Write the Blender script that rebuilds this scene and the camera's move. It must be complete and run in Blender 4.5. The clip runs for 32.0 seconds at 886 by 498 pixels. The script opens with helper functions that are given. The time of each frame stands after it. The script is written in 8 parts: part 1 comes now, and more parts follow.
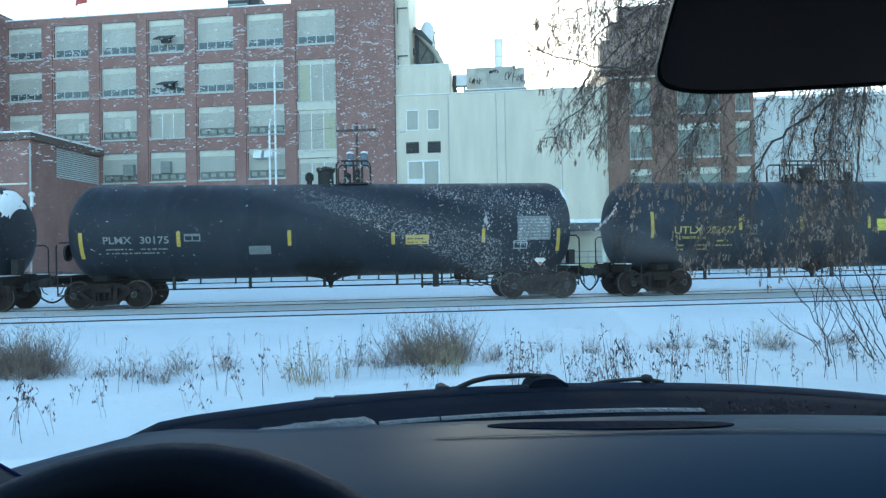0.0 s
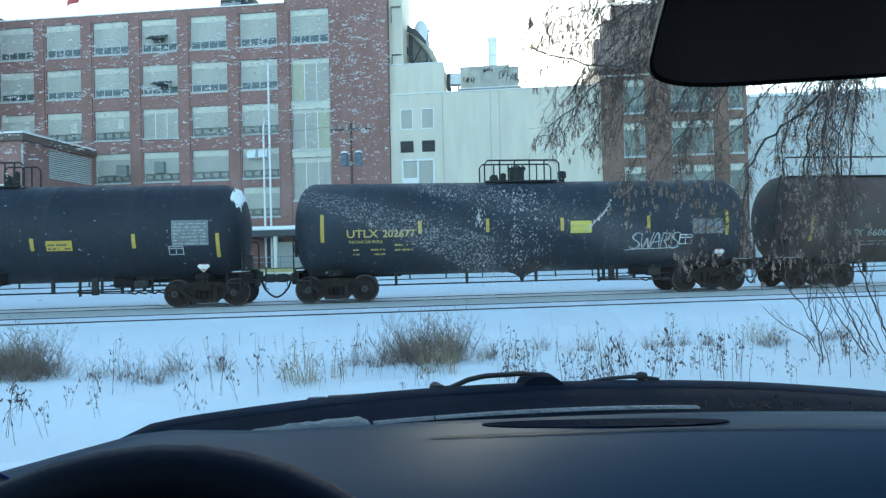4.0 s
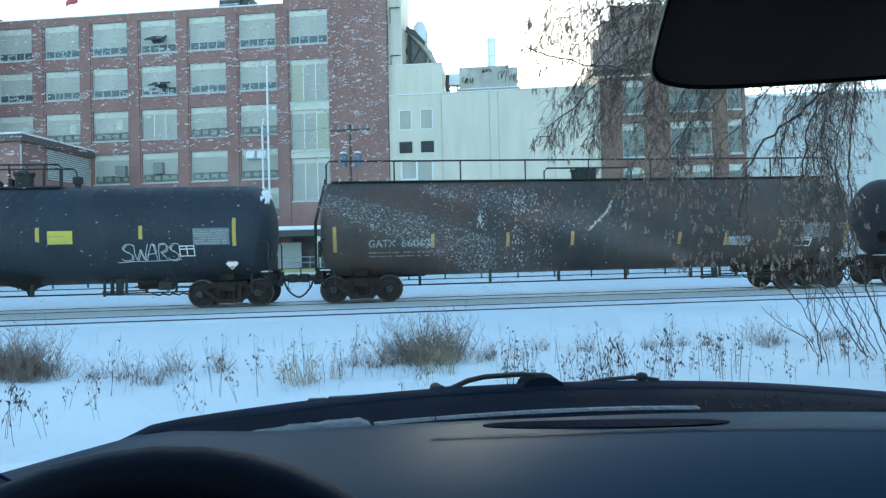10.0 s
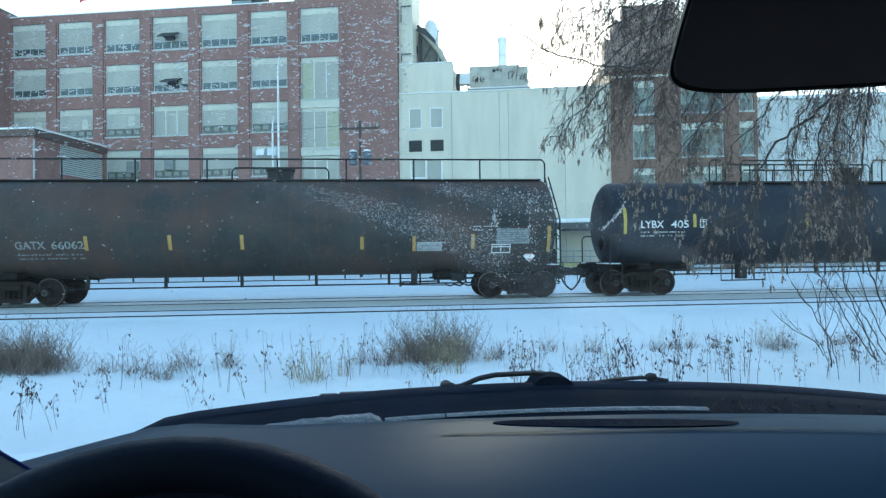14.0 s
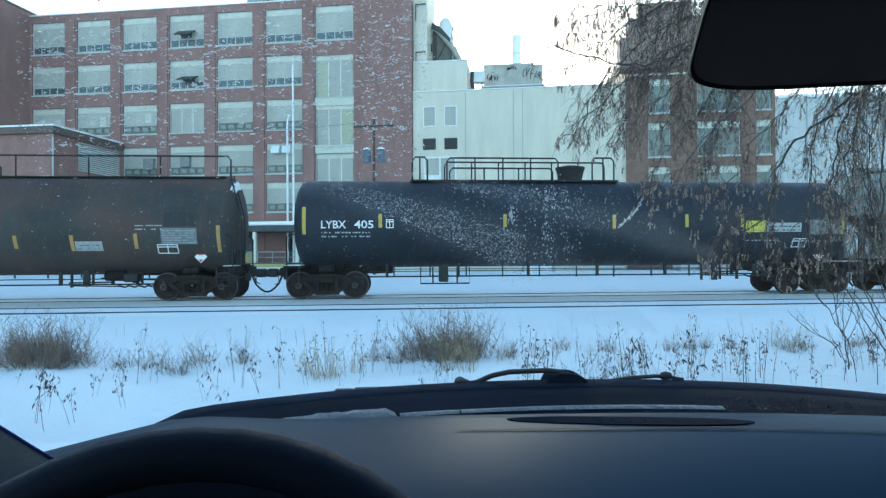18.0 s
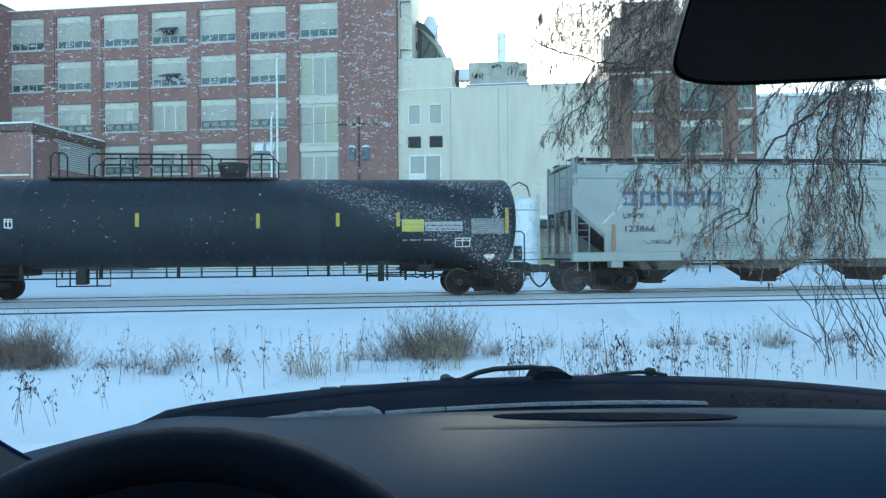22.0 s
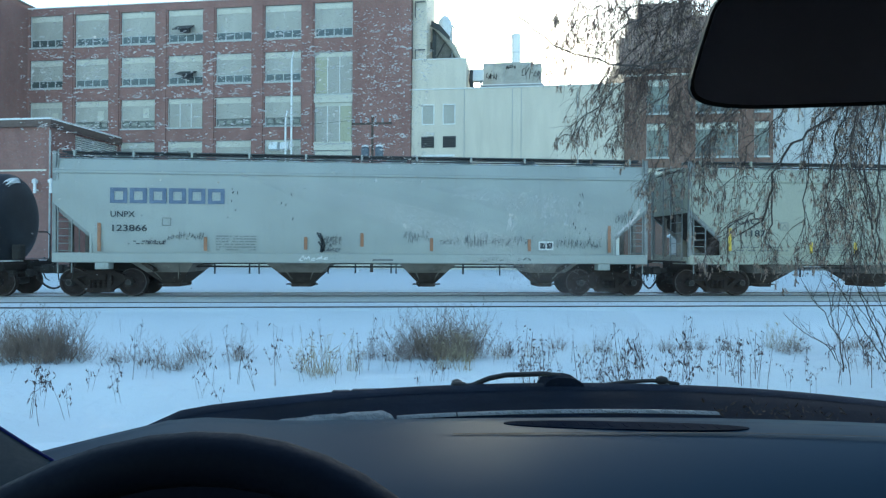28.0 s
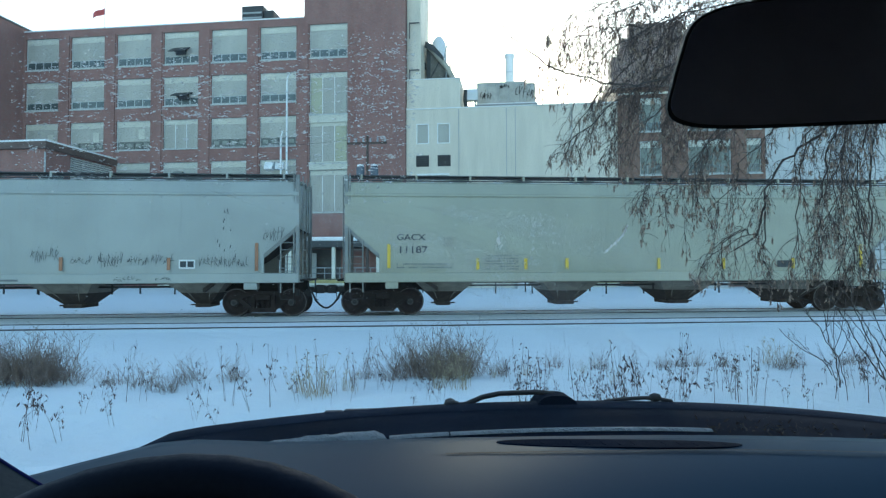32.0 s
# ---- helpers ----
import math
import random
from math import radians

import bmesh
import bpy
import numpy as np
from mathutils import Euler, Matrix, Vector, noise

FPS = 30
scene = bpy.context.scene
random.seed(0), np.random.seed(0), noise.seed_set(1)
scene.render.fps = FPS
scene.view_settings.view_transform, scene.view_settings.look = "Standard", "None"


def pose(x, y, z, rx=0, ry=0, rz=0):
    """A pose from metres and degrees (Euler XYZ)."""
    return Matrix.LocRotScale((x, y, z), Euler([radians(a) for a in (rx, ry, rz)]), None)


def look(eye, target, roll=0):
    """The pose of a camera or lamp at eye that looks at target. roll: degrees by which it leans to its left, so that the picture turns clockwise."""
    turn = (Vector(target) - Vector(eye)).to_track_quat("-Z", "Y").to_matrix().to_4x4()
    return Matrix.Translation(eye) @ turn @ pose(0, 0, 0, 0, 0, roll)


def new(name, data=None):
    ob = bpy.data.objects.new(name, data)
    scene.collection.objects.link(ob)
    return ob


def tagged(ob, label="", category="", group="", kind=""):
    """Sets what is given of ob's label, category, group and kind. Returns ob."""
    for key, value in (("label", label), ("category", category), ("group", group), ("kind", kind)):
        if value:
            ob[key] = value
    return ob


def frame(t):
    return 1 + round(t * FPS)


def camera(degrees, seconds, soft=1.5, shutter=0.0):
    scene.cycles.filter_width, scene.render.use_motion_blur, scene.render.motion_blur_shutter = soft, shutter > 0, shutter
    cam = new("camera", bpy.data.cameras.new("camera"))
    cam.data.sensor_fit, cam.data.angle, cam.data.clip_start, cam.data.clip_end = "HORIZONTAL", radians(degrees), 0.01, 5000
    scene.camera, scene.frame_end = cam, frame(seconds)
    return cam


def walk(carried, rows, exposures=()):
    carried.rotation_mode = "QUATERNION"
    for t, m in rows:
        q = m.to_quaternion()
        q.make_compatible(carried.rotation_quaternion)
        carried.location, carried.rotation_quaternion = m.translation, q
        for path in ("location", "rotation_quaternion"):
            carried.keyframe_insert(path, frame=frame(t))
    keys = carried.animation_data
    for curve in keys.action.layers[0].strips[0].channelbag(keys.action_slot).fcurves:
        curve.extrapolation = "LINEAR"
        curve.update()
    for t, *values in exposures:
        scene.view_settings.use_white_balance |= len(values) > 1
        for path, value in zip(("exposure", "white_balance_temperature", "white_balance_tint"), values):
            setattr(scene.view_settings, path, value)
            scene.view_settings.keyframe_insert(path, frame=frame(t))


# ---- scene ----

# ---- camera: held by hand behind a windshield, swaying slightly ----
cam = camera(70, 32.0, soft=1.3)


def held(x, y, z, yaw, pitch, roll):
    return pose(x, y, z, 0, 0, -yaw) @ pose(0, 0, 0, 90 + pitch) @ pose(0, 0, 0, 0, 0, roll)


CAMERA_ROWS = [
    (0.0, held(0.0072, 0.0108, 1.4432, 5.837, 0.665, -1.036)),
    (0.5, held(0.0062, 0.0124, 1.4421, 5.982, 0.672, -0.995)),
    (1.0, held(0.0064, 0.0128, 1.4417, 6.011, 0.625, -1.103)),
    (1.5, held(0.0100, 0.0191, 1.4420, 6.101, 0.545, -1.152)),
    (2.0, held(0.0091, 0.0156, 1.4417, 6.194, 0.455, -1.345)),
    (2.5, held(0.0079, 0.0105, 1.4447, 6.226, 0.459, -1.349)),
    (3.0, held(0.0073, 0.0084, 1.4438, 6.283, 0.548, -1.319)),
    (3.5, held(0.0102, 0.0155, 1.4428, 6.276, 0.583, -1.381)),
    (5.5, held(0.0096, 0.0171, 1.4415, 6.293, 0.436, -1.281)),
    (6.0, held(0.0080, 0.0115, 1.4437, 6.286, 0.435, -1.250)),
    (6.5, held(0.0097, 0.0156, 1.4433, 6.266, 0.460, -1.295)),
    (7.0, held(0.0111, 0.0190, 1.4427, 6.252, 0.488, -1.377)),
    (7.5, held(0.0076, 0.0129, 1.4419, 6.244, 0.537, -1.329)),
    (8.0, held(0.0088, 0.0145, 1.4421, 6.244, 0.590, -1.391)),
    (8.5, held(0.0093, 0.0164, 1.4426, 6.242, 0.644, -1.298)),
    (9.0, held(0.0098, 0.0143, 1.4426, 6.292, 0.727, -1.405)),
    (9.5, held(0.0090, 0.0156, 1.4436, 6.381, 0.658, -1.492)),
    (10.0, held(0.0078, 0.0155, 1.4427, 6.374, 0.614, -1.412)),
    (10.5, held(0.0035, 0.0105, 1.4430, 6.335, 0.627, -0.959)),
    (11.0, held(0.0001, 0.0081, 1.4424, 6.225, 0.636, -0.586)),
    (11.5, held(-0.0002, 0.0066, 1.4413, 6.126, 0.694, -0.507)),
    (12.0, held(0.0002, 0.0089, 1.4409, 6.007, 0.753, -0.453)),
    (12.5, held(0.0025, 0.0127, 1.4407, 5.867, 0.691, -0.542)),
    (13.0, held(0.0039, 0.0094, 1.4418, 5.752, 0.620, -0.859)),
    (13.5, held(0.0035, 0.0103, 1.4437, 5.699, 0.582, -0.936)),
    (14.0, held(0.0004, 0.0075, 1.4420, 5.627, 0.532, -0.716)),
    (14.5, held(-0.0051, 0.0101, 1.4411, 5.319, 0.508, -0.174)),
    (16.5, held(-0.0036, 0.0072, 1.4389, 4.046, 0.198, 0.093)),
    (17.0, held(-0.0034, 0.0021, 1.4417, 4.108, 0.242, -0.228)),
    (17.5, held(-0.0016, 0.0061, 1.4419, 4.243, 0.287, -0.301)),
    (18.0, held(-0.0038, 0.0032, 1.4400, 4.438, 0.376, -0.344)),
    (18.5, held(-0.0024, 0.0063, 1.4396, 4.568, 0.319, -0.440)),
    (19.0, held(-0.0015, 0.0088, 1.4392, 4.691, 0.243, -0.542)),
    (19.5, held(0.0006, 0.0106, 1.4399, 4.880, 0.173, -0.785)),
    (20.0, held(0.0031, 0.0095, 1.4415, 5.108, 0.161, -0.856)),
    (20.5, held(0.0051, 0.0146, 1.4432, 5.323, 0.223, -0.897)),
    (21.0, held(0.0049, 0.0116, 1.4415, 5.538, 0.275, -0.937)),
    (21.5, held(0.0048, 0.0144, 1.4406, 5.720, 0.253, -1.006)),
    (22.0, held(-0.0029, 0.0048, 1.4385, 5.748, 0.201, -0.525)),
    (22.5, held(-0.0045, 0.0060, 1.4370, 5.644, 0.157, -0.196)),
    (23.0, held(-0.0052, 0.0046, 1.4368, 5.496, 0.072, -0.017)),
    (23.5, held(-0.0071, 0.0013, 1.4368, 5.302, 0.013, 0.080)),
    (24.0, held(-0.0052, 0.0041, 1.4386, 5.095, -0.026, 0.164)),
    (24.5, held(-0.0068, 0.0001, 1.4399, 4.970, 0.051, 0.247)),
    (25.0, held(-0.0070, 0.0001, 1.4392, 4.843, 0.153, 0.338)),
    (25.5, held(-0.0060, 0.0032, 1.4386, 4.710, 0.215, 0.300)),
    (27.5, held(-0.0033, 0.0048, 1.4420, 4.718, 0.060, 0.144)),
    (28.0, held(-0.0060, -0.0000, 1.4483, 4.690, 0.209, 0.274)),
    (28.5, held(-0.0050, 0.0067, 1.4406, 4.627, 0.355, -0.104)),
    (29.0, held(0.0042, 0.0054, 1.4485, 4.550, 0.657, -0.591)),
    (29.5, held(0.0023, 0.0042, 1.4459, 4.612, 1.168, -0.688)),
    (30.0, held(0.0046, 0.0074, 1.4431, 4.756, 1.470, -0.605)),
    (30.5, held(0.0012, 0.0079, 1.4409, 4.942, 1.498, -0.460)),
    (31.0, held(0.0040, 0.0023, 1.4465, 5.026, 1.425, -0.401)),
    (31.5, held(0.0019, -0.0035, 1.4487, 5.086, 1.648, -0.478)),
    (32.0, held(0.0004, -0.0046, 1.4490, 5.078, 1.873, -0.194)),
]
# the clip's camera holds a cool white balance
walk(cam, CAMERA_ROWS, [(0, 1.8, 6000, -4), (25, 1.8, 6000, -4), (28, 1.6, 6000, -4), (30, 1.47, 6000, -4), (32, 1.41, 6000, -4)])
# ---- sky and sun: low winter sun behind the factory, the tracks lie in its shade ----
world = bpy.data.worlds.new("winter_sky")
scene.world = world
world.use_nodes = True
wt = world.node_tree
sky = wt.nodes.new("ShaderNodeTexSky")
sky.sky_type = "NISHITA"
sky.sun_disc = False
sky.sun_elevation = radians(15)
sky.sun_rotation = radians(7)
sky.altitude = 100
sky.air_density = 1.0
sky.dust_density = 0.9
sky.ozone_density = 1.0
wt.links.new(sky.outputs[0], wt.nodes["Background"].inputs[0])
wt.nodes["Background"].inputs[1].default_value = 0.15
SUN_AZ, SUN_EL = radians(7), radians(15)
sun = new("sun", bpy.data.lights.new("sun", "SUN"))
sun.data.energy = 2.5
sun.data.angle = radians(0.6)
sun.data.color = (1.0, 0.93, 0.82)
toward = Vector((math.sin(SUN_AZ) * math.cos(SUN_EL), math.cos(SUN_AZ) * math.cos(SUN_EL), math.sin(SUN_EL)))
sun.matrix_world = look(Vector((40, 200, 80)), Vector((40, 200, 80)) - toward)

# ---- materials ----


def rgb(c):
    return (c[0], c[1], c[2], 1.0)


class Nodes:
    """A small builder for node materials."""

    def __init__(self, name):
        self.m = bpy.data.materials.new(name)
        self.m.use_nodes = True
        self.t = self.m.node_tree
        self.b = self.t.nodes["Principled BSDF"]
        self.out = self.t.nodes["Material Output"]

    def n(self, kind):
        return self.t.nodes.new(kind)

    def sum(self, operation):
        node = self.n("ShaderNodeMath")
        node.operation = operation
        return node

    def link(self, a, b):
        self.t.links.new(a, b)

    def coords(self, scale=(1, 1, 1), world_space=False):
        mp = self.n("ShaderNodeMapping")
        mp.inputs["Scale"].default_value = scale
        if world_space:
            self.link(self.n("ShaderNodeNewGeometry").outputs["Position"], mp.inputs[0])
        else:
            self.link(self.n("ShaderNodeTexCoord").outputs["Object"], mp.inputs[0])
        return mp.outputs[0]

    def noise(self, co, scale, detail=4.0, rough=0.55):
        k = self.n("ShaderNodeTexNoise")
        k.inputs["Scale"].default_value = scale
        k.inputs["Detail"].default_value = detail
        k.inputs["Roughness"].default_value = rough
        self.link(co, k.inputs["Vector"])
        return k.outputs["Fac"]

    def ramp(self, fac, stops):
        r = self.n("ShaderNodeValToRGB")
        while len(r.color_ramp.elements) < len(stops):
            r.color_ramp.elements.new(0.5)
        for e, (pos, c) in zip(r.color_ramp.elements, stops):
            e.position = pos
            e.color = rgb(c) if not isinstance(c, (int, float)) else (c, c, c, 1)
        self.link(fac, r.inputs[0])
        return r.outputs[0]

    def mix(self, fac, a, b, mode="MIX"):
        k = self.n("ShaderNodeMix")
        k.data_type, k.blend_type = "RGBA", mode
        for sock, v in ((k.inputs[0], fac), (k.inputs[6], a), (k.inputs[7], b)):
            if isinstance(v, (int, float)):
                sock.default_value = v
            elif isinstance(v, tuple):
                sock.default_value = rgb(v)
            else:
                self.link(v, sock)
        return k.outputs[2]

    def bump(self, height, strength, dist=0.01):
        k = self.n("ShaderNodeBump")
        k.inputs["Strength"].default_value = strength
        k.inputs["Distance"].default_value = dist
        self.link(height, k.inputs["Height"])
        self.link(k.outputs[0], self.b.inputs["Normal"])


def sh(c, k):
    return tuple(min(1.0, v * k) for v in c)


def plain(name, base, rough=0.7, metal=0.0, vary=0.2, big=1.5, fine=30.0, bump=0.15, spec=0.5, world_space=False):
    """Base colour with variation at two scales, roughness wear and fine relief."""
    g = Nodes(name)
    co = g.coords(world_space=world_space)
    a, f = g.noise(co, big), g.noise(co, fine, 6)
    c = g.ramp(a, [(0.3, sh(base, 1 - vary)), (0.7, sh(base, 1 + vary))])
    c = g.mix(g.ramp(f, [(0.35, 0.0), (0.75, 0.5)]), c, sh(base, 1 - 1.2 * vary))
    g.link(c, g.b.inputs["Base Color"])
    g.link(g.ramp(f, [(0.2, max(0.02, rough - 0.12)), (0.8, min(1.0, rough + 0.1))]), g.b.inputs["Roughness"])
    g.b.inputs["Metallic"].default_value = metal
    g.b.inputs["Specular IOR Level"].default_value = spec
    if bump:
        g.bump(f, bump, 0.01)
    return g.m


def tank_paint(name, base, rust, grime=0.4, rough=0.45, broad=None):
    """Weathered enamel with vertical streaks, road grime low down the shell as blotches and rusty spots."""
    g = Nodes(name)
    co = g.coords()
    streak = g.noise(g.coords((2.2, 0.35, 0.35)), 1.6, 7, 0.65)
    blot = g.noise(co, 0.7, 5)
    fine = g.noise(co, 22, 6)
    c = g.ramp(blot, [(0.3, sh(base, 0.75)), (0.7, sh(base, 1.3))])
    if broad:
        c = g.mix(g.ramp(g.noise(g.coords((0.35, 0.5, 0.8)), 0.9, 5), [(0.42, 0.0), (0.62, 0.75)]), c, broad)
    c = g.mix(g.ramp(streak, [(0.5, 0.0), (0.72, grime)]), c, rust)
    c = g.mix(g.ramp(fine, [(0.55, 0.0), (0.8, 0.35)]), c, sh(base, 1.9))
    g.link(c, g.b.inputs["Base Color"])
    g.link(g.ramp(streak, [(0.3, rough - 0.1), (0.75, rough + 0.25)]), g.b.inputs["Roughness"])
    g.b.inputs["Specular IOR Level"].default_value = 0.3
    g.bump(g.noise(co, 1.3, 3), 0.25, 0.012)
    return g.m


def hopper_paint(name, base, rust):
    """Pale car-side enamel, chalked, with rust runs and grime near the sill as blotches."""
    g = Nodes(name)
    co = g.coords()
    run = g.noise(g.coords((5.0, 1.0, 0.28)), 1.3, 8, 0.7)
    blot = g.noise(co, 0.45, 5)
    fine = g.noise(co, 30, 6)
    c = g.ramp(blot, [(0.3, sh(base, 0.86)), (0.72, sh(base, 1.1))])
    c = g.mix(g.ramp(run, [(0.58, 0.0), (0.82, 0.6)]), c, rust)
    c = g.mix(g.ramp(g.noise(g.coords((9, 1, 0.6)), 1.7, 6), [(0.55, 0.0), (0.8, 0.28)]), c, sh(base, 0.6))
    c = g.mix(g.ramp(fine, [(0.62, 0.0), (0.78, 0.4)]), c, sh(base, 0.55))
    g.link(c, g.b.inputs["Base Color"])
    g.b.inputs["Roughness"].default_value = 0.5
    g.bump(g.noise(co, 0.9, 3), 0.25, 0.02)
    return g.m


def snow_mat(name, base, bump_scale, strength):
    g = Nodes(name)
    co = g.coords(world_space=True)
    big, mid, fine = g.noise(co, 0.35, 4), g.noise(co, bump_scale, 6), g.noise(co, 60, 4)
    c = g.ramp(big, [(0.3, sh(base, 0.93)), (0.7, base)])
    # lump shading put into the colour: darker along the bump noise
    c = g.mix(g.ramp(mid, [(0.45, 0.0), (0.8, 0.25)]), c, sh(base, 0.85))
    g.link(c, g.b.inputs["Base Color"])
    g.b.inputs["Roughness"].default_value = 0.75
    g.b.inputs["Specular IOR Level"].default_value = 0.3
    h = g.sum("MULTIPLY_ADD")
    g.link(fine, h.inputs[0])
    h.inputs[1].default_value = 0.12
    g.link(mid, h.inputs[2])
    g.bump(h.outputs[0], strength, 0.12)
    return g.m


def brick_mat(name, a, b, mortar):
    g = Nodes(name)
    co = g.n("ShaderNodeTexCoord").outputs["Object"]
    sep, com = g.n("ShaderNodeSeparateXYZ"), g.n("ShaderNodeCombineXYZ")
    add = g.sum("ADD")
    g.link(co, sep.inputs[0])
    g.link(sep.outputs[0], add.inputs[0])
    g.link(sep.outputs[1], add.inputs[1])
    g.link(add.outputs[0], com.inputs[0])
    g.link(sep.outputs[2], com.inputs[1])
    br = g.n("ShaderNodeTexBrick")
    br.inputs["Scale"].default_value = 1.0
    br.inputs["Brick Width"].default_value = 0.22
    br.inputs["Row Height"].default_value = 0.075
    br.inputs["Mortar Size"].default_value = 0.008
    br.inputs["Color1"].default_value, br.inputs["Color2"].default_value, br.inputs["Mortar"].default_value = rgb(a), rgb(b), rgb(mortar)
    g.link(com.outputs[0], br.inputs["Vector"])
    stain = g.noise(g.coords((1, 1, 0.35)), 0.5, 7, 0.65)
    c = g.mix(g.ramp(stain, [(0.42, 0.0), (0.78, 0.55)]), br.outputs["Color"], sh(a, 0.55))
    c = g.mix(g.ramp(g.noise(co, 3.0, 5), [(0.5, 0.0), (0.8, 0.25)]), c, sh(b, 1.25))
    g.link(c, g.b.inputs["Base Color"])
    g.b.inputs["Roughness"].default_value = 0.88
    g.bump(br.outputs["Fac"], -0.3, 0.006)
    return g.m


def panel_mat(name, base, step):
    """Corrugated sheet: a fine vertical wave, chalky paint."""
    g = Nodes(name)
    wv = g.n("ShaderNodeTexWave")
    wv.wave_type, wv.bands_direction = "BANDS", "X"
    wv.inputs["Scale"].default_value = 1.0 / step
    wv.inputs["Distortion"].default_value = 0.1
    g.link(g.coords(), wv.inputs["Vector"])
    a = g.noise(g.coords((1.5, 1, 0.3)), 0.6, 6)
    c = g.ramp(a, [(0.3, sh(base, 0.82)), (0.7, sh(base, 1.06))])
    c = g.mix(g.ramp(g.noise(g.coords(), 6, 5), [(0.5, 0.0), (0.85, 0.3)]), c, sh(base, 0.7))
    c = g.mix(g.ramp(g.n("ShaderNodeObjectInfo").outputs["Random"], [(0.0, 0.0), (1.0, 0.5)]), c, sh(base, 0.78))
    g.link(c, g.b.inputs["Base Color"])
    g.b.inputs["Roughness"].default_value = 0.55
    g.bump(wv.outputs["Fac"], 0.25, 0.02)
    return g.m


def glass_mat(name, tint=(1, 1, 1), gloss=0.06, dust=0.0):
    """A clear pane: it lets light straight through and mirrors a little."""
    g = Nodes(name)
    g.t.nodes.remove(g.b)
    tr, gl, mx = g.n("ShaderNodeBsdfTransparent"), g.n("ShaderNodeBsdfGlossy"), g.n("ShaderNodeMixShader")
    tr.inputs[0].default_value = rgb(tint)
    gl.inputs["Roughness"].default_value = 0.03
    mx.inputs[0].default_value = gloss
    g.link(tr.outputs[0], mx.inputs[1])
    g.link(gl.outputs[0], mx.inputs[2])
    if dust:
        # a film of road dust scatters a little of the daylight
        tl, m2 = g.n("ShaderNodeBsdfTranslucent"), g.n("ShaderNodeMixShader")
        tl.inputs[0].default_value = (0.8, 0.8, 0.8, 1)
        m2.inputs[0].default_value = dust
        g.link(mx.outputs[0], m2.inputs[1])
        g.link(tl.outputs[0], m2.inputs[2])
        mx = m2
    g.link(mx.outputs[0], g.out.inputs["Surface"])
    return g.m


def leaf_mat(name, a, b, through_light=0.3):
    g = Nodes(name)
    k = g.n("ShaderNodeNewGeometry").outputs["Random Per Island"]
    c = g.ramp(k, [(0.0, a), (1.0, b)])
    g.link(c, g.b.inputs["Base Color"])
    g.b.inputs["Roughness"].default_value = 0.75
    tl, mx = g.n("ShaderNodeBsdfTranslucent"), g.n("ShaderNodeMixShader")
    mx.inputs[0].default_value = through_light
    g.link(c, tl.inputs[0])
    g.link(g.b.outputs[0], mx.inputs[1])
    g.link(tl.outputs[0], mx.inputs[2])
    g.link(mx.outputs[0], g.out.inputs["Surface"])
    return g.m


SNOW = snow_mat("fresh_snow", (0.815, 0.88, 0.91), 2.6, 0.9)
DIRTY_SNOW = snow_mat("trampled_grey_snow", (0.72, 0.71, 0.66), 4.0, 0.5)
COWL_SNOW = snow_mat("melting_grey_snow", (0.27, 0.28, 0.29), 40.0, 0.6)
SNOW_CAP = snow_mat("snow_cap", (0.88, 0.9, 0.92), 5.0, 0.3)
RAIL = plain("rusty_rail_steel", (0.06, 0.054, 0.052), 0.7, 0.1, 0.3, 3, 40)
BLACK_TANK = tank_paint("black_tank_enamel", (0.019, 0.027, 0.038), (0.062, 0.056, 0.057), 0.4, 0.6)
BLUE_TANK = tank_paint("blue_black_tank_enamel", (0.0145, 0.02, 0.03), (0.052, 0.047, 0.049), 0.38, 0.58)
RUST_TANK = tank_paint("rusty_grey_tank_enamel", (0.044, 0.045, 0.044), (0.12, 0.07, 0.052), 0.6, 0.72, (0.095, 0.056, 0.045))
PALE_BLUE = hopper_paint("pale_blue_grey_enamel", (0.36, 0.385, 0.365), (0.3, 0.24, 0.19))
PALE_GREEN = hopper_paint("pale_grey_green_enamel", (0.37, 0.375, 0.3), (0.28, 0.2, 0.12))
UNDER = plain("grimy_underframe_steel", (0.013, 0.0115, 0.011), 0.85, 0.0, 0.4, 4, 30, 0.3, 0.2)
WHEEL = plain("brown_wheel_steel", (0.034, 0.026, 0.025), 0.9, 0.0, 0.35, 5, 40, 0.15, 0.12)
TREAD = plain("worn_wheel_rim", (0.13, 0.115, 0.11), 0.8, 0.0, 0.2, 6, 40)
TRUCK_IRON = plain("brown_grimy_truck_iron", (0.026, 0.02, 0.018), 0.9, 0.0, 0.35, 5, 35, 0.3, 0.15)
END_GREY = plain("grimed_blue_grey_steel", (0.24, 0.25, 0.24), 0.7, 0.0, 0.25, 3, 25, 0.15)
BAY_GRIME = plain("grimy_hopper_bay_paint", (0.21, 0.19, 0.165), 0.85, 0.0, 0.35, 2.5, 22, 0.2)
# brown-black for outlet grime, and for the shade on the slope sheets
GRIME_SHADE_BROWN = plain("brown_black_grime_and_shade", (0.05, 0.04, 0.035), 0.9, 0.0, 0.4, 5, 30, 0.3, 0.2)
COWL_BLACK = plain("weathered_black_cowl", (0.003, 0.0075, 0.019), 0.9, 0, 0.3, 6, 120, 0.1, 0.03)
GREASE = plain("greasy_black_iron", (0.013, 0.0125, 0.0125), 0.7, 0.0, 0.3, 6, 40)
RUBBER = plain("black_rubber", (0.012, 0.012, 0.013), 0.6, 0, 0.2, 8, 60, 0.1)
YELLOW = plain("yellow_reflector", (0.46, 0.33, 0.05), 0.45, 0, 0.15, 6, 60, 0.05)
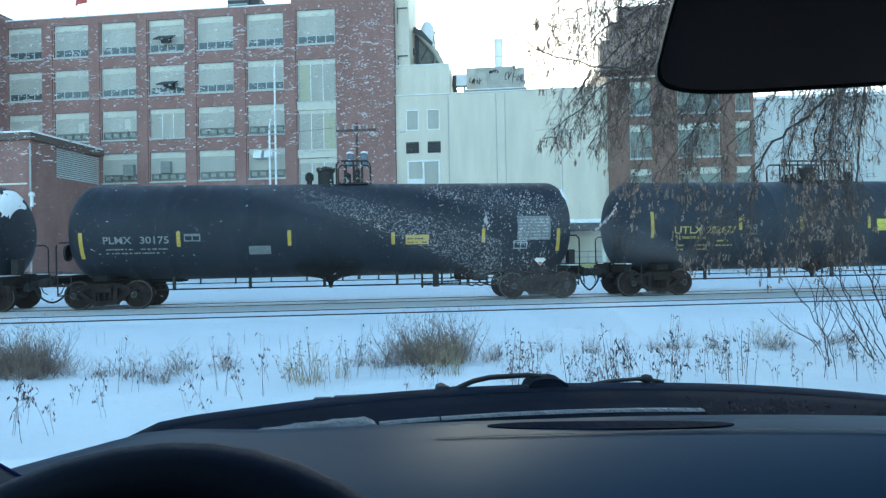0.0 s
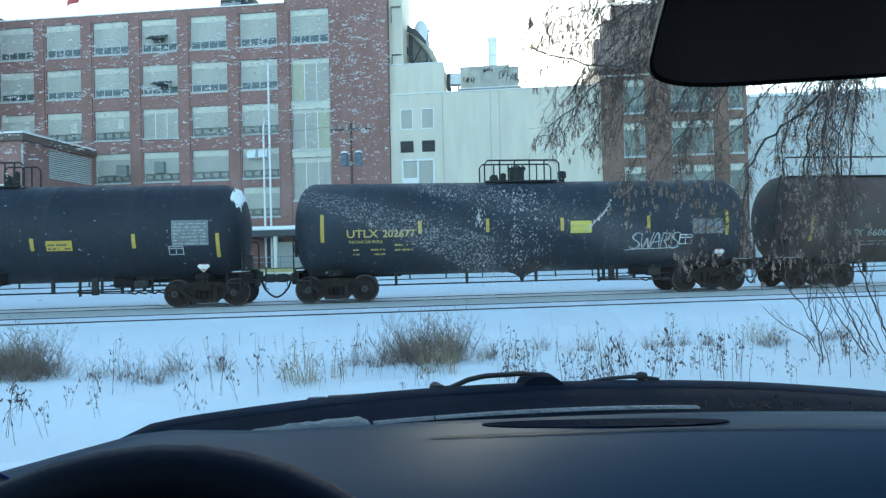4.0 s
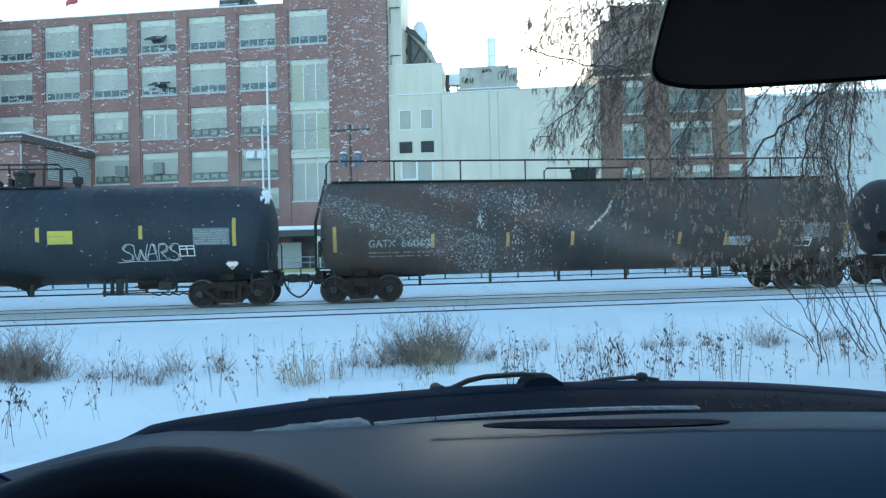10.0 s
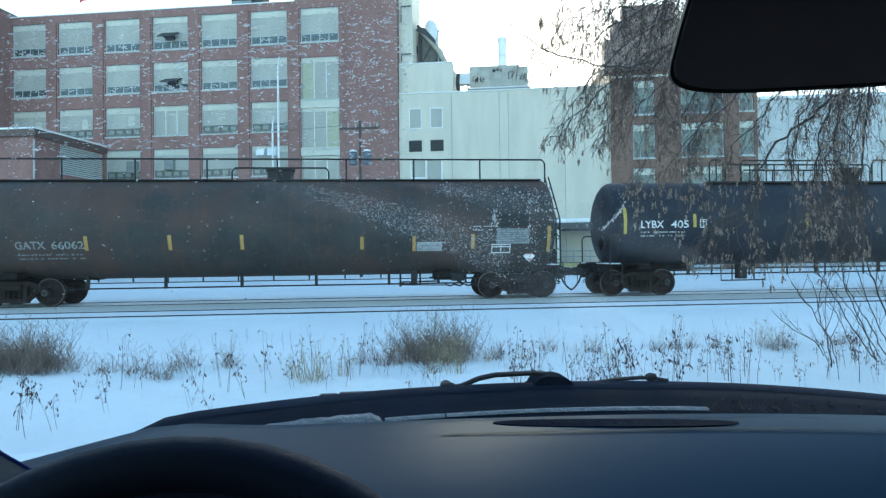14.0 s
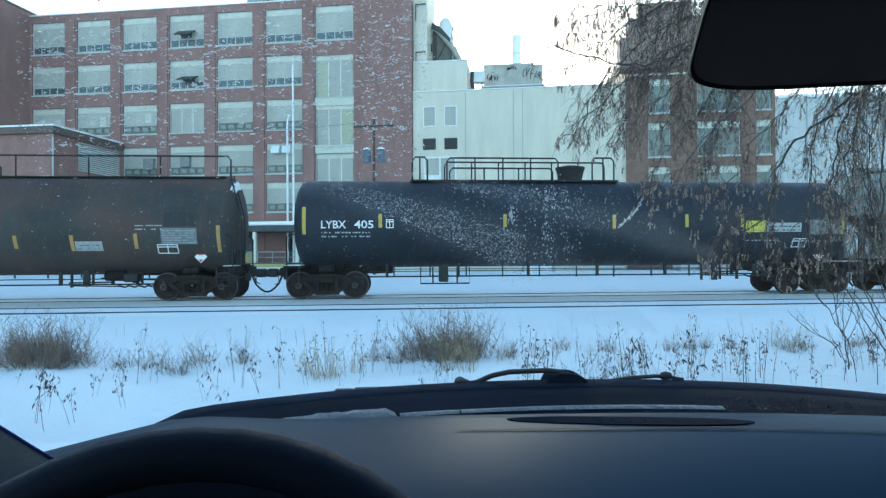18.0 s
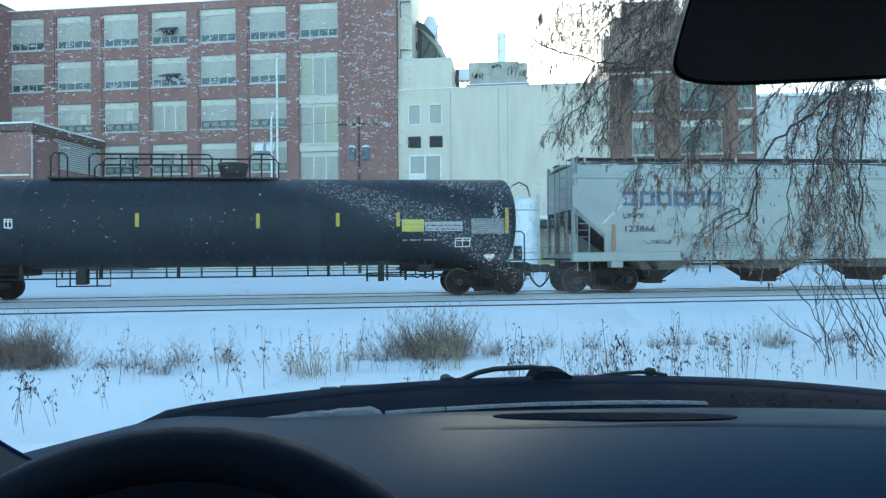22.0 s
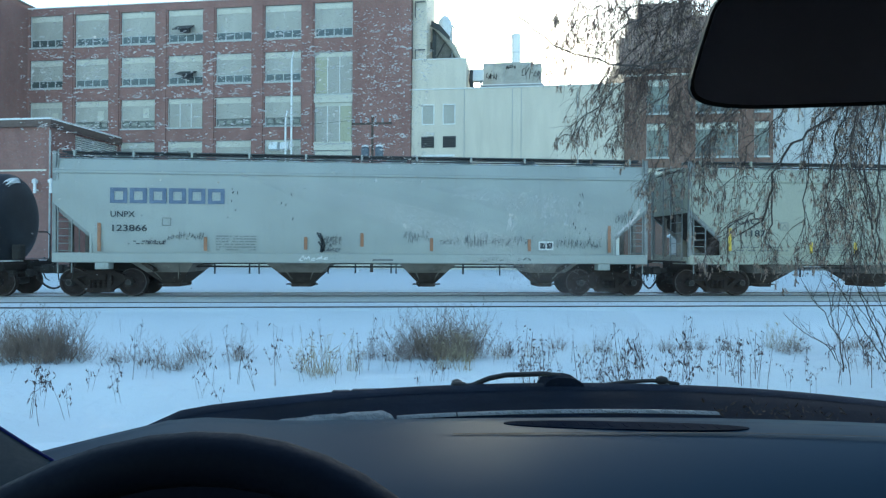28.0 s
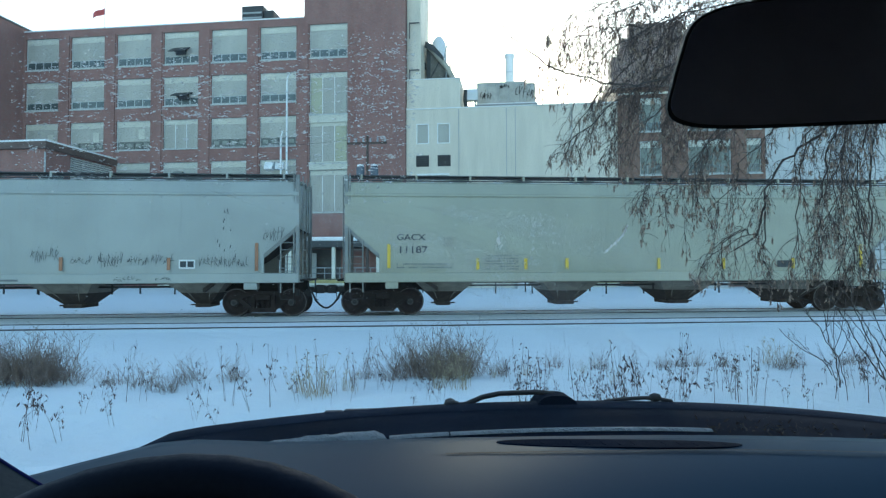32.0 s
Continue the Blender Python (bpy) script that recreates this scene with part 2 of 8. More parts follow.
FRESH_YELLOW = plain("fresh_yellow_reflector", (0.68, 0.47, 0.05), 0.45, 0, 0.1, 6, 60, 0.05)
OLD_YELLOW = plain("weathered_amber_reflector", (0.42, 0.26, 0.075), 0.6, 0, 0.2, 6, 60, 0.05)
FADED_ORANGE = plain("weathered_orange_reflector", (0.34, 0.165, 0.09), 0.6, 0, 0.2, 6, 60, 0.05)
SIGN_YELLOW = plain("yellow_notice", (0.56, 0.49, 0.05), 0.5, 0, 0.08, 4, 60, 0.0)
WHITE_PAINT = plain("white_lettering", (0.72, 0.73, 0.72), 0.6, 0, 0.12, 8, 60, 0.0)
DULL_WHITE = plain("worn_white_lettering", (0.36, 0.38, 0.38), 0.7, 0, 0.25, 9, 60, 0.0)
WORN_STENCIL = plain("worn_grey_stencil", (0.26, 0.275, 0.27), 0.7, 0, 0.5, 12, 45, 0.0)
FADED_WHITE = plain("faded_white_lettering", (0.2, 0.22, 0.225), 0.7, 0, 0.3, 9, 60, 0.0)
YELLOW_PAINT = plain("yellow_lettering", (0.44, 0.34, 0.1), 0.6, 0, 0.15, 8, 60, 0.0)
GREY_NOTICE = plain("grey_stencil_panel", (0.17, 0.185, 0.19), 0.6, 0, 0.2, 9, 50, 0.0)
PALE_NOTICE = plain("pale_notice_panel", (0.5, 0.53, 0.53), 0.6, 0, 0.12, 9, 50, 0.0)
DARK_INK = plain("dark_lettering", (0.035, 0.045, 0.055), 0.6, 0, 0.2, 9, 50, 0.0)
BLUE_INK = plain("faded_blue_lettering", (0.12, 0.165, 0.25), 0.6, 0, 0.2, 5, 40, 0.0)
RED_INK = plain("red_placard", (0.5, 0.08, 0.07), 0.5, 0, 0.1, 9, 50, 0.0)
SPRAY = plain("silver_spray_paint", (0.46, 0.48, 0.5), 0.6, 0, 0.1, 9, 50, 0.0)
BRICK = brick_mat("red_brick", (0.24, 0.117, 0.104), (0.31, 0.158, 0.141), (0.25, 0.21, 0.19))
# a paler brown than BRICK_BROWN, for the cornice and parapet
BRICK_PALE = brick_mat("paler_brown_brick", (0.3, 0.2, 0.17), (0.38, 0.265, 0.225), (0.34, 0.3, 0.27))
BRICK_BROWN = brick_mat("brown_brick", (0.17, 0.09, 0.065), (0.22, 0.12, 0.09), (0.22, 0.19, 0.16))
CREAM = plain("cream_painted_concrete", (0.68, 0.67, 0.58), 0.75, 0, 0.1, 0.8, 12)
BLIND = panel_mat("pale_translucent_glazing", (0.43, 0.43, 0.385), 0.16)
YELLOWED = panel_mat("yellowed_glazing", (0.46, 0.47, 0.34), 0.16)
WHITE_FRAME = plain("white_window_frame", (0.72, 0.74, 0.73), 0.5, 0, 0.08, 3, 30)
DARK_GLASS = plain("dark_window_glass", (0.05, 0.065, 0.068), 0.08, 0, 0.3, 1.2, 8, 0.0, 0.8)
SHEET = panel_mat("pale_green_grey_sheet_wall", (0.665, 0.62, 0.52), 0.3)
WHITE_SHEET = panel_mat("white_sheet_wall", (0.53, 0.55, 0.55), 0.3)
GALV = plain("galvanised_steel", (0.36, 0.39, 0.4), 0.5, 0.4, 0.2, 2, 20)
DARK_METAL = plain("dark_grey_metal", (0.06, 0.065, 0.07), 0.6, 0.3, 0.25, 3, 25)
ROOFING = plain("grey_roofing", (0.14, 0.14, 0.14), 0.9, 0, 0.2, 1, 10)
GLARE_WHITE = plain("glare_white_stack", (0.93, 0.92, 0.9), 0.35, 0, 0.03, 2, 25)
CHILLER = plain("pale_stained_casing", (0.46, 0.46, 0.42), 0.65, 0, 0.25, 1.2, 9, 0.1)
WHITE_STEEL = plain("white_painted_steel", (0.75, 0.78, 0.8), 0.45, 0, 0.08, 2, 25)
BARRIER = plain("yellow_barrier_paint", (0.42, 0.37, 0.15), 0.6, 0, 0.2, 3, 30)
WOOD_POLE = plain("weathered_pole_wood", (0.09, 0.07, 0.06), 0.9, 0, 0.3, 3, 30, 0.4)
BARK = plain("grey_brown_bark", (0.06, 0.048, 0.043), 0.9, 0, 0.3, 6, 60, 0.5)
TREE_TWIG = plain("fine_brown_tree_twigs", (0.075, 0.052, 0.046), 0.9, 0, 0.3, 6, 60, 0.5)
TWIG = plain("dry_brown_twigs", (0.1, 0.08, 0.068), 0.85, 0, 0.3, 5, 60, 0.0)
STRAW = leaf_mat("straw_grass", (0.34, 0.27, 0.16), (0.5, 0.42, 0.28), 0.2)
SEEDS = leaf_mat("tan_seed_keys", (0.13, 0.088, 0.072), (0.43, 0.325, 0.255), 0.3)
DRY_LEAF = leaf_mat("dark_dry_seed_heads", (0.03, 0.02, 0.022), (0.13, 0.08, 0.072), 0.1)
BRUSH = leaf_mat("grey_brush_stems", (0.12, 0.086, 0.073), (0.34, 0.255, 0.2), 0.12)
_dn = Nodes("blue_grey_dashboard_plastic")
DASH = _dn.m
_dn.link(_dn.ramp(_dn.noise(_dn.coords((0.6, 1.6, 1)), 1.4, 2), [(0.3, (0.0145, 0.034, 0.061)), (0.7, (0.021, 0.047, 0.077))]), _dn.b.inputs["Base Color"])
_dn.b.inputs["Roughness"].default_value, _dn.b.inputs["Specular IOR Level"].default_value = 0.38, 0.058
_dn.bump(_dn.noise(_dn.coords(), 900, 2), 0.05, 0.0004)
DASH_DARK = plain("black_grained_plastic", (0.0085, 0.0095, 0.014), 0.65, 0, 0.15, 4, 220, 0.12, 0.25)
LEATHER = plain("black_wheel_leather", (0.0085, 0.0125, 0.027), 0.6, 0, 0.2, 5, 180, 0.06, 0.12)
FASCIA = plain("brown_roof_fascia", (0.12, 0.085, 0.075), 0.7, 0, 0.2, 2, 20)
SHED_GREY = plain("sooty_grey_sheet", (0.17, 0.165, 0.145), 0.75, 0, 0.35, 1.6, 10, 0.2)
TRIM_GREY = plain("grey_pillar_trim", (0.026, 0.034, 0.041), 0.7, 0, 0.1, 4, 150, 0.05, 0.15)
FRINGE_BLUE = plain("deep_blue_fringe", (0.006, 0.009, 0.09), 0.5, 0, 0.1, 4, 80, 0.0, 0.2)
CAN_GREY = plain("blue_grey_transformer_paint", (0.12, 0.145, 0.18), 0.6, 0.0, 0.2, 3, 25)
DULL_FRAME = plain("dull_green_sash_paint", (0.24, 0.26, 0.25), 0.6, 0, 0.2, 3, 30)
SEAL_NAVY = plain("dull_navy_rubber", (0.0085, 0.015, 0.033), 0.8, 0, 0.35, 5, 70, 0.1, 0.08)
HOOD_PAINT = plain("dark_blue_car_paint", (0.007, 0.0115, 0.026), 0.5, 0.1, 0.3, 5, 40, 0.05)
LINER = plain("grey_headliner", (0.08, 0.082, 0.09), 0.95, 0, 0.1, 3, 80)
MIRROR_GLASS = Nodes("rear_view_mirror").m
_mg = MIRROR_GLASS.node_tree.nodes["Principled BSDF"]
_mg.inputs["Metallic"].default_value, _mg.inputs["Roughness"].default_value = 1.0, 0.3
_mg.inputs["Base Color"].default_value = (0.3, 0.31, 0.4, 1)
PANE = glass_mat("windshield_glass", (0.94, 0.96, 0.96), 0.02, 0.008)
FILM = glass_mat("dried_road_film", (1.0, 1.0, 1.0), 0.0, 0.012)


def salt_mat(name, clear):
    """Dried salt: white, lit from behind; clear sets how dim and see-through it is."""
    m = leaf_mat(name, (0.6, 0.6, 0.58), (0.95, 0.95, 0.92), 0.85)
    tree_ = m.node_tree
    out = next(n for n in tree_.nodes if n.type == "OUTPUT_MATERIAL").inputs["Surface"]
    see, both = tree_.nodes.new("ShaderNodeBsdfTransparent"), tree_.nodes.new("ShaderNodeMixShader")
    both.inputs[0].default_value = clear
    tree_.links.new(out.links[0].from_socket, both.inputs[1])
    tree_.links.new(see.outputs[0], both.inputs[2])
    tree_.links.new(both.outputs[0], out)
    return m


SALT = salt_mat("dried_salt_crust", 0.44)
# the same salt toned down, so the lower flecks look less bright
DIM_SALT = salt_mat("dimmed_dried_salt", 0.52)
OLD_CREAM = plain("aged_cream_panel", (0.57, 0.575, 0.5), 0.75, 0, 0.12, 0.8, 12)
EAST_GLASS = panel_mat("dim_green_glazing", (0.22, 0.25, 0.22), 0.16)
DIM_PANE = plain("dim_sash_glass", (0.1, 0.125, 0.125), 0.15, 0, 0.35, 0.9, 7, 0.0, 0.6)
LIT_PANE = plain("pale_sash_glass", (0.27, 0.3, 0.27), 0.3, 0, 0.25, 0.9, 7, 0.0)
SASH_GREY = plain("dark_sash_paint", (0.07, 0.075, 0.075), 0.6, 0, 0.2, 3, 30)
OLD_FRAME = plain("weathered_sash_paint", (0.46, 0.49, 0.48), 0.6, 0, 0.2, 3, 30)
WEATHERED = plain("stained_pale_sheet_metal", (0.44, 0.43, 0.37), 0.7, 0, 0.3, 1.4, 9, 0.15)
FLAG_RED = plain("red_flag_cloth", (0.45, 0.1, 0.1), 0.85, 0, 0.15, 6, 60)

# ---- mesh helpers ----


class M:
    """Vertices and faces that become one mesh."""

    def __init__(self):
        self.v, self.f = [], []

    def add(self, vs, fs):
        o = len(self.v)
        self.v += [tuple(p) for p in vs]
        self.f += [tuple(i + o for i in f) for f in fs]
        return self

    def box(self, x0, x1, y0, y1, z0, z1, c=0.0):
        """A box; c chamfers its edges."""
        c = min(c, (x1 - x0) * 0.45, (y1 - y0) * 0.45, (z1 - z0) * 0.45)
        if c <= 0:
            vs = [(x, y, z) for x in (x0, x1) for y in (y0, y1) for z in (z0, z1)]
            return self.add(vs, [(0, 1, 3, 2), (4, 6, 7, 5), (0, 4, 5, 1), (2, 3, 7, 6), (0, 2, 6, 4), (1, 5, 7, 3)])
        X, Y, Z = (x0, x1), (y0, y1), (z0, z1)
        vs, idx = [], {}
        for i in (0, 1):
            for j in (0, 1):
                for k in (0, 1):
                    sx, sy, sz = (1 - 2 * i) * c, (1 - 2 * j) * c, (1 - 2 * k) * c
                    for ax, p in enumerate(((X[i], Y[j] + sy, Z[k] + sz), (X[i] + sx, Y[j], Z[k] + sz), (X[i] + sx, Y[j] + sy, Z[k]))):
                        idx[i, j, k, ax] = len(vs)
                        vs.append(p)
        fs = []
        for ax in range(3):
            o = [a for a in range(3) if a != ax]
            for side in (0, 1):
                ring = []
                for u, w in ((0, 0), (1, 0), (1, 1), (0, 1)):
                    key = [0, 0, 0]
                    key[ax], key[o[0]], key[o[1]] = side, u, w
                    ring.append(idx[key[0], key[1], key[2], ax])
                fs.append(tuple(ring))
            for u in (0, 1):
                for w in (0, 1):
                    a, b = [0, 0, 0], [0, 0, 0]
                    a[o[0]] = b[o[0]] = u
                    a[o[1]] = b[o[1]] = w
                    b[ax] = 1
                    fs.append((idx[(*a, o[0])], idx[(*b, o[0])], idx[(*b, o[1])], idx[(*a, o[1])]))
        for i in (0, 1):
            for j in (0, 1):
                for k in (0, 1):
                    fs.append(tuple(idx[i, j, k, a] for a in range(3)))
        return self.add(vs, fs)

    def tube(self, pts, r, n=6, r2=None, cap=True):
        """A tube along points; r2: its radius at the end."""
        pts = [Vector(p) for p in pts]
        m = len(pts)
        vs, fs, up = [], [], Vector((0.31, 0.2, 0.93))
        for i, p in enumerate(pts):
            d = (pts[min(i + 1, m - 1)] - pts[max(i - 1, 0)])
            d = d.normalized() if d.length > 1e-9 else Vector((0, 0, 1))
            a = d.cross(up)
            if a.length < 0.05:
                a = d.cross(Vector((1, 0, 0)))
            a.normalize()
            b = d.cross(a)
            rr = r if r2 is None else r + (r2 - r) * i / max(1, m - 1)
            for k in range(n):
                t = 2 * math.pi * k / n
                vs.append(p + a * (rr * math.cos(t)) + b * (rr * math.sin(t)))
        for i in range(m - 1):
            for k in range(n):
                fs.append((i * n + k, i * n + (k + 1) % n, (i + 1) * n + (k + 1) % n, (i + 1) * n + k))
        if cap:
            fs += [tuple(range(n))[::-1], tuple(range((m - 1) * n, m * n))]
        return self.add(vs, fs)

    def lathe(self, prof, axis, o=(0, 0, 0), n=24):
        """Turns a profile of (distance along, radius) about an axis through o."""
        vs, fs, m = [], [], len(prof)
        for a, r in prof:
            for k in range(n):
                t = 2 * math.pi * k / n
                u, w = r * math.cos(t), r * math.sin(t)
                p = {"x": (a, u, w), "y": (w, a, u), "z": (u, w, a)}[axis]
                vs.append((p[0] + o[0], p[1] + o[1], p[2] + o[2]))
        for i in range(m - 1):
            for k in range(n):
                fs.append((i * n + k, i * n + (k + 1) % n, (i + 1) * n + (k + 1) % n, (i + 1) * n + k))
        fs += [tuple(range(n))[::-1], tuple(range((m - 1) * n, m * n))]
        return self.add(vs, fs)

    def prism(self, poly, axis, a0, a1):
        """A polygon pushed along an axis: y takes (x, z), x takes (y, z), z takes (x, y)."""
        n = len(poly)
        def at(p, a):
            return {"y": (p[0], a, p[1]), "x": (a, p[0], p[1]), "z": (p[0], p[1], a)}[axis]
        vs = [at(p, a0) for p in poly] + [at(p, a1) for p in poly]
        fs = [tuple(range(n))[::-1], tuple(range(n, 2 * n))] + [(k, (k + 1) % n, n + (k + 1) % n, n + k) for k in range(n)]
        return self.add(vs, fs)

    def beam(self, a, b, w, h):
        """A square bar between two points in the xz plane; w: thickness along y, h: its depth."""
        a, b = Vector(a), Vector(b)
        d = (b - a).normalized()
        s = Vector((-d.z, 0, d.x)) * (h / 2)
        y = Vector((0, w / 2, 0))
        vs = [a - s - y, a + s - y, a + s + y, a - s + y, b - s - y, b + s - y, b + s + y, b - s + y]
        return self.add(vs, [(0, 1, 2, 3), (7, 6, 5, 4), (0, 4, 5, 1), (1, 5, 6, 2), (2, 6, 7, 3), (3, 7, 4, 0)])

    def mesh(self, name, mat, smooth=35):
        me = bpy.data.meshes.new(name)
        me.from_pydata(self.v, [], self.f)
        fix = bmesh.new()
        fix.from_mesh(me)
        if len(self.f) < 60000:
            bmesh.ops.recalc_face_normals(fix, faces=fix.faces)
        fix.to_mesh(me)
        fix.free()
        if mat:
            me.materials.append(mat)
        if smooth:
            me.shade_smooth()
            me.set_sharp_from_angle(angle=radians(smooth))
        return me


def part(name, shape, mat, parent, label="", at=None, smooth=35):
    """One mesh object under a thing or a part. shape: an M or a ready mesh."""
    me = shape.mesh(name, mat, smooth) if isinstance(shape, M) else shape
    ob = new(name, me)
    ob.parent = parent
    if at is not None:
        ob.matrix_basis = at if isinstance(at, Matrix) else Matrix.Translation(at)
    if label:
        tagged(ob, label)
    return ob


def thing(name, label, category, at=None, group="", kind=""):
    ob = new(name)
    ob.empty_display_size = 0.2
    if at is not None:
        ob.matrix_basis = at
    return tagged(ob, label, category, group, kind)


def single(name, shape, mat, label, category="", kind="", group="", at=None, smooth=35):
    ob = part(name, shape, mat, None, "", at, smooth)
    return tagged(ob, label, category, group, kind)


def letters(text, size, mat, spacing=1.0, name="lettering"):
    """Flat letters as a mesh in the xz plane, starting at the origin, and their width."""
    cu = bpy.data.curves.new(name, "FONT")
    cu.body, cu.size, cu.space_character = text, size, spacing
    cu.resolution_u = 3
    cu.offset = size * 0.016
    ob = bpy.data.objects.new(name, cu)
    scene.collection.objects.link(ob)
    dg = bpy.context.evaluated_depsgraph_get()
    me = bpy.data.meshes.new_from_object(ob.evaluated_get(dg))
    bpy.data.objects.remove(ob)
    bpy.data.curves.remove(cu)
    wide = max(v.co.x for v in me.vertices) - min(v.co.x for v in me.vertices)
    for v in me.vertices:
        v.co = Vector((v.co.x, 0, v.co.y))
    me.materials.clear()
    me.materials.append(mat)
    return me, wide

# ---- ground: one sheet of snow out to the horizon ----


def ground_height(x, y):
    """Snow level: rail tops are at zero, the verge before the tracks is lumpy with buried weeds."""
    z = -0.16
    if y < 16.2:
        lump = noise.noise(Vector((x * 0.55, y * 0.8, 1.7))) * 0.12 + noise.noise(Vector((x * 1.6, y * 1.9, 4.1))) * 0.06
        z += lump * max(0.0, min(1.0, (13.5 - y) / 4.0)) * max(0.0, min(1.0, (y + 4) / 5.0))
        z += 0.1 * max(0.0, min(1.0, (y - 13.0) / 3.2))
    elif y < 23.8:
        z = -0.028 + 0.006 * noise.noise(Vector((x * 0.9, y * 1.3, 2.2)))
    else:
        k = max(0.0, min(1.0, (y - 24) / 8.0))
        z += k * (0.12 * noise.noise(Vector((x * 0.12, y * 0.16, 0.4))) + 0.05 * noise.noise(Vector((x * 0.5, y * 0.5, 3.3))))
    return z


def axis_steps(near, far, step, grow):
    """Cell edges, fine near zero and ever wider outwards."""
    a, d = [0.0], step
    while a[-1] < far:
        if a[-1] > near:
            d *= grow
        a.append(a[-1] + d)
    return a


gx = axis_steps(14, 2600, 0.16, 1.11)
gx = [-v for v in gx[:0:-1]] + gx
gy = [-v for v in axis_steps(2, 900, 0.5, 1.25)[:0:-1]] + [i * 0.14 for i in range(int(16 / 0.14))]
gy += [16.0 + 0.16 * i for i in range(56)] + [24.9 + v for v in axis_steps(2, 3000, 0.4, 1.12)]
sheet = M()
sheet.v = [(x, y, ground_height(x, y)) for y in gy for x in gx]
nx = len(gx)
sheet.f = [(j * nx + i, j * nx + i + 1, (j + 1) * nx + i + 1, (j + 1) * nx + i) for j in range(len(gy) - 1) for i in range(nx - 1)]
single("ground", sheet, SNOW, "smooth bluish snow over the whole yard and verge", kind="structure", smooth=0)

# ---- two tracks ----
RAIL_PROFILE = [(-0.036, 0.0), (0.036, 0.0), (0.037, -0.035), (0.012, -0.05), (0.012, -0.11), (0.07, -0.13), (0.07, -0.15),
                (-0.07, -0.15), (-0.07, -0.13), (-0.012, -0.11), (-0.012, -0.05), (-0.037, -0.035)]


def track(label, y0):
    root = thing("railway_track", label, "track", Matrix.Translation((0, y0, 0)), kind="structure")
    for side in (-1, 1):
        rail = M()
        prof = [(p[0] + side * 0.7525, p[1]) for p in RAIL_PROFILE]
        rail.prism(prof, "x", -240, 240)
        part("rail", rail, RAIL, root)
    cap = M()
    cap.box(-240, 240, -0.66, 0.66, -0.15, -0.013, 0.01)
    part("packed_snow", cap, SNOW_CAP, root)
    return root


track("steel railway track half buried in snow, carrying the train", 21.4)
track("empty steel railway track half buried in snow", 17.4)
bed = M()
for i in range(400):
    x0 = -200 + i
    bed.add([(x0, 18.2, -0.016), (x0 + 1, 18.2, -0.016), (x0 + 1, 20.6, -0.014), (x0, 20.6, -0.014)], [(0, 1, 2, 3)])
bed.box(-200, 200, 18.2, 20.6, -0.2, -0.062)
single("track_bed", bed, DIRTY_SNOW, "grey trampled snow and ballast between the two tracks", kind="structure", smooth=0)

# ---- factory behind the tracks; x runs along its front, y goes into it ----
FRONT = pose(0, 62, -0.2, 0, 0, -12.1)


def on_front(x, y, z, rz=0):
    return FRONT @ pose(x, y, z, 0, 0, rz)


def wall_with_openings(m, x0, x1, z0, z1, y0, y1, holes):
    """A wall slab between y0 and y1 with rectangular holes (x0, x1, z0, z1) cut right through."""
    xs = sorted({x0, x1, *[h[0] for h in holes], *[h[1] for h in holes]})
    zs = sorted({z0, z1, *[h[2] for h in holes], *[h[3] for h in holes]})
    def solid(xa, xb, za, zb):
        cx, cz = (xa + xb) / 2, (za + zb) / 2
        return not any(h[0] < cx < h[1] and h[2] < cz < h[3] for h in holes)
    for i in range(len(xs) - 1):
        run = None
        for k in range(len(zs) - 1):
            if solid(xs[i], xs[i + 1], zs[k], zs[k + 1]):
                run = (run[0], zs[k + 1]) if run else (zs[k], zs[k + 1])
            if run and (k == len(zs) - 2 or not solid(xs[i], xs[i + 1], zs[k + 1], zs[k + 2])):
                m.box(xs[i], xs[i + 1], y0, y1, run[0], run[1])
                run = None
    return m


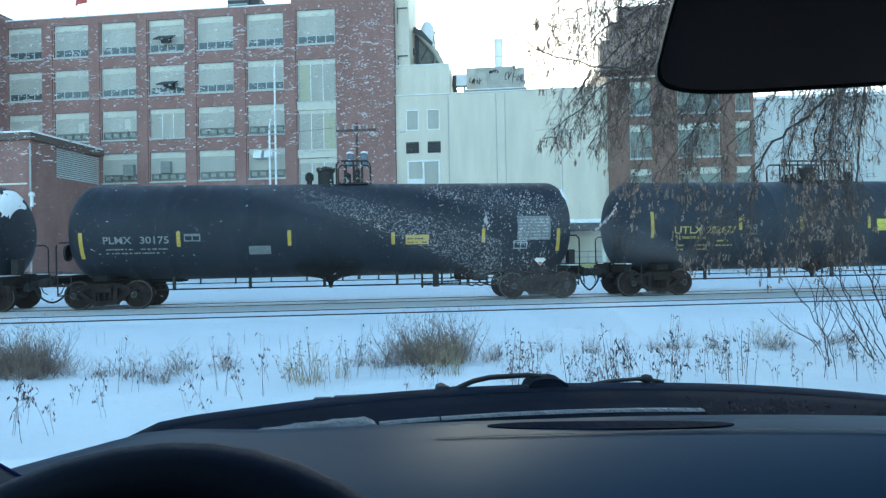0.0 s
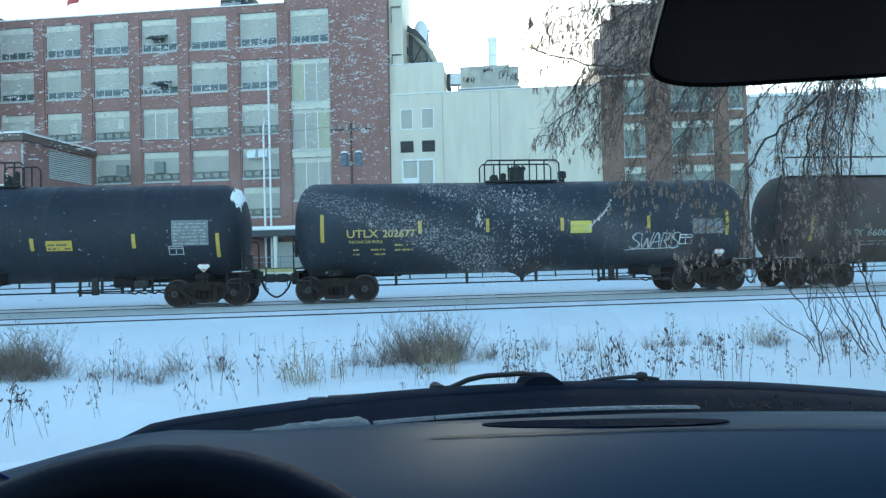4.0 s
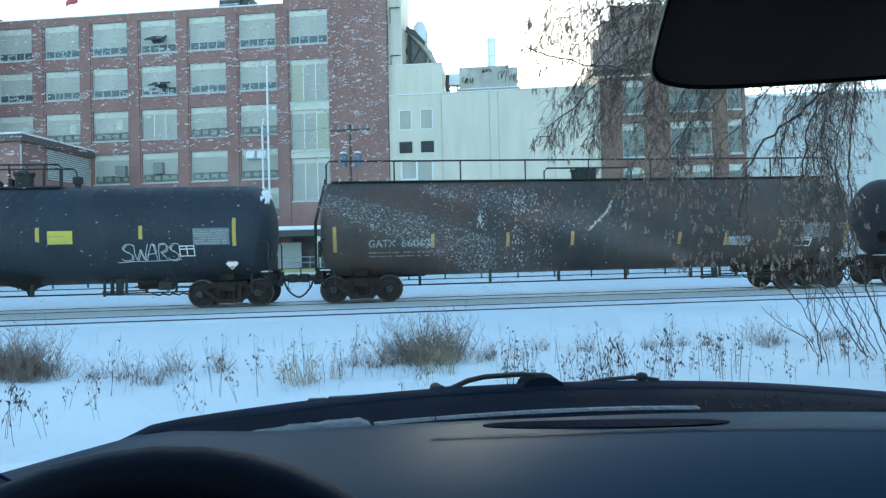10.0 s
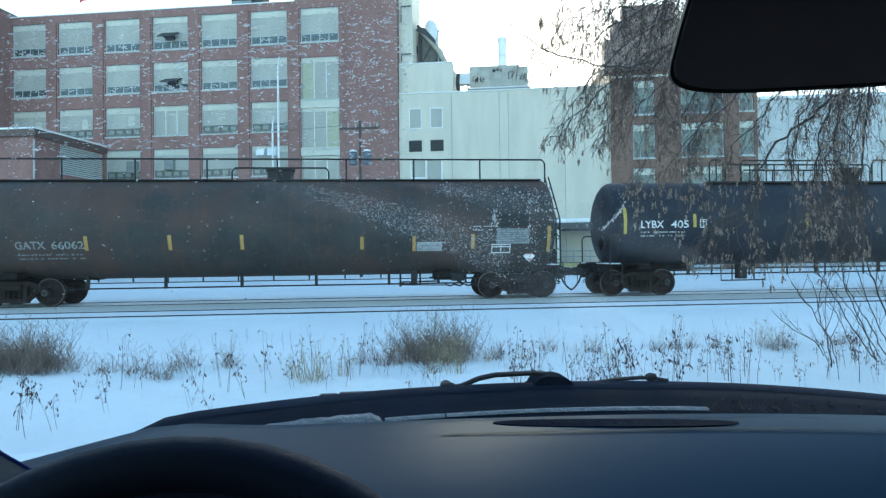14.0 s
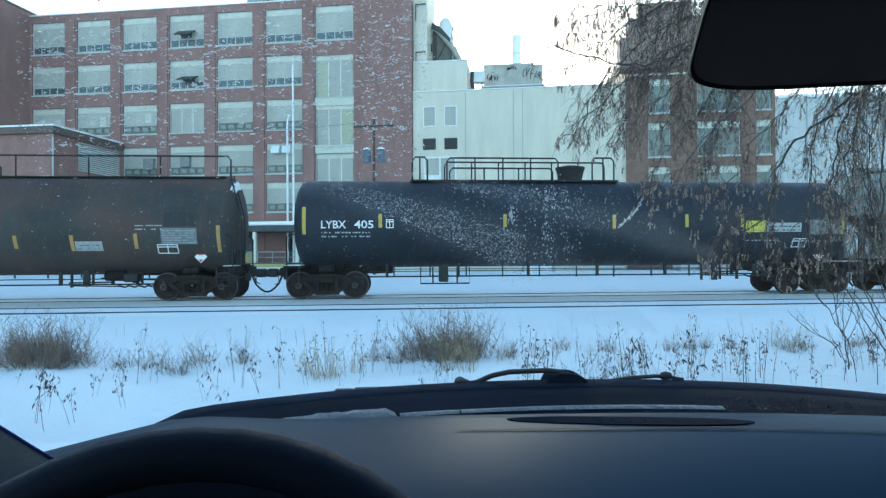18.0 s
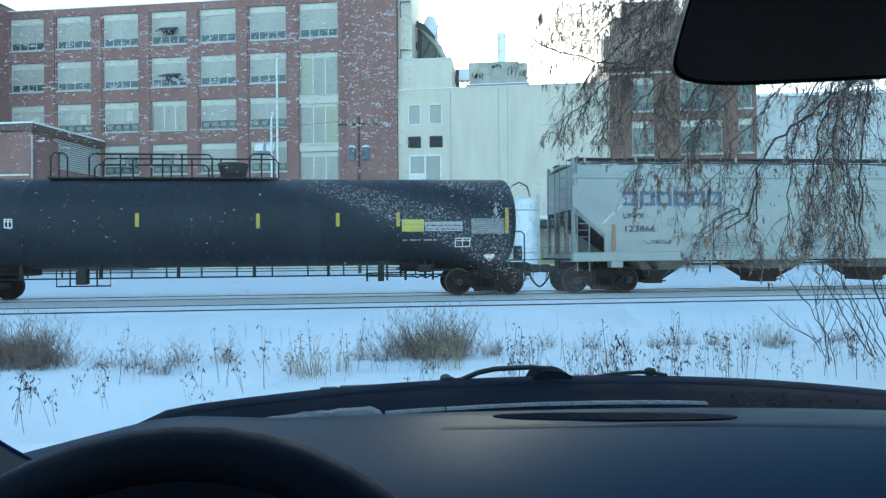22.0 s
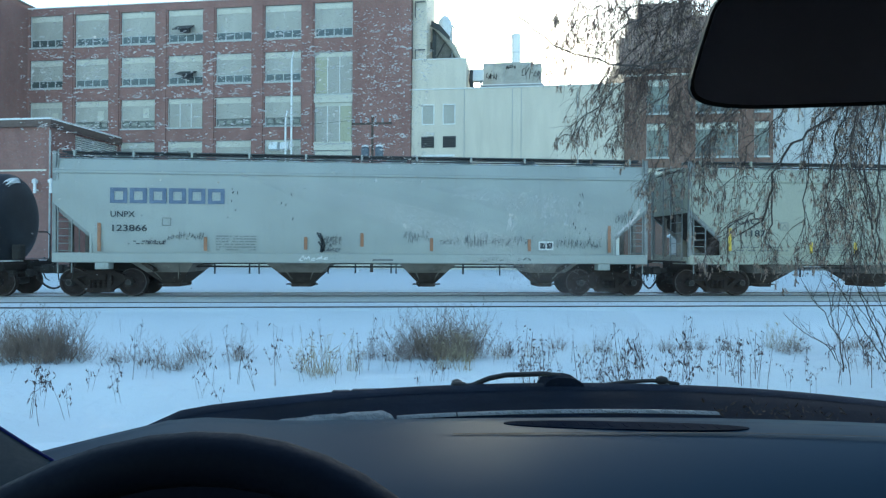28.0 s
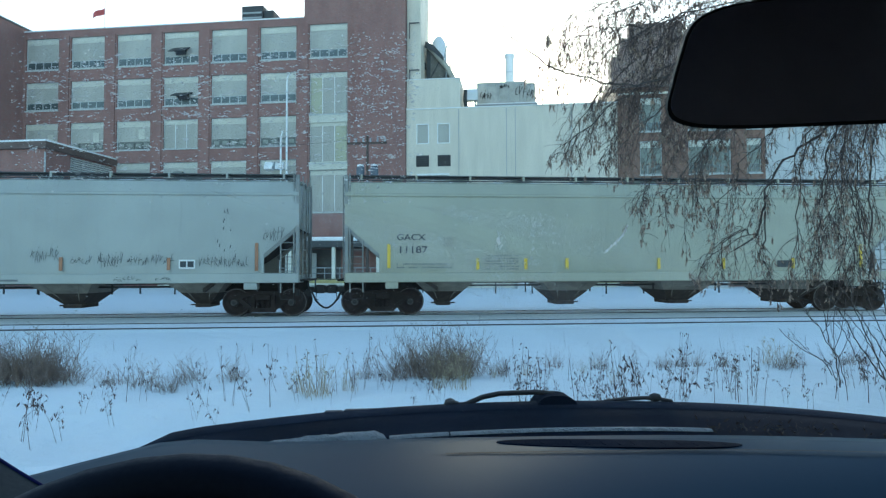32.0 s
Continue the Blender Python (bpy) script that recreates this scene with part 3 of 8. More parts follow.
def make_window(parent, x0, z0, w, h, style="sash"):
    """One factory window set 0.25 m back in the wall, with its own frame, glazing, small sashes and sill."""
    key = (round(w, 2), round(h, 2), style)
    if key not in WINDOW_MESHES:
        d = {}
        fr = M()
        for a in ((0, w, h - 0.1, h), (0, w, 0, 0.08)):
            fr.box(a[0], a[1], 0.16, 0.3, a[2], a[3], 0.01)
        for a in ((0, 0.08), (w - 0.08, w)):
            fr.box(a[0], a[1], 0.16, 0.3, 0.08, h - 0.1, 0.01)
        d["frame"] = fr.mesh("window_frame", OLD_FRAME)
        d["sill"] = M().box(-0.05, w + 0.05, -0.08, 0.16, -0.14, 0, 0.02).mesh("window_sill", OLD_FRAME)
        if style in ("sash", "dim", "dark_sash"):
            low = min(0.88, h * 0.28)
            d["valance"] = M().box(0.08, w - 0.08, 0.18, 0.26, h - 0.62, h - 0.1, 0.01).mesh("valance", OLD_CREAM)
            d["glazing"] = M().box(0.08, w - 0.08, 0.22, 0.28, low, h - 0.62, 0.005).mesh("glazing", EAST_GLASS if style == "dim" else BLIND)
            n = 4 if w > 3.2 else 3
            step = (w - 0.16) / n
            s = M()
            s.box(0, step, 0, 0.05, 0, 0.07, 0.008).box(0, step, 0, 0.05, low - 0.14, low - 0.08, 0.008)
            s.box(0, 0.05, 0, 0.05, 0.07, low - 0.14, 0.008).box(step - 0.05, step, 0, 0.05, 0.07, low - 0.14, 0.008)
            if style == "dark_sash":
                s.box(0.1, step - 0.1, 0.005, 0.045, 0.12, 0.19, 0.005).box(0.1, step - 0.1, 0.005, 0.045, low - 0.25, low - 0.19, 0.005)
                s.box(0.1, 0.16, 0.005, 0.045, 0.19, low - 0.25, 0.005).box(step - 0.16, step - 0.1, 0.005, 0.045, 0.19, low - 0.25, 0.005)
            d["sash"] = s.mesh("sash", SASH_GREY if style == "dark_sash" else DULL_FRAME if style == "dim" else OLD_FRAME)
            d["pane"] = M().box(0.05, step - 0.05, 0.02, 0.035, 0.07, low - 0.14).mesh("pane", LIT_PANE if style == "dark_sash" else DIM_PANE)
            d["n"], d["step"] = n, step
        else:
            n = 3
            step = (w - 0.16) / n
            d["valance"] = M().box(0.08, w - 0.08, 0.18, 0.26, h - 0.5, h - 0.1, 0.01).mesh("valance", OLD_CREAM)
            d["glazing"] = M().box(0.04, step - 0.04, 0.2, 0.26, 0.08, h - 0.5, 0.005).mesh("glazing", BLIND)
            d["glazing2"] = M().box(0.04, step - 0.04, 0.2, 0.26, 0.08, h - 0.5, 0.005).mesh("glazing", YELLOWED)
            d["bar"] = M().box(-0.04, 0.04, 0.14, 0.28, 0.08, h - 0.5, 0.01).mesh("mullion", WHITE_FRAME)
            d["n"], d["step"] = n, step
        WINDOW_MESHES[key] = d
    d = WINDOW_MESHES[key]
    win = part("window", d["frame"], None, parent, at=(x0, 0, z0))
    part("sill", d["sill"], None, win)
    part("valance", d["valance"], None, win)
    if style in ("sash", "dim", "dark_sash"):
        part("glazing", d["glazing"], None, win)
        for k in range(d["n"]):
            part("sash", d["sash"], None, win, at=(0.08 + k * d["step"], 0.2, 0.08))
            part("pane", d["pane"], None, win, at=(0.08 + k * d["step"], 0.2, 0.08))
    else:
        for k in range(d["n"]):
            old = (style == "yellowed_far" and k == 2) or (style == "yellowed_near" and k == 0)
            part("glazing", d["glazing2" if old else "glazing"], None, win, at=(0.08 + k * d["step"], 0, 0))
            if k:
                part("mullion", d["bar"], None, win, at=(0.08 + k * d["step"], 0, 0))
    return win


WINDOW_MESHES = {}
main = thing("factory_building", "five-storey red brick factory with pale gridded windows", "factory", FRONT)
COLS = [-39.05 + 5.2 * i for i in range(6)]
ROWS = [(22.9, 3.35), (18.58, 3.0), (14.16, 3.0), (9.75, 3.0), (5.9, 2.95)]
holes = []
for c in COLS:
    for z0, h in ROWS:
        holes.append((c, c + 3.8, z0, z0 + h))
holes.append((-7.88, -3.98, 22.9, 26.3))
STAIR = [(17.2, 4.2), (12.3, 4.2), (7.4, 4.2)]
for z0, h in STAIR:
    holes.append((-7.88, -3.98, z0, z0 + h))
DOCK = [(-20.5, -13.5, 0.2, 3.7), (-11, -4.6, 0.2, 3.7)]
holes += DOCK
body = wall_with_openings(M(), -39.3, 1.9, -0.5, 27.0, 0, 0.5, holes)
part("wall", body, BRICK, main, smooth=0)
piers = M()
for i in range(7):
    x = -39.05 + 5.2 * i - 1.35
    if i:
        piers.box(x + 0.1, x + 1.2, -0.12, -0.002, -0.3, 26.4, 0.02)
part("pier", piers, BRICK, main, smooth=0)
part("tower_wall", M().box(-8.45, 1.9, 0.0, 12, 27.0, 34.0).box(-3.2, 1.9, -0.25, -0.003, -0.4, 34.0), BRICK, main, smooth=0)
part("inner_wall", M().box(-39.3, 1.9, 0.9, 1.1, -0.5, 27.0), ROOFING, main, smooth=0)
part("roof", M().box(-39.3, -8.5, 0.5, 24, 26.5, 26.75).box(-39.3, 1.9, 23.5, 24, -0.5, 26.5), ROOFING, main, smooth=0)
coping = M().box(-39.3, -8.46, -0.08, 0.58, 27.0, 27.12, 0.02)
part("parapet_coping", coping, SNOW_CAP, main, "snow-dusted stone coping")
for ci, c in enumerate(COLS):
    for ri, (z0, h) in enumerate(ROWS):
        make_window(main, c, z0, 3.8, h, "panel" if (ci == 3 and ri == 2) else "dark_sash" if ri >= 2 else "sash")
make_window(main, -7.88, 22.9, 3.9, 3.4)
for k, (z0, h) in enumerate(STAIR):
    make_window(main, -7.88, z0, 3.9, h, ("yellowed_near", "yellowed_far", "panel")[k])
bands = M()
for z in (16.3, 11.55):
    bands.box(-7.9, -3.96, -0.02, 0.2, z + 0.05, z + 0.9, 0.02)
part("spandrel", bands, OLD_CREAM, main)
# open awning vents, air conditioners and hooded fans in the windows
for cx, cz, tilt in ((-21.6, 24.6, 32), (-21.3, 19.9, 26)):
    v = M().box(-0.85, 0.95, -1.25, 0.0, -0.05, 0.05, 0.01).beam((-0.5, -0.9, 0), (-0.3, 0.0, -0.75), 0.06, 0.06).beam((0.6, -0.9, 0), (0.4, 0.0, -0.75), 0.06, 0.06).box(-0.5, 0.5, -0.5, 0.05, -0.6, -0.08, 0.02)
    part("awning_vent", v, DARK_METAL, main, "dark vent pane propped open", at=pose(cx, 0.15, cz, tilt, 0, 0))
for cx in (-11.9, -10.75):
    hood = M().prism([(-0.75, 0.0), (-0.75, 0.25), (-0.45, 0.75), (0.1, 0.85), (0.1, 0.0)], "x", -0.42, 0.42)
    part("fan_hood", hood, WHITE_STEEL, main, "white sheet-metal fan hood", at=(cx, 0.1, 11.7))
for cx, cz, w in ((-25.7, 11.0, 0.55), (-21.7, 11.2, 0.5)):
    ac = M().box(-w, w, -0.35, 0.25, -0.6, 0.55, 0.03)
    for k in range(5):
        ac.box(-w + 0.06, w - 0.06, -0.37, -0.34, -0.45 + k * 0.18, -0.36 + k * 0.18, 0.01)
    part("air_conditioner", ac, DULL_FRAME, main, "grey window air conditioner", at=(cx, 0.1, cz))
for cx, cz in ((-31.0, 15.6), (-25.9, 15.8), (-36.2, 15.5)):
    part("paper_sheet", M().box(-0.35, 0.35, 0.19, 0.215, -0.5, 0.5, 0.0), OLD_CREAM, main, at=(cx, 0, cz))
# roof plant, flagpole
unit = thing("rooftop_unit", "dark rooftop ventilation unit on the factory roof", "ventilation unit", on_front(-15.8, 6, 26.75))
part("casing", M().box(-1.45, 1.0, -1.2, 1.2, 0.3, 3.9, 0.05), DARK_METAL, unit)
part("casing", M().box(1.02, 2.1, -1.0, 1.0, 0.3, 3.4, 0.05), DARK_METAL, unit)
for k in range(5):
    part("louver_slat", M().box(-1.3, 0.85, -1.26, -1.18, 0.8 + k * 0.55, 1.0 + k * 0.55, 0.02), GALV, unit)
part("curb", M().box(-1.6, 2.2, -1.3, 1.3, 0, 0.32, 0.03), ROOFING, unit)
pole = thing("flagpole", "thin white flagpole with a small red and white flag", "flagpole", on_front(-32.9, 4, 26.75))
part("mast", M().tube([(0, 0, 0), (0, 0, 5.2)], 0.06, 8, 0.03), WHITE_STEEL, pole)
flag = M()
for i in range(8):
    a, b = i * 0.19, (i + 1) * 0.19
    wa, wb = 0.12 * math.sin(i * 0.9), 0.12 * math.sin((i + 1) * 0.9)
    flag.add([(-a, wa, 3.6 - a * 0.3), (-b, wb, 3.6 - b * 0.3), (-b, wb, 4.3 - b * 0.35), (-a, wa, 4.3 - a * 0.35),
              (-a, wa + 0.02, 3.6 - a * 0.3), (-b, wb + 0.02, 3.6 - b * 0.3), (-b, wb + 0.02, 4.3 - b * 0.35), (-a, wa + 0.02, 4.3 - a * 0.35)],
             [(0, 1, 2, 3), (7, 6, 5, 4)])
part("flag", flag, FLAG_RED, pole)

# wing that comes forward beyond the windows
wing = thing("factory_wing", "dark red brick wing standing forward of the factory", "factory wing", on_front(-39.3, 0, 0))
part("wall", M().box(-18, 0, -7.5, 24, -0.5, 27.4), BRICK, wing, smooth=0)
part("parapet_coping", M().box(-18.1, 0.1, -7.6, 24, 27.4, 27.6, 0.03), ROOFING, wing)
part("roof_vent", M().box(-1.2, -0.7, -3.5, -3.0, 27.6, 28.6, 0.03), WHITE_STEEL, wing)

# low annex with a louvred side
annex = thing("brick_annex", "low red brick annex with a snowy flat roof and louvred side", "annex", on_front(-28.8, 0, 0))
part("wall", wall_with_openings(M(), -16, 0, -0.5, 12.5, -9.6, -9.2, [(-9, -6.2, 0.2, 4.2)]), BRICK, annex, smooth=0)
sidew = M()
for y0, y1, z0, z1 in ((-9.2, -6.4, -0.5, 12.5), (-6.4, -0.2, -0.5, 9.6), (-6.4, -0.2, 12.4, 12.5), (-0.2, -0.003, -0.5, 12.5)):
    sidew.box(-0.4, 0, y0, y1, z0, z1)
part("side_wall", sidew, BRICK, annex, smooth=0)
part("downpipe", M().tube([(0.1, -9.7, 0), (0.1, -9.7, 12.2)], 0.08, 8), GALV, annex)
slat = M().prism([(-0.02, 0.0), (0.16, -0.14), (0.16, -0.17), (-0.02, -0.03)], "x", 0, 1)
slat_mesh = M()
for v in slat.v:
    slat_mesh.v.append((v[1] * 1.0 - 0.22, v[0] * 6.2 - 6.4, v[2]))
slat_mesh.f = slat.f
slat_mesh = slat_mesh.mesh("louver_slat", WHITE_FRAME)
for k in range(14):
    part("louver_slat", slat_mesh, None, annex, at=(0, 0, 9.78 + k * 0.2))
part("louver_backing", M().box(-0.5, -0.4, -6.4, -0.2, 9.6, 12.4), DULL_FRAME, annex)
part("roof", M().box(-16.3, 0.35, -9.95, -0.003, 12.5, 13.12, 0.03), FASCIA, annex, "dark brown roof fascia")
part("roof_snow", M().box(-16.33, 0.38, -9.98, -0.1, 13.12, 13.28, 0.05), SNOW_CAP, annex, "snow along the roof edge")
part("band", M().box(-16, -0.3, -9.64, -9.601, 8.6, 8.75), CREAM, annex)
for x in (-1.1, 0.45):
    part("vent_stack", M().lathe([(6.6, 0.13), (7.5, 0.13), (7.5, 0.24), (7.75, 0.24), (7.9, 0.05)], "z", (x, -10.0, 0), 10).box(x - 0.04, x + 0.04, -10.0, -9.6, 6.8, 6.95), WHITE_STEEL, annex)

# pale sheet-clad block beside the tower
block = thing("sheet_clad_block", "pale green-grey sheet-metal clad factory block", "factory block", FRONT)
bh = [(2.95, 4.2, 13.9, 15.9), (5.0, 6.25, 13.9, 15.9), (3.0, 6.2, 7.7, 11.0), (2.95, 4.05, 5.1, 6.7)]
part("wall", wall_with_openings(M(), 1.95, 22.1, -0.5, 17.3, 0.05, 0.45, bh), SHEET, block, smooth=0)
part("inner_wall", M().box(1.95, 22.1, 0.9, 1.1, -0.5, 17.3), ROOFING, block, smooth=0)
part("upper_wall", M().box(1.95, 7.25, 0.3, 9, 17.3, 20.3), SHEET, block, smooth=0)
part("roof", M().box(7.25, 22.1, 0.45, 22, 17.0, 17.2).box(1.95, 22.1, 21.6, 22, -0.5, 17), ROOFING, block, smooth=0)
part("parapet_coping", M().box(1.95, 22.1, -0.05, 0.5, 17.3, 17.42, 0.02), WHITE_FRAME, block)
part("upper_coping", M().box(1.95, 7.3, 0.22, 0.6, 20.3, 20.4, 0.02), WHITE_FRAME, block)
part("shaft_wall", M().box(1.95, 3.3, 0.6, 6, 20.4, 34.0), SHEET, block, smooth=0)
for x in (7.1, 11.7, 12.55, 17.83):
    part("panel_joint", M().box(x - 0.03, x + 0.03, 0.0, 0.048, 0, 17.2), GALV, block)
part("ladder_bracket", M().box(2.2, 3.2, 0.35, 0.42, 26.0, 26.1).box(2.2, 2.26, 0.3, 0.42, 24.5, 26.1), DARK_METAL, block)
part("ladder_bracket", M().box(2.2, 3.2, 0.35, 0.42, 21.3, 21.4).box(2.2, 2.26, 0.3, 0.42, 20.4, 21.4), DARK_METAL, block)
for x in (2.95, 5.0):
    w = part("window", M().box(x, x + 0.1, 0, 0.2, 13.9, 15.9, 0.01).box(x + 1.15, x + 1.25, 0, 0.2, 13.9, 15.9, 0.01).box(x + 0.1, x + 1.15, 0, 0.2, 13.9, 14.0).box(x + 0.1, x + 1.15, 0, 0.2, 15.8, 15.9), WHITE_FRAME, block)
    part("pane", M().box(x + 0.1, x + 1.15, 0.1, 0.13, 14.0, 15.8), BLIND, w)
for x in (2.97, 5.08):
    lv = part("louver", M().box(x - 0.05, x + 1.22, -0.02, 0.046, 11.68, 12.78, 0.01), DARK_METAL, block, "dark wall louver stained by exhaust")
    for k in range(5):
        part("slat", M().box(x + 0.03, x + 1.14, -0.07, -0.021, 11.76 + k * 0.19, 11.86 + k * 0.19, 0.01), RUBBER, lv)
w = part("window", M().box(3.0, 3.16, -0.04, 0.2, 7.7, 11.0, 0.01).box(6.04, 6.2, -0.04, 0.2, 7.7, 11.0, 0.01).box(4.5, 4.68, -0.04, 0.2, 7.7, 10.85, 0.01).box(3.16, 6.04, -0.04, 0.2, 10.82, 11.0, 0.01).box(3.16, 6.04, -0.04, 0.2, 7.7, 7.86), WHITE_FRAME, block)
part("pane", M().box(3.16, 4.5, 0.1, 0.13, 9.2, 10.82), BLIND, w)
part("pane", M().box(4.68, 6.04, 0.1, 0.13, 7.86, 10.82), BLIND, w)
part("panel", M().box(3.16, 4.5, -0.08, 0.1, 8.6, 9.2, 0.02), WHITE_FRAME, w)
part("pane", M().box(3.16, 4.5, 0.1, 0.13, 7.86, 8.6), DARK_GLASS, w)
w = part("window", M().box(2.95, 3.05, 0, 0.2, 5.1, 6.7).box(3.95, 4.05, 0, 0.2, 5.1, 6.7).box(3.05, 3.95, 0, 0.2, 6.6, 6.7).box(3.05, 3.95, 0, 0.2, 5.1, 5.2), WHITE_FRAME, block)
part("pane", M().box(3.05, 3.95, 0.1, 0.13, 5.2, 6.6), BLIND, w)

# machinery on the roofs
duct = thing("roof_conveyor", "weathered grey roof shed with a sloping dust duct and pale dome", "roof plant", on_front(4.4, 4, 20.3))
part("shed", M().prism([(-0.95, 0), (2.0, 0), (1.85, 0.9), (1.3, 2.1), (0.45, 3.1), (-0.3, 3.9), (-0.95, 4.4)], "y", -0.6, 1.4), SHED_GREY, duct, "stained grey shed under the sloping duct")
part("dark_panel", M().prism([(-0.9, 0.1), (-0.55, 0.1), (-0.5, 3.5), (-0.9, 4.4)], "y", -0.7, -0.61), DARK_METAL, duct)
part("slope_duct", M().tube([(-0.95, -0.9, 4.5), (-0.3, -0.9, 3.95), (0.5, -0.9, 3.0), (1.2, -0.9, 2.1), (1.8, -0.9, 1.0), (2.0, -0.9, 0)], 0.28, 10), WEATHERED, duct, "grey-brown sloping dust duct")
part("duct_hood", M().prism([(-1.0, 4.2), (-0.2, 3.7), (0.9, 2.7), (0.9, 3.1), (-0.1, 4.3), (-0.95, 4.75)], "y", -1.25, -0.92), DARK_METAL, duct)
part("dome", M().lathe([(2.4, 0.8), (4.6, 0.8), (5.3, 0.66), (5.75, 0.34), (5.9, 0.02)], "z", (0.2, 0.6, 0), 18), WHITE_STEEL, duct, "pale domed collector")
for x0, z0, x1, z1 in ((-0.9, 0.2, 0.4, 2.6), (0.5, 0.2, 1.5, 2.3), (1.15, 0.1, 1.15, 3.4), (1.6, 0.1, 1.6, 2.6), (0.95, 3.0, 1.2, 4.3), (1.2, 4.3, 1.9, 2.0)):
    part("brace", M().tube([(x0, -0.95, z0), (x1, -0.95, z1)], 0.06, 6), GALV if x0 > 0.9 else DARK_METAL, duct)
part("side_box", M().box(-1.55, -1.0, -0.9, -0.5, 2.0, 2.7, 0.04), DARK_METAL, duct)
part("platform", M().box(-0.98, 2.4, -1.3, 1.4, -0.002, 0.12, 0.02), DARK_METAL, duct)
cool = thing("rooftop_chiller", "stained pale metal chiller box on the lower roof", "chiller", on_front(11.55, 6, 17.2))
part("casing", M().box(-3.0, 2.1, -1.3, 1.5, 1.65, 3.92, 0.04), CHILLER, cool)
for k in range(4):
    part("panel_seam", M().box(-1.9 + k * 1.1, -1.86 + k * 1.1, -1.33, -1.301, 1.7, 3.88), GALV, cool)
part("casing", M().box(2.104, 3.05, -1.2, 1.4, 1.65, 3.75, 0.04), CHILLER, cool)
part("base_frame", M().box(-3.2, 3.25, -1.6, 1.6, 1.42, 1.56, 0.03), GALV, cool)
part("base_snow", M().box(-3.15, 3.2, -1.55, -1.31, 1.562, 1.64, 0.02), SNOW_CAP, cool)
for x in (-3.0, 0.0, 3.0):
    for y in (-1.4, 1.4):
        part("leg", M().box(x - 0.1, x + 0.1, y - 0.1, y + 0.1, 0, 1.42, 0.01), DARK_METAL, cool)
# white stands in for the sky glare that washes the stack out
stub = part("stack", M().lathe([(3.92, 0.46), (6.8, 0.46), (6.82, 0.52), (7.2, 0.52), (7.25, 0.38), (7.15, 0.36)], "z", (0.4, 0.1, 0), 16), GLARE_WHITE, cool, "short metal exhaust stack, whitened for the sky's glare")
part("band", M().lathe([(5.2, 0.45), (5.22, 0.47), (5.32, 0.47), (5.34, 0.45)], "z", (0.4, 0.1, 0), 16), WHITE_STEEL, stub)
vent = thing("roof_duct", "white air duct bridging to the chiller", "air duct", on_front(8.0, 3, 17.2))
part("duct_box", M().box(-0.62, 0.75, -0.4, 0.4, 1.55, 2.72, 0.04), WHITE_STEEL, vent)
part("elbow", M().tube([(-0.42, -0.3, 2.6), (-0.5, -0.35, 1.6), (-0.35, -0.35, 0.8), (-0.35, -0.35, 0)], 0.2, 10), DARK_METAL, vent)
part("support", M().box(0.4, 0.6, -0.2, 0.2, 0, 1.55, 0.02), GALV, vent)

# brown brick block further along, and a pale hall beyond it
east = thing("brown_brick_block", "brown brick factory block with stepped brick top", "factory block", FRONT)
EC = [(24.05, 2.0), (28.4, 3.75), (33.5, 1.3)]
eh = [(x, x + w, z, z + 3.15) for x, w in EC for z in (14.45, 10.4, 6.3)]
part("wall", wall_with_openings(M(), 22.1, 35.1, -0.5, 21.0, -0.3, 0.1, eh), BRICK_BROWN, east, smooth=0)
part("inner_wall", M().box(22.1, 35.1, 0.6, 0.8, -0.5, 21.0), ROOFING, east, smooth=0)
part("side_wall", M().box(22.1, 22.5, 0.1, 18, -0.5, 21.0).box(34.7, 35.1, 0.1, 18, -0.5, 21).box(22.5, 34.7, 17.6, 18, -0.5, 21), BRICK_BROWN, east, smooth=0)
part("cornice", M().box(21.5, 35.7, -0.9, 1.5, 18.6, 21.4, 0.05), BRICK_PALE, east, smooth=0)
part("parapet", M().box(22.3, 30.2, -0.6, 1.2, 21.4, 23.2, 0.05).box(23.2, 28, -0.4, 1.0, 23.2, 24.6, 0.05), BRICK_PALE, east, smooth=0)
part("roof", M().box(22.5, 34.7, 0.1, 17.6, 20.6, 20.8), ROOFING, east, smooth=0)
part("string_course", M().box(22.06, 35.14, -0.38, -0.301, 17.9, 18.1, 0.02), CREAM, east)
for x, w in EC:
    for z in (14.45, 10.4, 6.3):
        ob = make_window(east, x, z, w, 3.15, "dim")
        ob.location.y = -0.3
hall = thing("pale_hall", "long pale sheet-metal hall beyond the brick block", "hall", FRONT)
part("wall", M().box(35.15, 110, 0.4, 24, -0.5, 15.5), WHITE_SHEET, hall, smooth=0)
part("roof", M().box(35.15, 110.2, 0.1, 24.2, 15.5, 15.8, 0.03), SNOW_CAP, hall)
for k in range(9):
    part("panel_joint", M().box(38 + k * 5, 38.08 + k * 5, 0.34, 0.398, 0, 15.5), GALV, hall)
part("door", M().box(48, 53, 0.3, 0.397, 0.2, 5.0, 0.02), GALV, hall)

# snow-covered dock canopy along the foot of the factory
dock = thing("loading_dock", "loading dock with a snow-covered flat canopy and pale posts", "loading dock", FRONT)
part("canopy", M().box(-21.5, 21.3, -4.0, -0.31, 3.75, 4.35, 0.04), DARK_METAL, dock)
part("canopy_snow", M().box(-21.6, 21.4, -4.1, -0.32, 4.35, 4.72, 0.1), SNOW_CAP, dock, "thick snow on the canopy")
for k in range(11):
    x = -21 + k * 4.2
    part("post", M().box(x - 0.16, x + 0.16, -3.9, -3.58, 0, 3.75, 0.02), CREAM, dock)
part("dock_floor", M().box(-21.5, 21.3, -3.9, -0.31, -0.4, 0.75, 0.03), CREAM, dock)
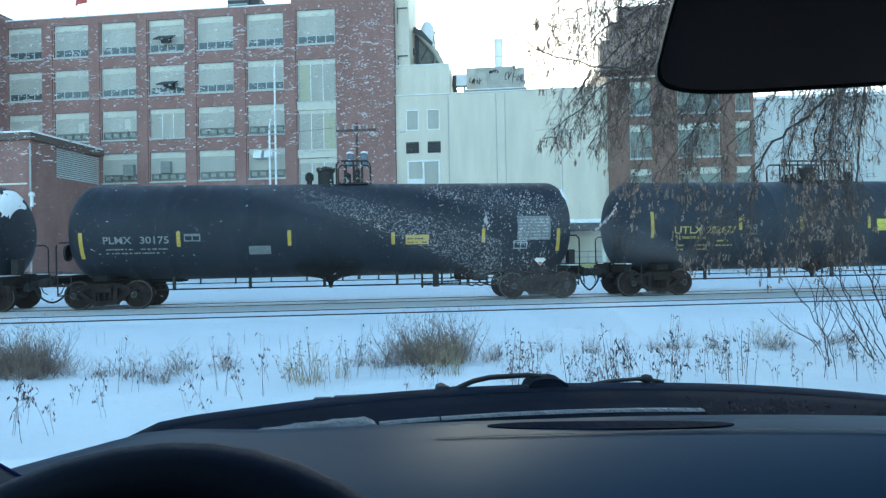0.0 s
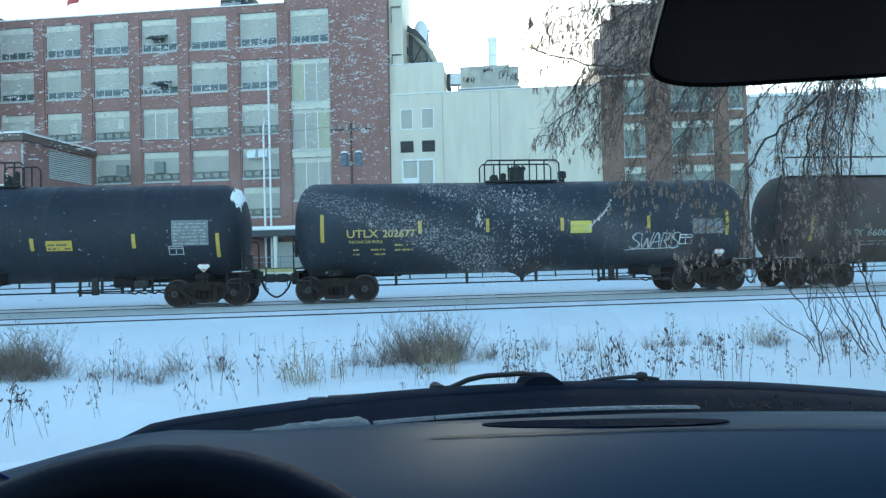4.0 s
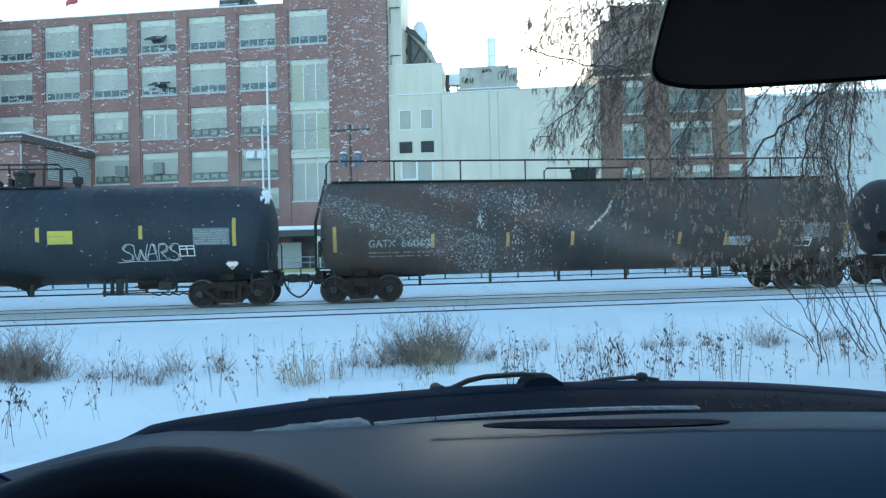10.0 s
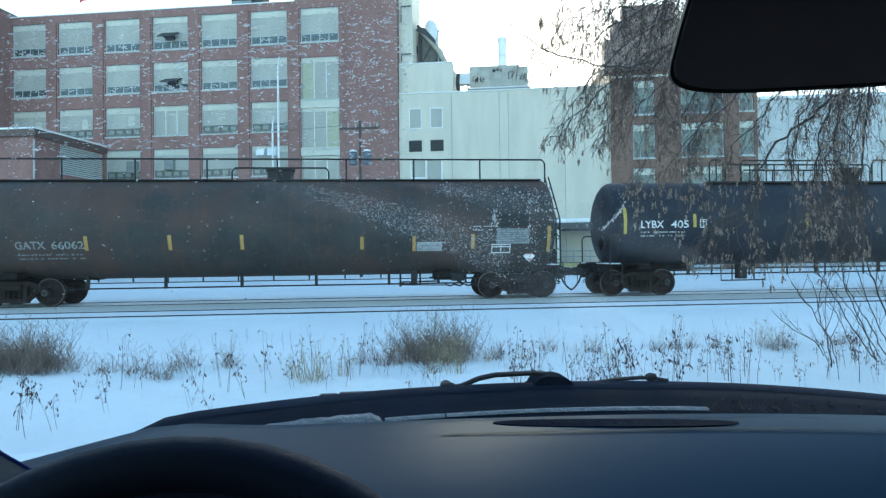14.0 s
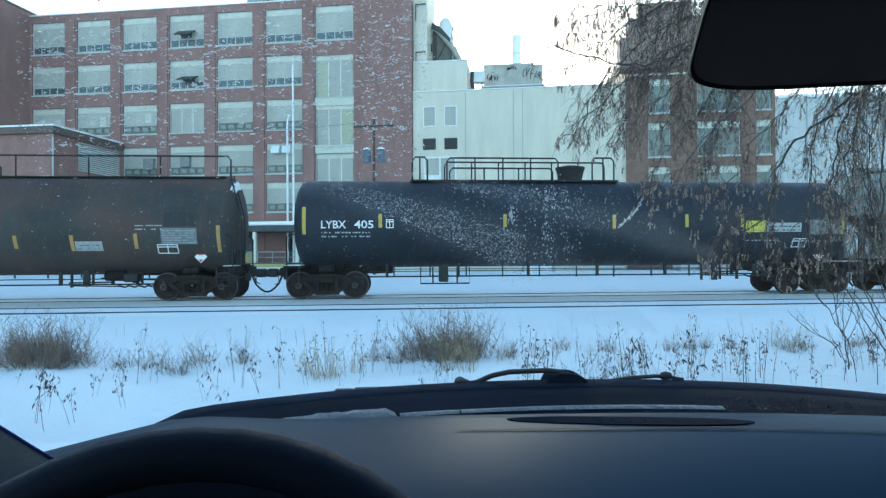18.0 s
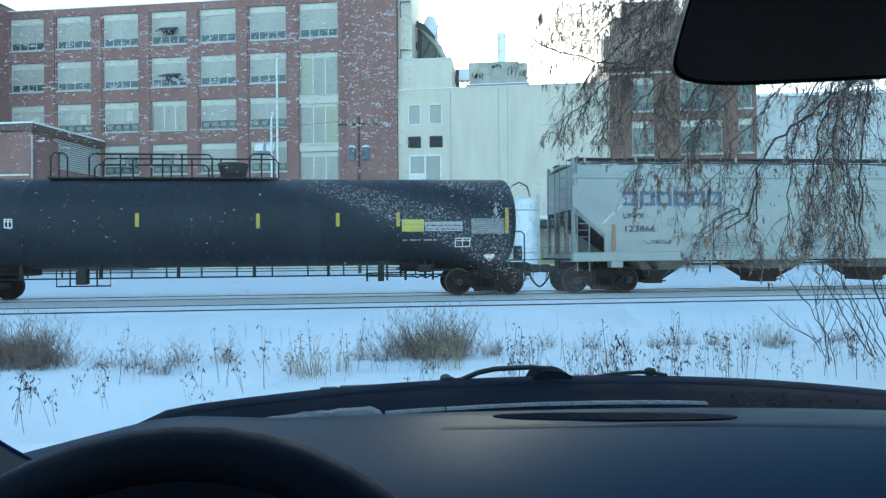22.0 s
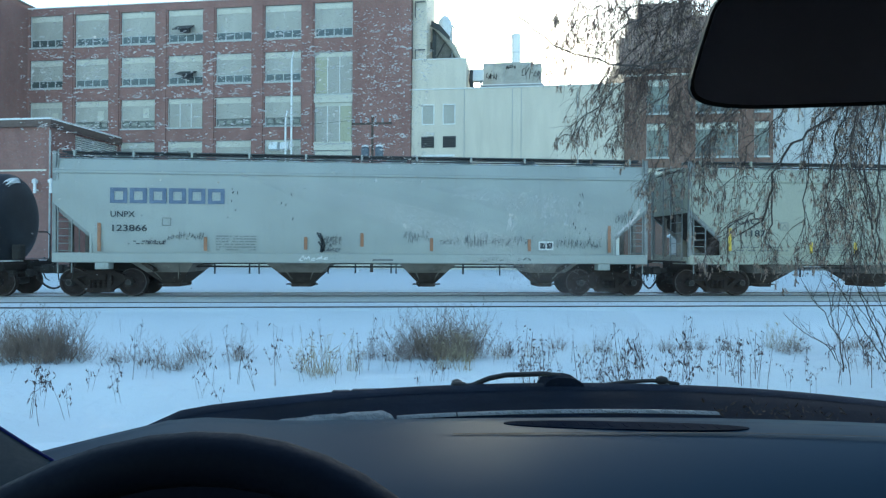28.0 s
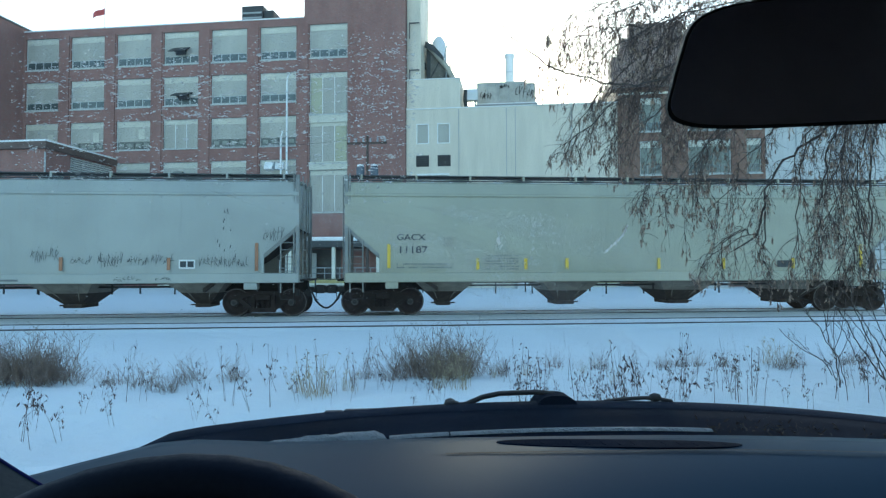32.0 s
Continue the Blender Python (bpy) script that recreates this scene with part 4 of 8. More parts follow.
part("yellow_edge", M().box(-21.5, 21.3, -4.0, -3.901, 0.45, 0.85, 0.02), BARRIER, dock, "yellow painted dock edge")
part("rail", M().tube([(-21.4, -3.8, 1.85), (21.2, -3.8, 1.85)], 0.05, 6).tube([(-21.4, -3.8, 1.35), (21.2, -3.8, 1.35)], 0.04, 6), GALV, dock)
for k in range(30):
    part("baluster", M().tube([(-21 + k * 1.45, -3.8, 0.75), (-21 + k * 1.45, -3.8, 1.85)], 0.035, 6), GALV, dock)
for x in (-9.6, 1.0, 10.2):
    dr = part("door", M().box(x, x + 2.6, -0.29, -0.27, 0.75, 3.3), PALE_NOTICE, dock, "pale roller door")
    for k in range(8):
        part("slat", M().box(x + 0.03, x + 2.57, -0.32, -0.291, 0.8 + k * 0.31, 1.06 + k * 0.31, 0.01), PALE_NOTICE, dr)
for x in (-14.6, 6.6, 14.5):
    part("crate", M().box(x, x + 1.2, -2.6, -1.4, 0.75, 1.75, 0.03), BARRIER, dock)
notice = part("notice_board", M().box(1.6, 2.6, -3.98, -3.92, 1.95, 2.75, 0.01), WHITE_FRAME, dock)
for k in range(3):
    part("text_bar", M().box(1.72, 2.48, -4.0, -3.981, 2.1 + k * 0.2, 2.18 + k * 0.2), RED_INK, notice)

# white tank, street lamps, power pole, fence, behind the train
silo = thing("white_storage_tank", "white upright storage tank with a curved pipe", "storage tank", on_front(13.9, -7.5, 0))
part("shell", M().lathe([(0, 1.12), (5.55, 1.12), (5.85, 1.0), (6.05, 0.55), (6.1, 0.1)], "z", (0, 0, 0), 28), WHITE_STEEL, silo)
part("pipe", M().tube([(-1.3, -0.3, 0.3), (-1.3, -0.3, 6.3), (-1.05, -0.3, 6.95), (-0.4, -0.3, 7.3), (0.25, -0.3, 6.95), (0.5, -0.3, 6.1)], 0.07, 8), DARK_METAL, silo)
for z in (1.4, 4.9):
    part("hoop", M().lathe([(z, 1.12), (z, 1.16), (z + 0.1, 1.16), (z + 0.1, 1.12)], "z", (0, 0, 0), 28), GALV, silo)
part("upright", M().box(-1.45, -1.2, -1.15, -0.95, 0, 6.3, 0.02), GALV, silo)
part("upright", M().box(1.0, 1.25, -1.15, -0.95, 0, 6.3, 0.02), GALV, silo)
part("plinth", M().box(-1.7, 1.7, -1.5, 1.5, -0.3, 0.05, 0.03), CREAM, silo)
hut = thing("white_site_hut", "small white hut with a snowy pitched roof", "hut", on_front(27.2, -6, 0))
part("wall", M().box(-2.0, 2.4, -1.5, 1.5, -0.3, 2.9, 0.02), WHITE_SHEET, hut)
part("roof", M().prism([(-2.3, 2.9), (2.7, 2.9), (2.7, 3.05), (0.2, 4.3), (-2.3, 3.05)], "y", -1.7, 1.7), SNOW_CAP, hut)
part("door", M().box(-0.6, 0.4, -1.56, -1.501, -0.1, 2.0, 0.01), GALV, hut)
for x, top in ((-9.75, 20.9), (-10.35, 15.2)):
    lamp = thing("street_lamp", "white steel lamp post with a curved neck", "lamp post", on_front(x, -1.2, 0), group="yard lamps")
    part("pole", M().tube([(0, 0, -0.2), (0, 0, top - 1.0), (0.06, -0.1, top - 0.45), (0.3, -0.3, top)], 0.11, 8, 0.075), WHITE_STEEL, lamp)
    part("lamp_head", M().box(0.2, 0.45, -0.55, -0.2, top - 0.05, top + 0.06, 0.03), WHITE_STEEL, lamp)
up = thing("power_pole", "dark wooden power pole with crossarm and two transformers", "power pole", on_front(1.75, -15, 0))
part("pole", M().tube([(0, 0, -0.3), (0, 0, 11.6)], 0.13, 8, 0.09), WOOD_POLE, up)
part("crossarm", M().box(-1.5, 1.5, -0.2, -0.08, 10.95, 11.1, 0.01), WOOD_POLE, up)
for k in range(6):
    part("insulator", M().lathe([(11.1, 0.05), (11.2, 0.09), (11.3, 0.05), (11.38, 0.08), (11.42, 0.03)], "z", (-1.35 + k * 0.54, -0.14, 0), 8), GALV, up)
for x in (-0.5, 0.55):
    tf = part("transformer", M().lathe([(8.35, 0.24), (8.4, 0.3), (9.2, 0.3), (9.3, 0.2), (9.35, 0.05)], "z", (x, -0.1, 0), 14), CAN_GREY, up, "blue-grey transformer can")
    part("snow_cap", M().lathe([(9.32, 0.28), (9.42, 0.25), (9.48, 0.05)], "z", (x, -0.1, 0), 12), SNOW_CAP, tf)
part("wire", M().tube([(-1.3, -0.1, 11.3), (-6, -0.1, 11.0), (-12, 0, 11.05)], 0.012, 4), RUBBER, up)
FENCE_MESH = {}
fence = thing("rail_fence", "low dark rail fence across the snowy yard", "fence", pose(0, 44, -0.15, 0, 0, -8))
for k in range(41):
    if not FENCE_MESH:
        FENCE_MESH["post"] = M().box(-0.05, 0.05, -0.05, 0.05, -0.2, 1.05, 0.01).mesh("post", DARK_METAL)
    part("post", FENCE_MESH["post"], None, fence, at=(-50 + k * 2.5, 0, 0))
for z in (0.5, 0.95):
    part("rail", M().tube([(-50, 0, z), (50, 0, z)], 0.03, 6), DARK_METAL, fence)

# ---- freight train; each car's origin lies on the rail tops under its middle, -y is the side towards the road ----
TRACK_Y = 21.4
WHEEL_R = 0.435


def run(t):
    """Metres the train has rolled at t seconds; it gains speed slowly."""
    return 2.611 * t + 0.00265 * t * t - 0.0000098 * t ** 3


MOVING_CARS, MOVING_WHEELS = [], []
RUN_GEAR = {}


def running_gear():
    """Meshes shared by all trucks."""
    d = RUN_GEAR
    if d:
        return d
    prof = [(-0.79, 0.16), (-0.79, 0.36), (-0.785, WHEEL_R - 0.03), (-0.78, WHEEL_R), (-0.68, WHEEL_R + 0.003), (-0.67, WHEEL_R + 0.025), (-0.64, WHEEL_R + 0.025), (-0.64, 0.35), (-0.66, 0.2), (-0.62, 0.12)]
    face = [(-0.79, 0.05), (-0.8, 0.12), (-0.77, 0.16), (-0.74, 0.24), (-0.75, 0.33), (-0.785, 0.365)] + prof[2:]
    w = M().lathe(face, "y", n=28)
    d["wheel"] = w.mesh("wheel", WHEEL)
    ring = M().tube([((WHEEL_R - 0.014) * math.cos(k * math.pi / 16), -0.79, (WHEEL_R - 0.014) * math.sin(k * math.pi / 16)) for k in range(33)], 0.011, 6, cap=False)
    ring.tube([(0.085 * math.cos(k * math.pi / 6), -1.122, 0.085 * math.sin(k * math.pi / 6)) for k in range(13)], 0.008, 4, cap=False)
    d["rim"] = ring.mesh("rim", TREAD)
    d["axle"] = M().lathe([(-0.98, 0.07), (-0.8, 0.08), (-0.62, 0.11), (0.62, 0.11), (0.8, 0.08), (0.98, 0.07)], "y", n=14).mesh("wheelset", GREASE)
    cap = M().lathe([(-1.12, 0.03), (-1.12, 0.085), (-1.08, 0.115), (-0.96, 0.12), (-0.96, 0.05)], "y", n=14)
    for k in range(3):
        a = k * 2.094
        cap.lathe([(-1.14, 0.018), (-1.12, 0.018)], "y", (0.06 * math.cos(a), 0, 0.06 * math.sin(a)), 6)
    d["cap"] = cap.mesh("bearing_cap", GREASE)
    f = M()
    f.beam((-0.96, -1.0, 0.56), (-0.7, -1.0, 0.6), 0.14, 0.07)
    f.beam((-0.74, -1.0, 0.6), (-0.36, -1.0, 0.74), 0.17, 0.13)
    f.beam((-0.4, -1.0, 0.735), (0.4, -1.0, 0.735), 0.17, 0.12)
    f.beam((0.36, -1.0, 0.74), (0.74, -1.0, 0.6), 0.17, 0.13)
    f.beam((0.7, -1.0, 0.6), (0.96, -1.0, 0.56), 0.14, 0.07)
    f.beam((-0.76, -1.0, 0.56), (-0.34, -1.0, 0.22), 0.16, 0.12)
    f.beam((-0.38, -1.0, 0.2), (0.38, -1.0, 0.2), 0.2, 0.13)
    f.beam((0.34, -1.0, 0.22), (0.76, -1.0, 0.56), 0.16, 0.12)
    f.beam((-0.31, -1.0, 0.22), (-0.31, -1.0, 0.72), 0.18, 0.12)
    f.beam((0.31, -1.0, 0.22), (0.31, -1.0, 0.72), 0.18, 0.12)
    f.box(-0.24, 0.24, -1.16, -0.98, 0.52, 0.7, 0.02)
    f.prism([(-0.74, 0.56), (-0.38, 0.72), (0.38, 0.72), (0.74, 0.56), (0.38, 0.22), (-0.38, 0.22)], "y", -0.94, -0.91)
    d["frame"] = f.mesh("truck_frame", TRUCK_IRON)
    sp = M()
    for x in (-0.16, 0.0, 0.16):
        for y in (-1.06, -0.92):
            for k in range(5):
                sp.lathe([(0.27 + k * 0.05, 0.055), (0.295 + k * 0.05, 0.07), (0.31 + k * 0.05, 0.055)], "z", (x, y, 0), 8)
    d["springs"] = sp.mesh("spring_nest", TRUCK_IRON)
    d["bolster"] = M().box(-0.2, 0.2, -0.9, 0.9, 0.45, 0.78, 0.04).mesh("bolster", UNDER)
    sh_ = M()
    for s in (-1, 1):
        for y in (-0.72, 0.72):
            sh_.box(s * 0.42 - 0.04, s * 0.42 + 0.04, y - 0.06, y + 0.06, 0.3, 0.55, 0.02)
        sh_.beam((s * 0.4, 0, 0.36), (s * 0.4, 0.0, 0.46), 1.5, 0.06)
    d["brake"] = sh_.mesh("brake_beam", GREASE)
    c = M().box(-0.06, 0.62, -0.1, 0.1, 0.72, 0.9, 0.03).box(0.5, 0.84, -0.17, 0.15, 0.68, 0.96, 0.05).box(0.12, 0.2, -0.28, 0.28, 0.6, 1.0, 0.03)
    c.beam((0.78, 0.05, 0.8), (0.9, 0.05, 0.8), 0.12, 0.2)
    d["coupler"] = c.mesh("coupler", GREASE)
    h = M().tube([(0.45, -0.22, 0.74), (0.5, -0.22, 0.66), (0.58, -0.2, 0.46), (0.72, -0.14, 0.3), (0.84, -0.06, 0.21), (0.925, 0.0, 0.19)], 0.032, 8)
    d["hose"] = h.mesh("air_hose", RUBBER)
    d["lever"] = M().tube([(0.2, -1.35, 0.86), (0.28, -1.3, 0.72), (0.3, -0.5, 0.72), (0.52, -0.2, 0.78), (0.7, -0.05, 0.92)], 0.016, 5).tube([(0.28, -1.3, 0.72), (0.3, -1.32, 0.52)], 0.016, 5).mesh("uncoupling_lever", GREASE)
    g = M().box(0.3, 0.46, -0.5, -0.3, 0.58, 0.82, 0.02).tube([(0.15, -0.7, 0.82), (0.18, -0.7, 0.52), (0.3, -0.68, 0.46)], 0.018, 5).tube([(0.62, -0.3, 0.7), (0.6, -0.3, 0.5), (0.64, -0.3, 0.42)], 0.014, 5)
    g.box(0.02, 0.14, -0.9, -0.6, 0.62, 0.84, 0.02).tube([(0.4, 0.3, 0.75), (0.5, 0.32, 0.5), (0.62, 0.3, 0.44)], 0.018, 5)
    d["bracket"] = g.mesh("angle_cock", GREASE)
    return d


def truck(car, x0):
    d = running_gear()
    for side in (0, 180):
        part("truck_frame", d["frame"], None, car, at=pose(x0, 0, 0, 0, 0, side))
        part("spring_nest", d["springs"], None, car, at=pose(x0, 0, 0, 0, 0, side))
    part("bolster", d["bolster"], None, car, at=(x0, 0, 0))
    part("brake_beam", d["brake"], None, car, at=(x0, 0, 0))
    for dx in (-0.88, 0.88):
        ws = part("wheelset", d["axle"], None, car, at=(x0 + dx, 0, WHEEL_R))
        for side in (0, 180):
            part("wheel", d["wheel"], None, ws, at=pose(0, 0, 0, 0, 0, side))
            part("rim", d["rim"], None, ws, at=pose(0, 0, 0, 0, 0, side))
            part("bearing_cap", d["cap"], None, ws, at=pose(0, 0, 0, 0, 0, side))
        MOVING_WHEELS.append((ws, x0 + dx))


def couplings(car, half):
    d = running_gear()
    for s in (0, 180):
        m = pose(0, 0, 0, 0, 0, s)
        part("coupler", d["coupler"], None, car, at=m @ pose(half - 0.86, 0, 0))
        part("air_hose", d["hose"], None, car, at=m @ pose(half - 0.92, 0, 0))
        part("uncoupling_lever", d["lever"], None, car, at=m @ pose(half - 0.92, 0, 0))
        part("angle_cock", d["bracket"], None, car, at=m @ pose(half - 0.92, 0, 0))


def wrap(me, R, zc, off):
    """Lays a flat marking (xz) on the near side of a tank."""
    for v in me.vertices:
        d = max(-R * 0.98, min(R * 0.98, v.co.z - zc))
        v.co.y = -math.sqrt(R * R - d * d) - off
    me.update()
    return me


def patch(x0, x1, z0, z1, mat, name, nz=4, nx=1):
    m = M()
    xs = [x0 + (x1 - x0) * i / nx for i in range(nx + 1)]
    zs = [z0 + (z1 - z0) * i / nz for i in range(nz + 1)]
    m.v = [(x, 0, z) for z in zs for x in xs]
    n = nx + 1
    m.f = [(j * n + i, j * n + i + 1, (j + 1) * n + i + 1, (j + 1) * n + i) for j in range(nz) for i in range(nx)]
    me = bpy.data.meshes.new(name)
    me.from_pydata(m.v, [], m.f)
    me.materials.append(mat)
    return me


def stripe_bars(x0, x1, z0, z1, rows, mat, name, seed):
    """Small unreadable stencil lines: bars of uneven length."""
    rnd = random.Random(seed)
    m = M()
    pitch = (z1 - z0) / rows
    for r in range(rows):
        z = z0 + r * pitch
        x = x0
        while x < x1 - 0.04:
            w = min(rnd.uniform(0.025, 0.1), x1 - x)
            if rnd.random() < 0.85:
                m.add([(x, 0, z), (x + w, 0, z), (x + w, 0, z + pitch * 0.36), (x, 0, z + pitch * 0.36)], [(0, 1, 2, 3)])
            x += w + rnd.choice((0.012, 0.018, 0.05))
    me = bpy.data.meshes.new(name)
    me.from_pydata(m.v, [], m.f)
    me.materials.append(mat)
    return me


def strokes(lines, w, mat, name):
    """Hand-drawn strokes as thin ribbons in the xz plane."""
    m = M()
    for pts in lines:
        for (xa, za), (xb, zb) in zip(pts, pts[1:]):
            d = math.hypot(xb - xa, zb - za) or 1e-6
            nx_, nz_ = -(zb - za) / d * w / 2, (xb - xa) / d * w / 2
            ex, ez = (xb - xa) / d * w * 0.3, (zb - za) / d * w * 0.3
            m.add([(xa - nx_ - ex, 0, za - nz_ - ez), (xb - nx_ + ex, 0, zb - nz_ + ez), (xb + nx_ + ex, 0, zb + nz_ + ez), (xa + nx_ - ex, 0, za + nz_ - ez)], [(0, 1, 2, 3)])
    me = bpy.data.meshes.new(name)
    me.from_pydata(m.v, [], m.f)
    me.materials.append(mat)
    return me


def scrawl(x0, x1, z0, z1, seed, n):
    """A thin jagged tag: n narrow letters of broken, mostly upright strokes, with a few cross-strokes and dots."""
    rnd = random.Random(seed)
    out = []
    step, h = (x1 - x0) / n, z1 - z0
    for k in range(n):
        x, base, up = x0 + k * step, z0 + h * rnd.uniform(0.0, 0.3), h * rnd.uniform(0.25, 0.65)
        lean = rnd.uniform(-0.1, 0.35) * step
        at = lambda u, w: (x + u * step + lean * w + rnd.uniform(-0.06, 0.06) * step, base + up * w + rnd.uniform(-0.05, 0.05) * up)
        shape = rnd.randrange(5)
        if shape == 0:
            out.append([at(0.1, 1), at(0.2, 0), at(0.8, 0.9)])
        elif shape == 1:
            out.append([at(0.15, 0), at(0.3, 1), at(0.75, 0.7), at(0.35, 0.45), at(0.85, 0)])
        elif shape == 2:
            out += [[at(0.2, 0), at(0.25, 0.9)], [at(0.1, 0.5), at(0.9, 0.6)]]
        elif shape == 3:
            out.append([at(0.8, 0.9), at(0.3, 0.8), at(0.25, 0.15), at(0.8, 0.1)])
        else:
            out.append([at(0.1, 0), at(0.25, 0.7), at(0.5, 0.2), at(0.7, 1), at(0.95, 0.1)])
        if rnd.random() < 0.3:
            out.append([at(0.4, 1.2), at(0.6, 1.3)])
    return out


def tank_shell(half, R, zc, dome):
    """A round tank with bulged ends and welded ring seams."""
    prof = []
    for i in range(9):
        a = i / 8 * math.pi / 2
        prof.append((-half + dome - dome * math.cos(a), R * math.sin(a) ** 0.72 if i else 0.02))
    n = 6
    for k in range(1, n):
        x = -half + dome + (2 * half - 2 * dome) * k / n
        prof += [(x - 0.03, R), (x - 0.015, R + 0.006), (x + 0.015, R + 0.006), (x + 0.03, R)]
    for i in range(8, -1, -1):
        a = i / 8 * math.pi / 2
        prof.append((half - dome + dome * math.cos(a), R * math.sin(a) ** 0.72 if i else 0.02))
    return M().lathe(prof, "x", (0, 0, zc), 48)


def railing(car, x0, x1, z0, z1, posts, y=-0.5, curl=True, r=0.028):
    pts = [(x0, y, z0)] + ([(x0, y, z1 - 0.12), (x0 + 0.1, y, z1)] if curl else [(x0, y, z1)])
    pts += ([(x1 - 0.1, y, z1), (x1, y, z1 - 0.12)] if curl else [(x1, y, z1)]) + [(x1, y, z0)]
    part("handrail", M().tube(pts, r, 6), GREASE, car)
    for k in range(1, posts + 1):
        x = x0 + (x1 - x0) * k / (posts + 1)
        part("rail_post", M().tube([(x, y, z0), (x, y, z1)], r * 0.9, 6), GREASE, car)


def manway(car, x, z0, r, h):
    m = M().lathe([(z0 - 0.1, r), (z0 + h * 0.7, r), (z0 + h * 0.72, r + 0.05), (z0 + h * 0.84, r + 0.05), (z0 + h * 0.86, r * 0.9), (z0 + h, r * 0.3)], "z", (x, 0, 0), 20)
    for k in range(8):
        a = k * math.pi / 4
        m.lathe([(z0 + h * 0.68, 0.03), (z0 + h * 0.92, 0.03)], "z", (x + (r + 0.02) * math.cos(a), (r + 0.02) * math.sin(a), 0), 6)
    part("manway_dome", m, GREASE, car, "black bolted manway dome")


def tank_car(x0, length, half, R, zc, dome, truck_x, paint, label, stripes, stripe_mat=None, gap_pipe=2.35):
    car = thing("tank_car", label, "tank car", pose(x0, TRACK_Y, 0), group="train cars")
    MOVING_CARS.append((car, x0))
    L2 = length / 2
    part("tank", tank_shell(half, R, zc, dome), paint, car, smooth=50)
    sill = M()
    for s in (-1, 1):
        a, b = sorted((s * (truck_x - 2.1), s * (L2 - 0.6)))
        sill.box(a, b, -0.3, 0.3, 0.78, 1.12, 0.03)
    part("stub_sill", sill, UNDER, car)
    for s in (-1, 1):
        cradle = M().prism([(truck_x * s - 0.5, 0.95), (truck_x * s + 0.5, 0.95), (truck_x * s + 0.6, zc - R * 0.85), (truck_x * s - 0.6, zc - R * 0.85)], "y", -0.6, 0.6)
        part("saddle", cradle, UNDER, car)
        part("body_bolster", M().box(truck_x * s - 0.22, truck_x * s + 0.22, -1.35, 1.35, 0.86, 1.06, 0.03), UNDER, car)
        xe = s * (L2 - 0.75)
        a, b = sorted((s * (half - 0.35), xe))
        pl = part("end_platform", M().box(a, b, -1.45, 1.45, 1.0, 1.07, 0.01), UNDER, car)
        part("platform_snow", M().box(a + 0.03, b - 0.03, -1.3, 1.35, 1.07, 1.1, 0.012), SNOW_CAP, pl)
        part("end_sill", M().box(xe - 0.08, xe + 0.08, -1.5, 1.5, 0.8, 1.02, 0.02), UNDER, car)
        rx = s * (half - 0.02 + (L2 - 0.75 - half) * 0.55)
        part("end_rail", M().tube([(rx, -1.42, 1.05), (rx, -1.42, 1.95), (rx - s * 0.1, -1.42, 2.05), (rx - s * 0.36, -1.38, 2.05)], 0.024, 6), GREASE, car)
        part("end_rail", M().tube([(rx, 1.42, 1.05), (rx, 1.42, 1.95), (rx - s * 0.1, 1.42, 2.05), (rx - s * 0.36, 1.38, 2.05)], 0.024, 6), GREASE, car)
        lad = M().tube([(xe - s * 0.12, -1.48, 0.45), (xe - s * 0.12, -1.48, 1.05)], 0.02, 5).tube([(xe - s * 0.5, -1.48, 0.45), (xe - s * 0.5, -1.48, 1.05)], 0.02, 5)
        lad.tube([(xe - s * 0.12, -1.48, 0.47), (xe - s * 0.5, -1.48, 0.47)], 0.02, 5).tube([(xe - s * 0.12, -1.48, 0.75), (xe - s * 0.5, -1.48, 0.75)], 0.02, 5)
        part("step", lad, GREASE, car)
        part("brake_wheel" if s < 0 else "valve_box", M().lathe([(-0.03, 0.26), (0.03, 0.26), (0.03, 0.2), (-0.03, 0.2)], "x", (rx, -0.7, 1.75), 16) if s < 0 else M().box(rx - 0.12, rx + 0.12, -0.6, -0.25, 1.1, 1.6, 0.03), GREASE, car)
    bottom = zc - R
    pipe_z = bottom - 0.3
    part("brake_pipe", M().tube([(-truck_x + 1.3, -0.55, pipe_z), (truck_x - 1.3, -0.55, pipe_z)], 0.026, 6).tube([(-truck_x + 1.3, -0.55, pipe_z + 0.17), (truck_x - 1.3, -0.55, pipe_z + 0.17)], 0.016, 6), GREASE, car)
    n = int((2 * truck_x - 3.2) / gap_pipe) + 1
    for k in range(n):
        x = -truck_x + 1.9 + k * gap_pipe
        part("pipe_hanger", M().box(x - 0.045, x + 0.045, -0.6, -0.5, pipe_z - 0.03, bottom + 0.2, 0.01), GREASE, car)
    for dx, w, z in ((3.85, 0.03, 0.42), (3.4, 0.1, 0.45), (3.2, 0.03, 0.5), (2.6, 0.04, 0.5), (1.95, 0.04, 0.55), (1.7, 0.03, 0.5)):
        part("hanger_rod", M().box(truck_x - dx - w, truck_x - dx + w, -0.66, -0.58, max(z, bottom - 0.5), bottom + 0.25, 0.006), GREASE, car)
    chain = [(truck_x - 1.1 - 0.1 * k, -0.7, bottom - 0.36 + 0.03 * math.sin(k * 2.1)) for k in range(14)]
    part("brake_rod", M().tube(chain, 0.03, 5).tube([(truck_x - 2.4, -0.62, bottom - 0.36), (truck_x - 3.9, -0.62, bottom - 0.33)], 0.02, 5), GREASE, car)
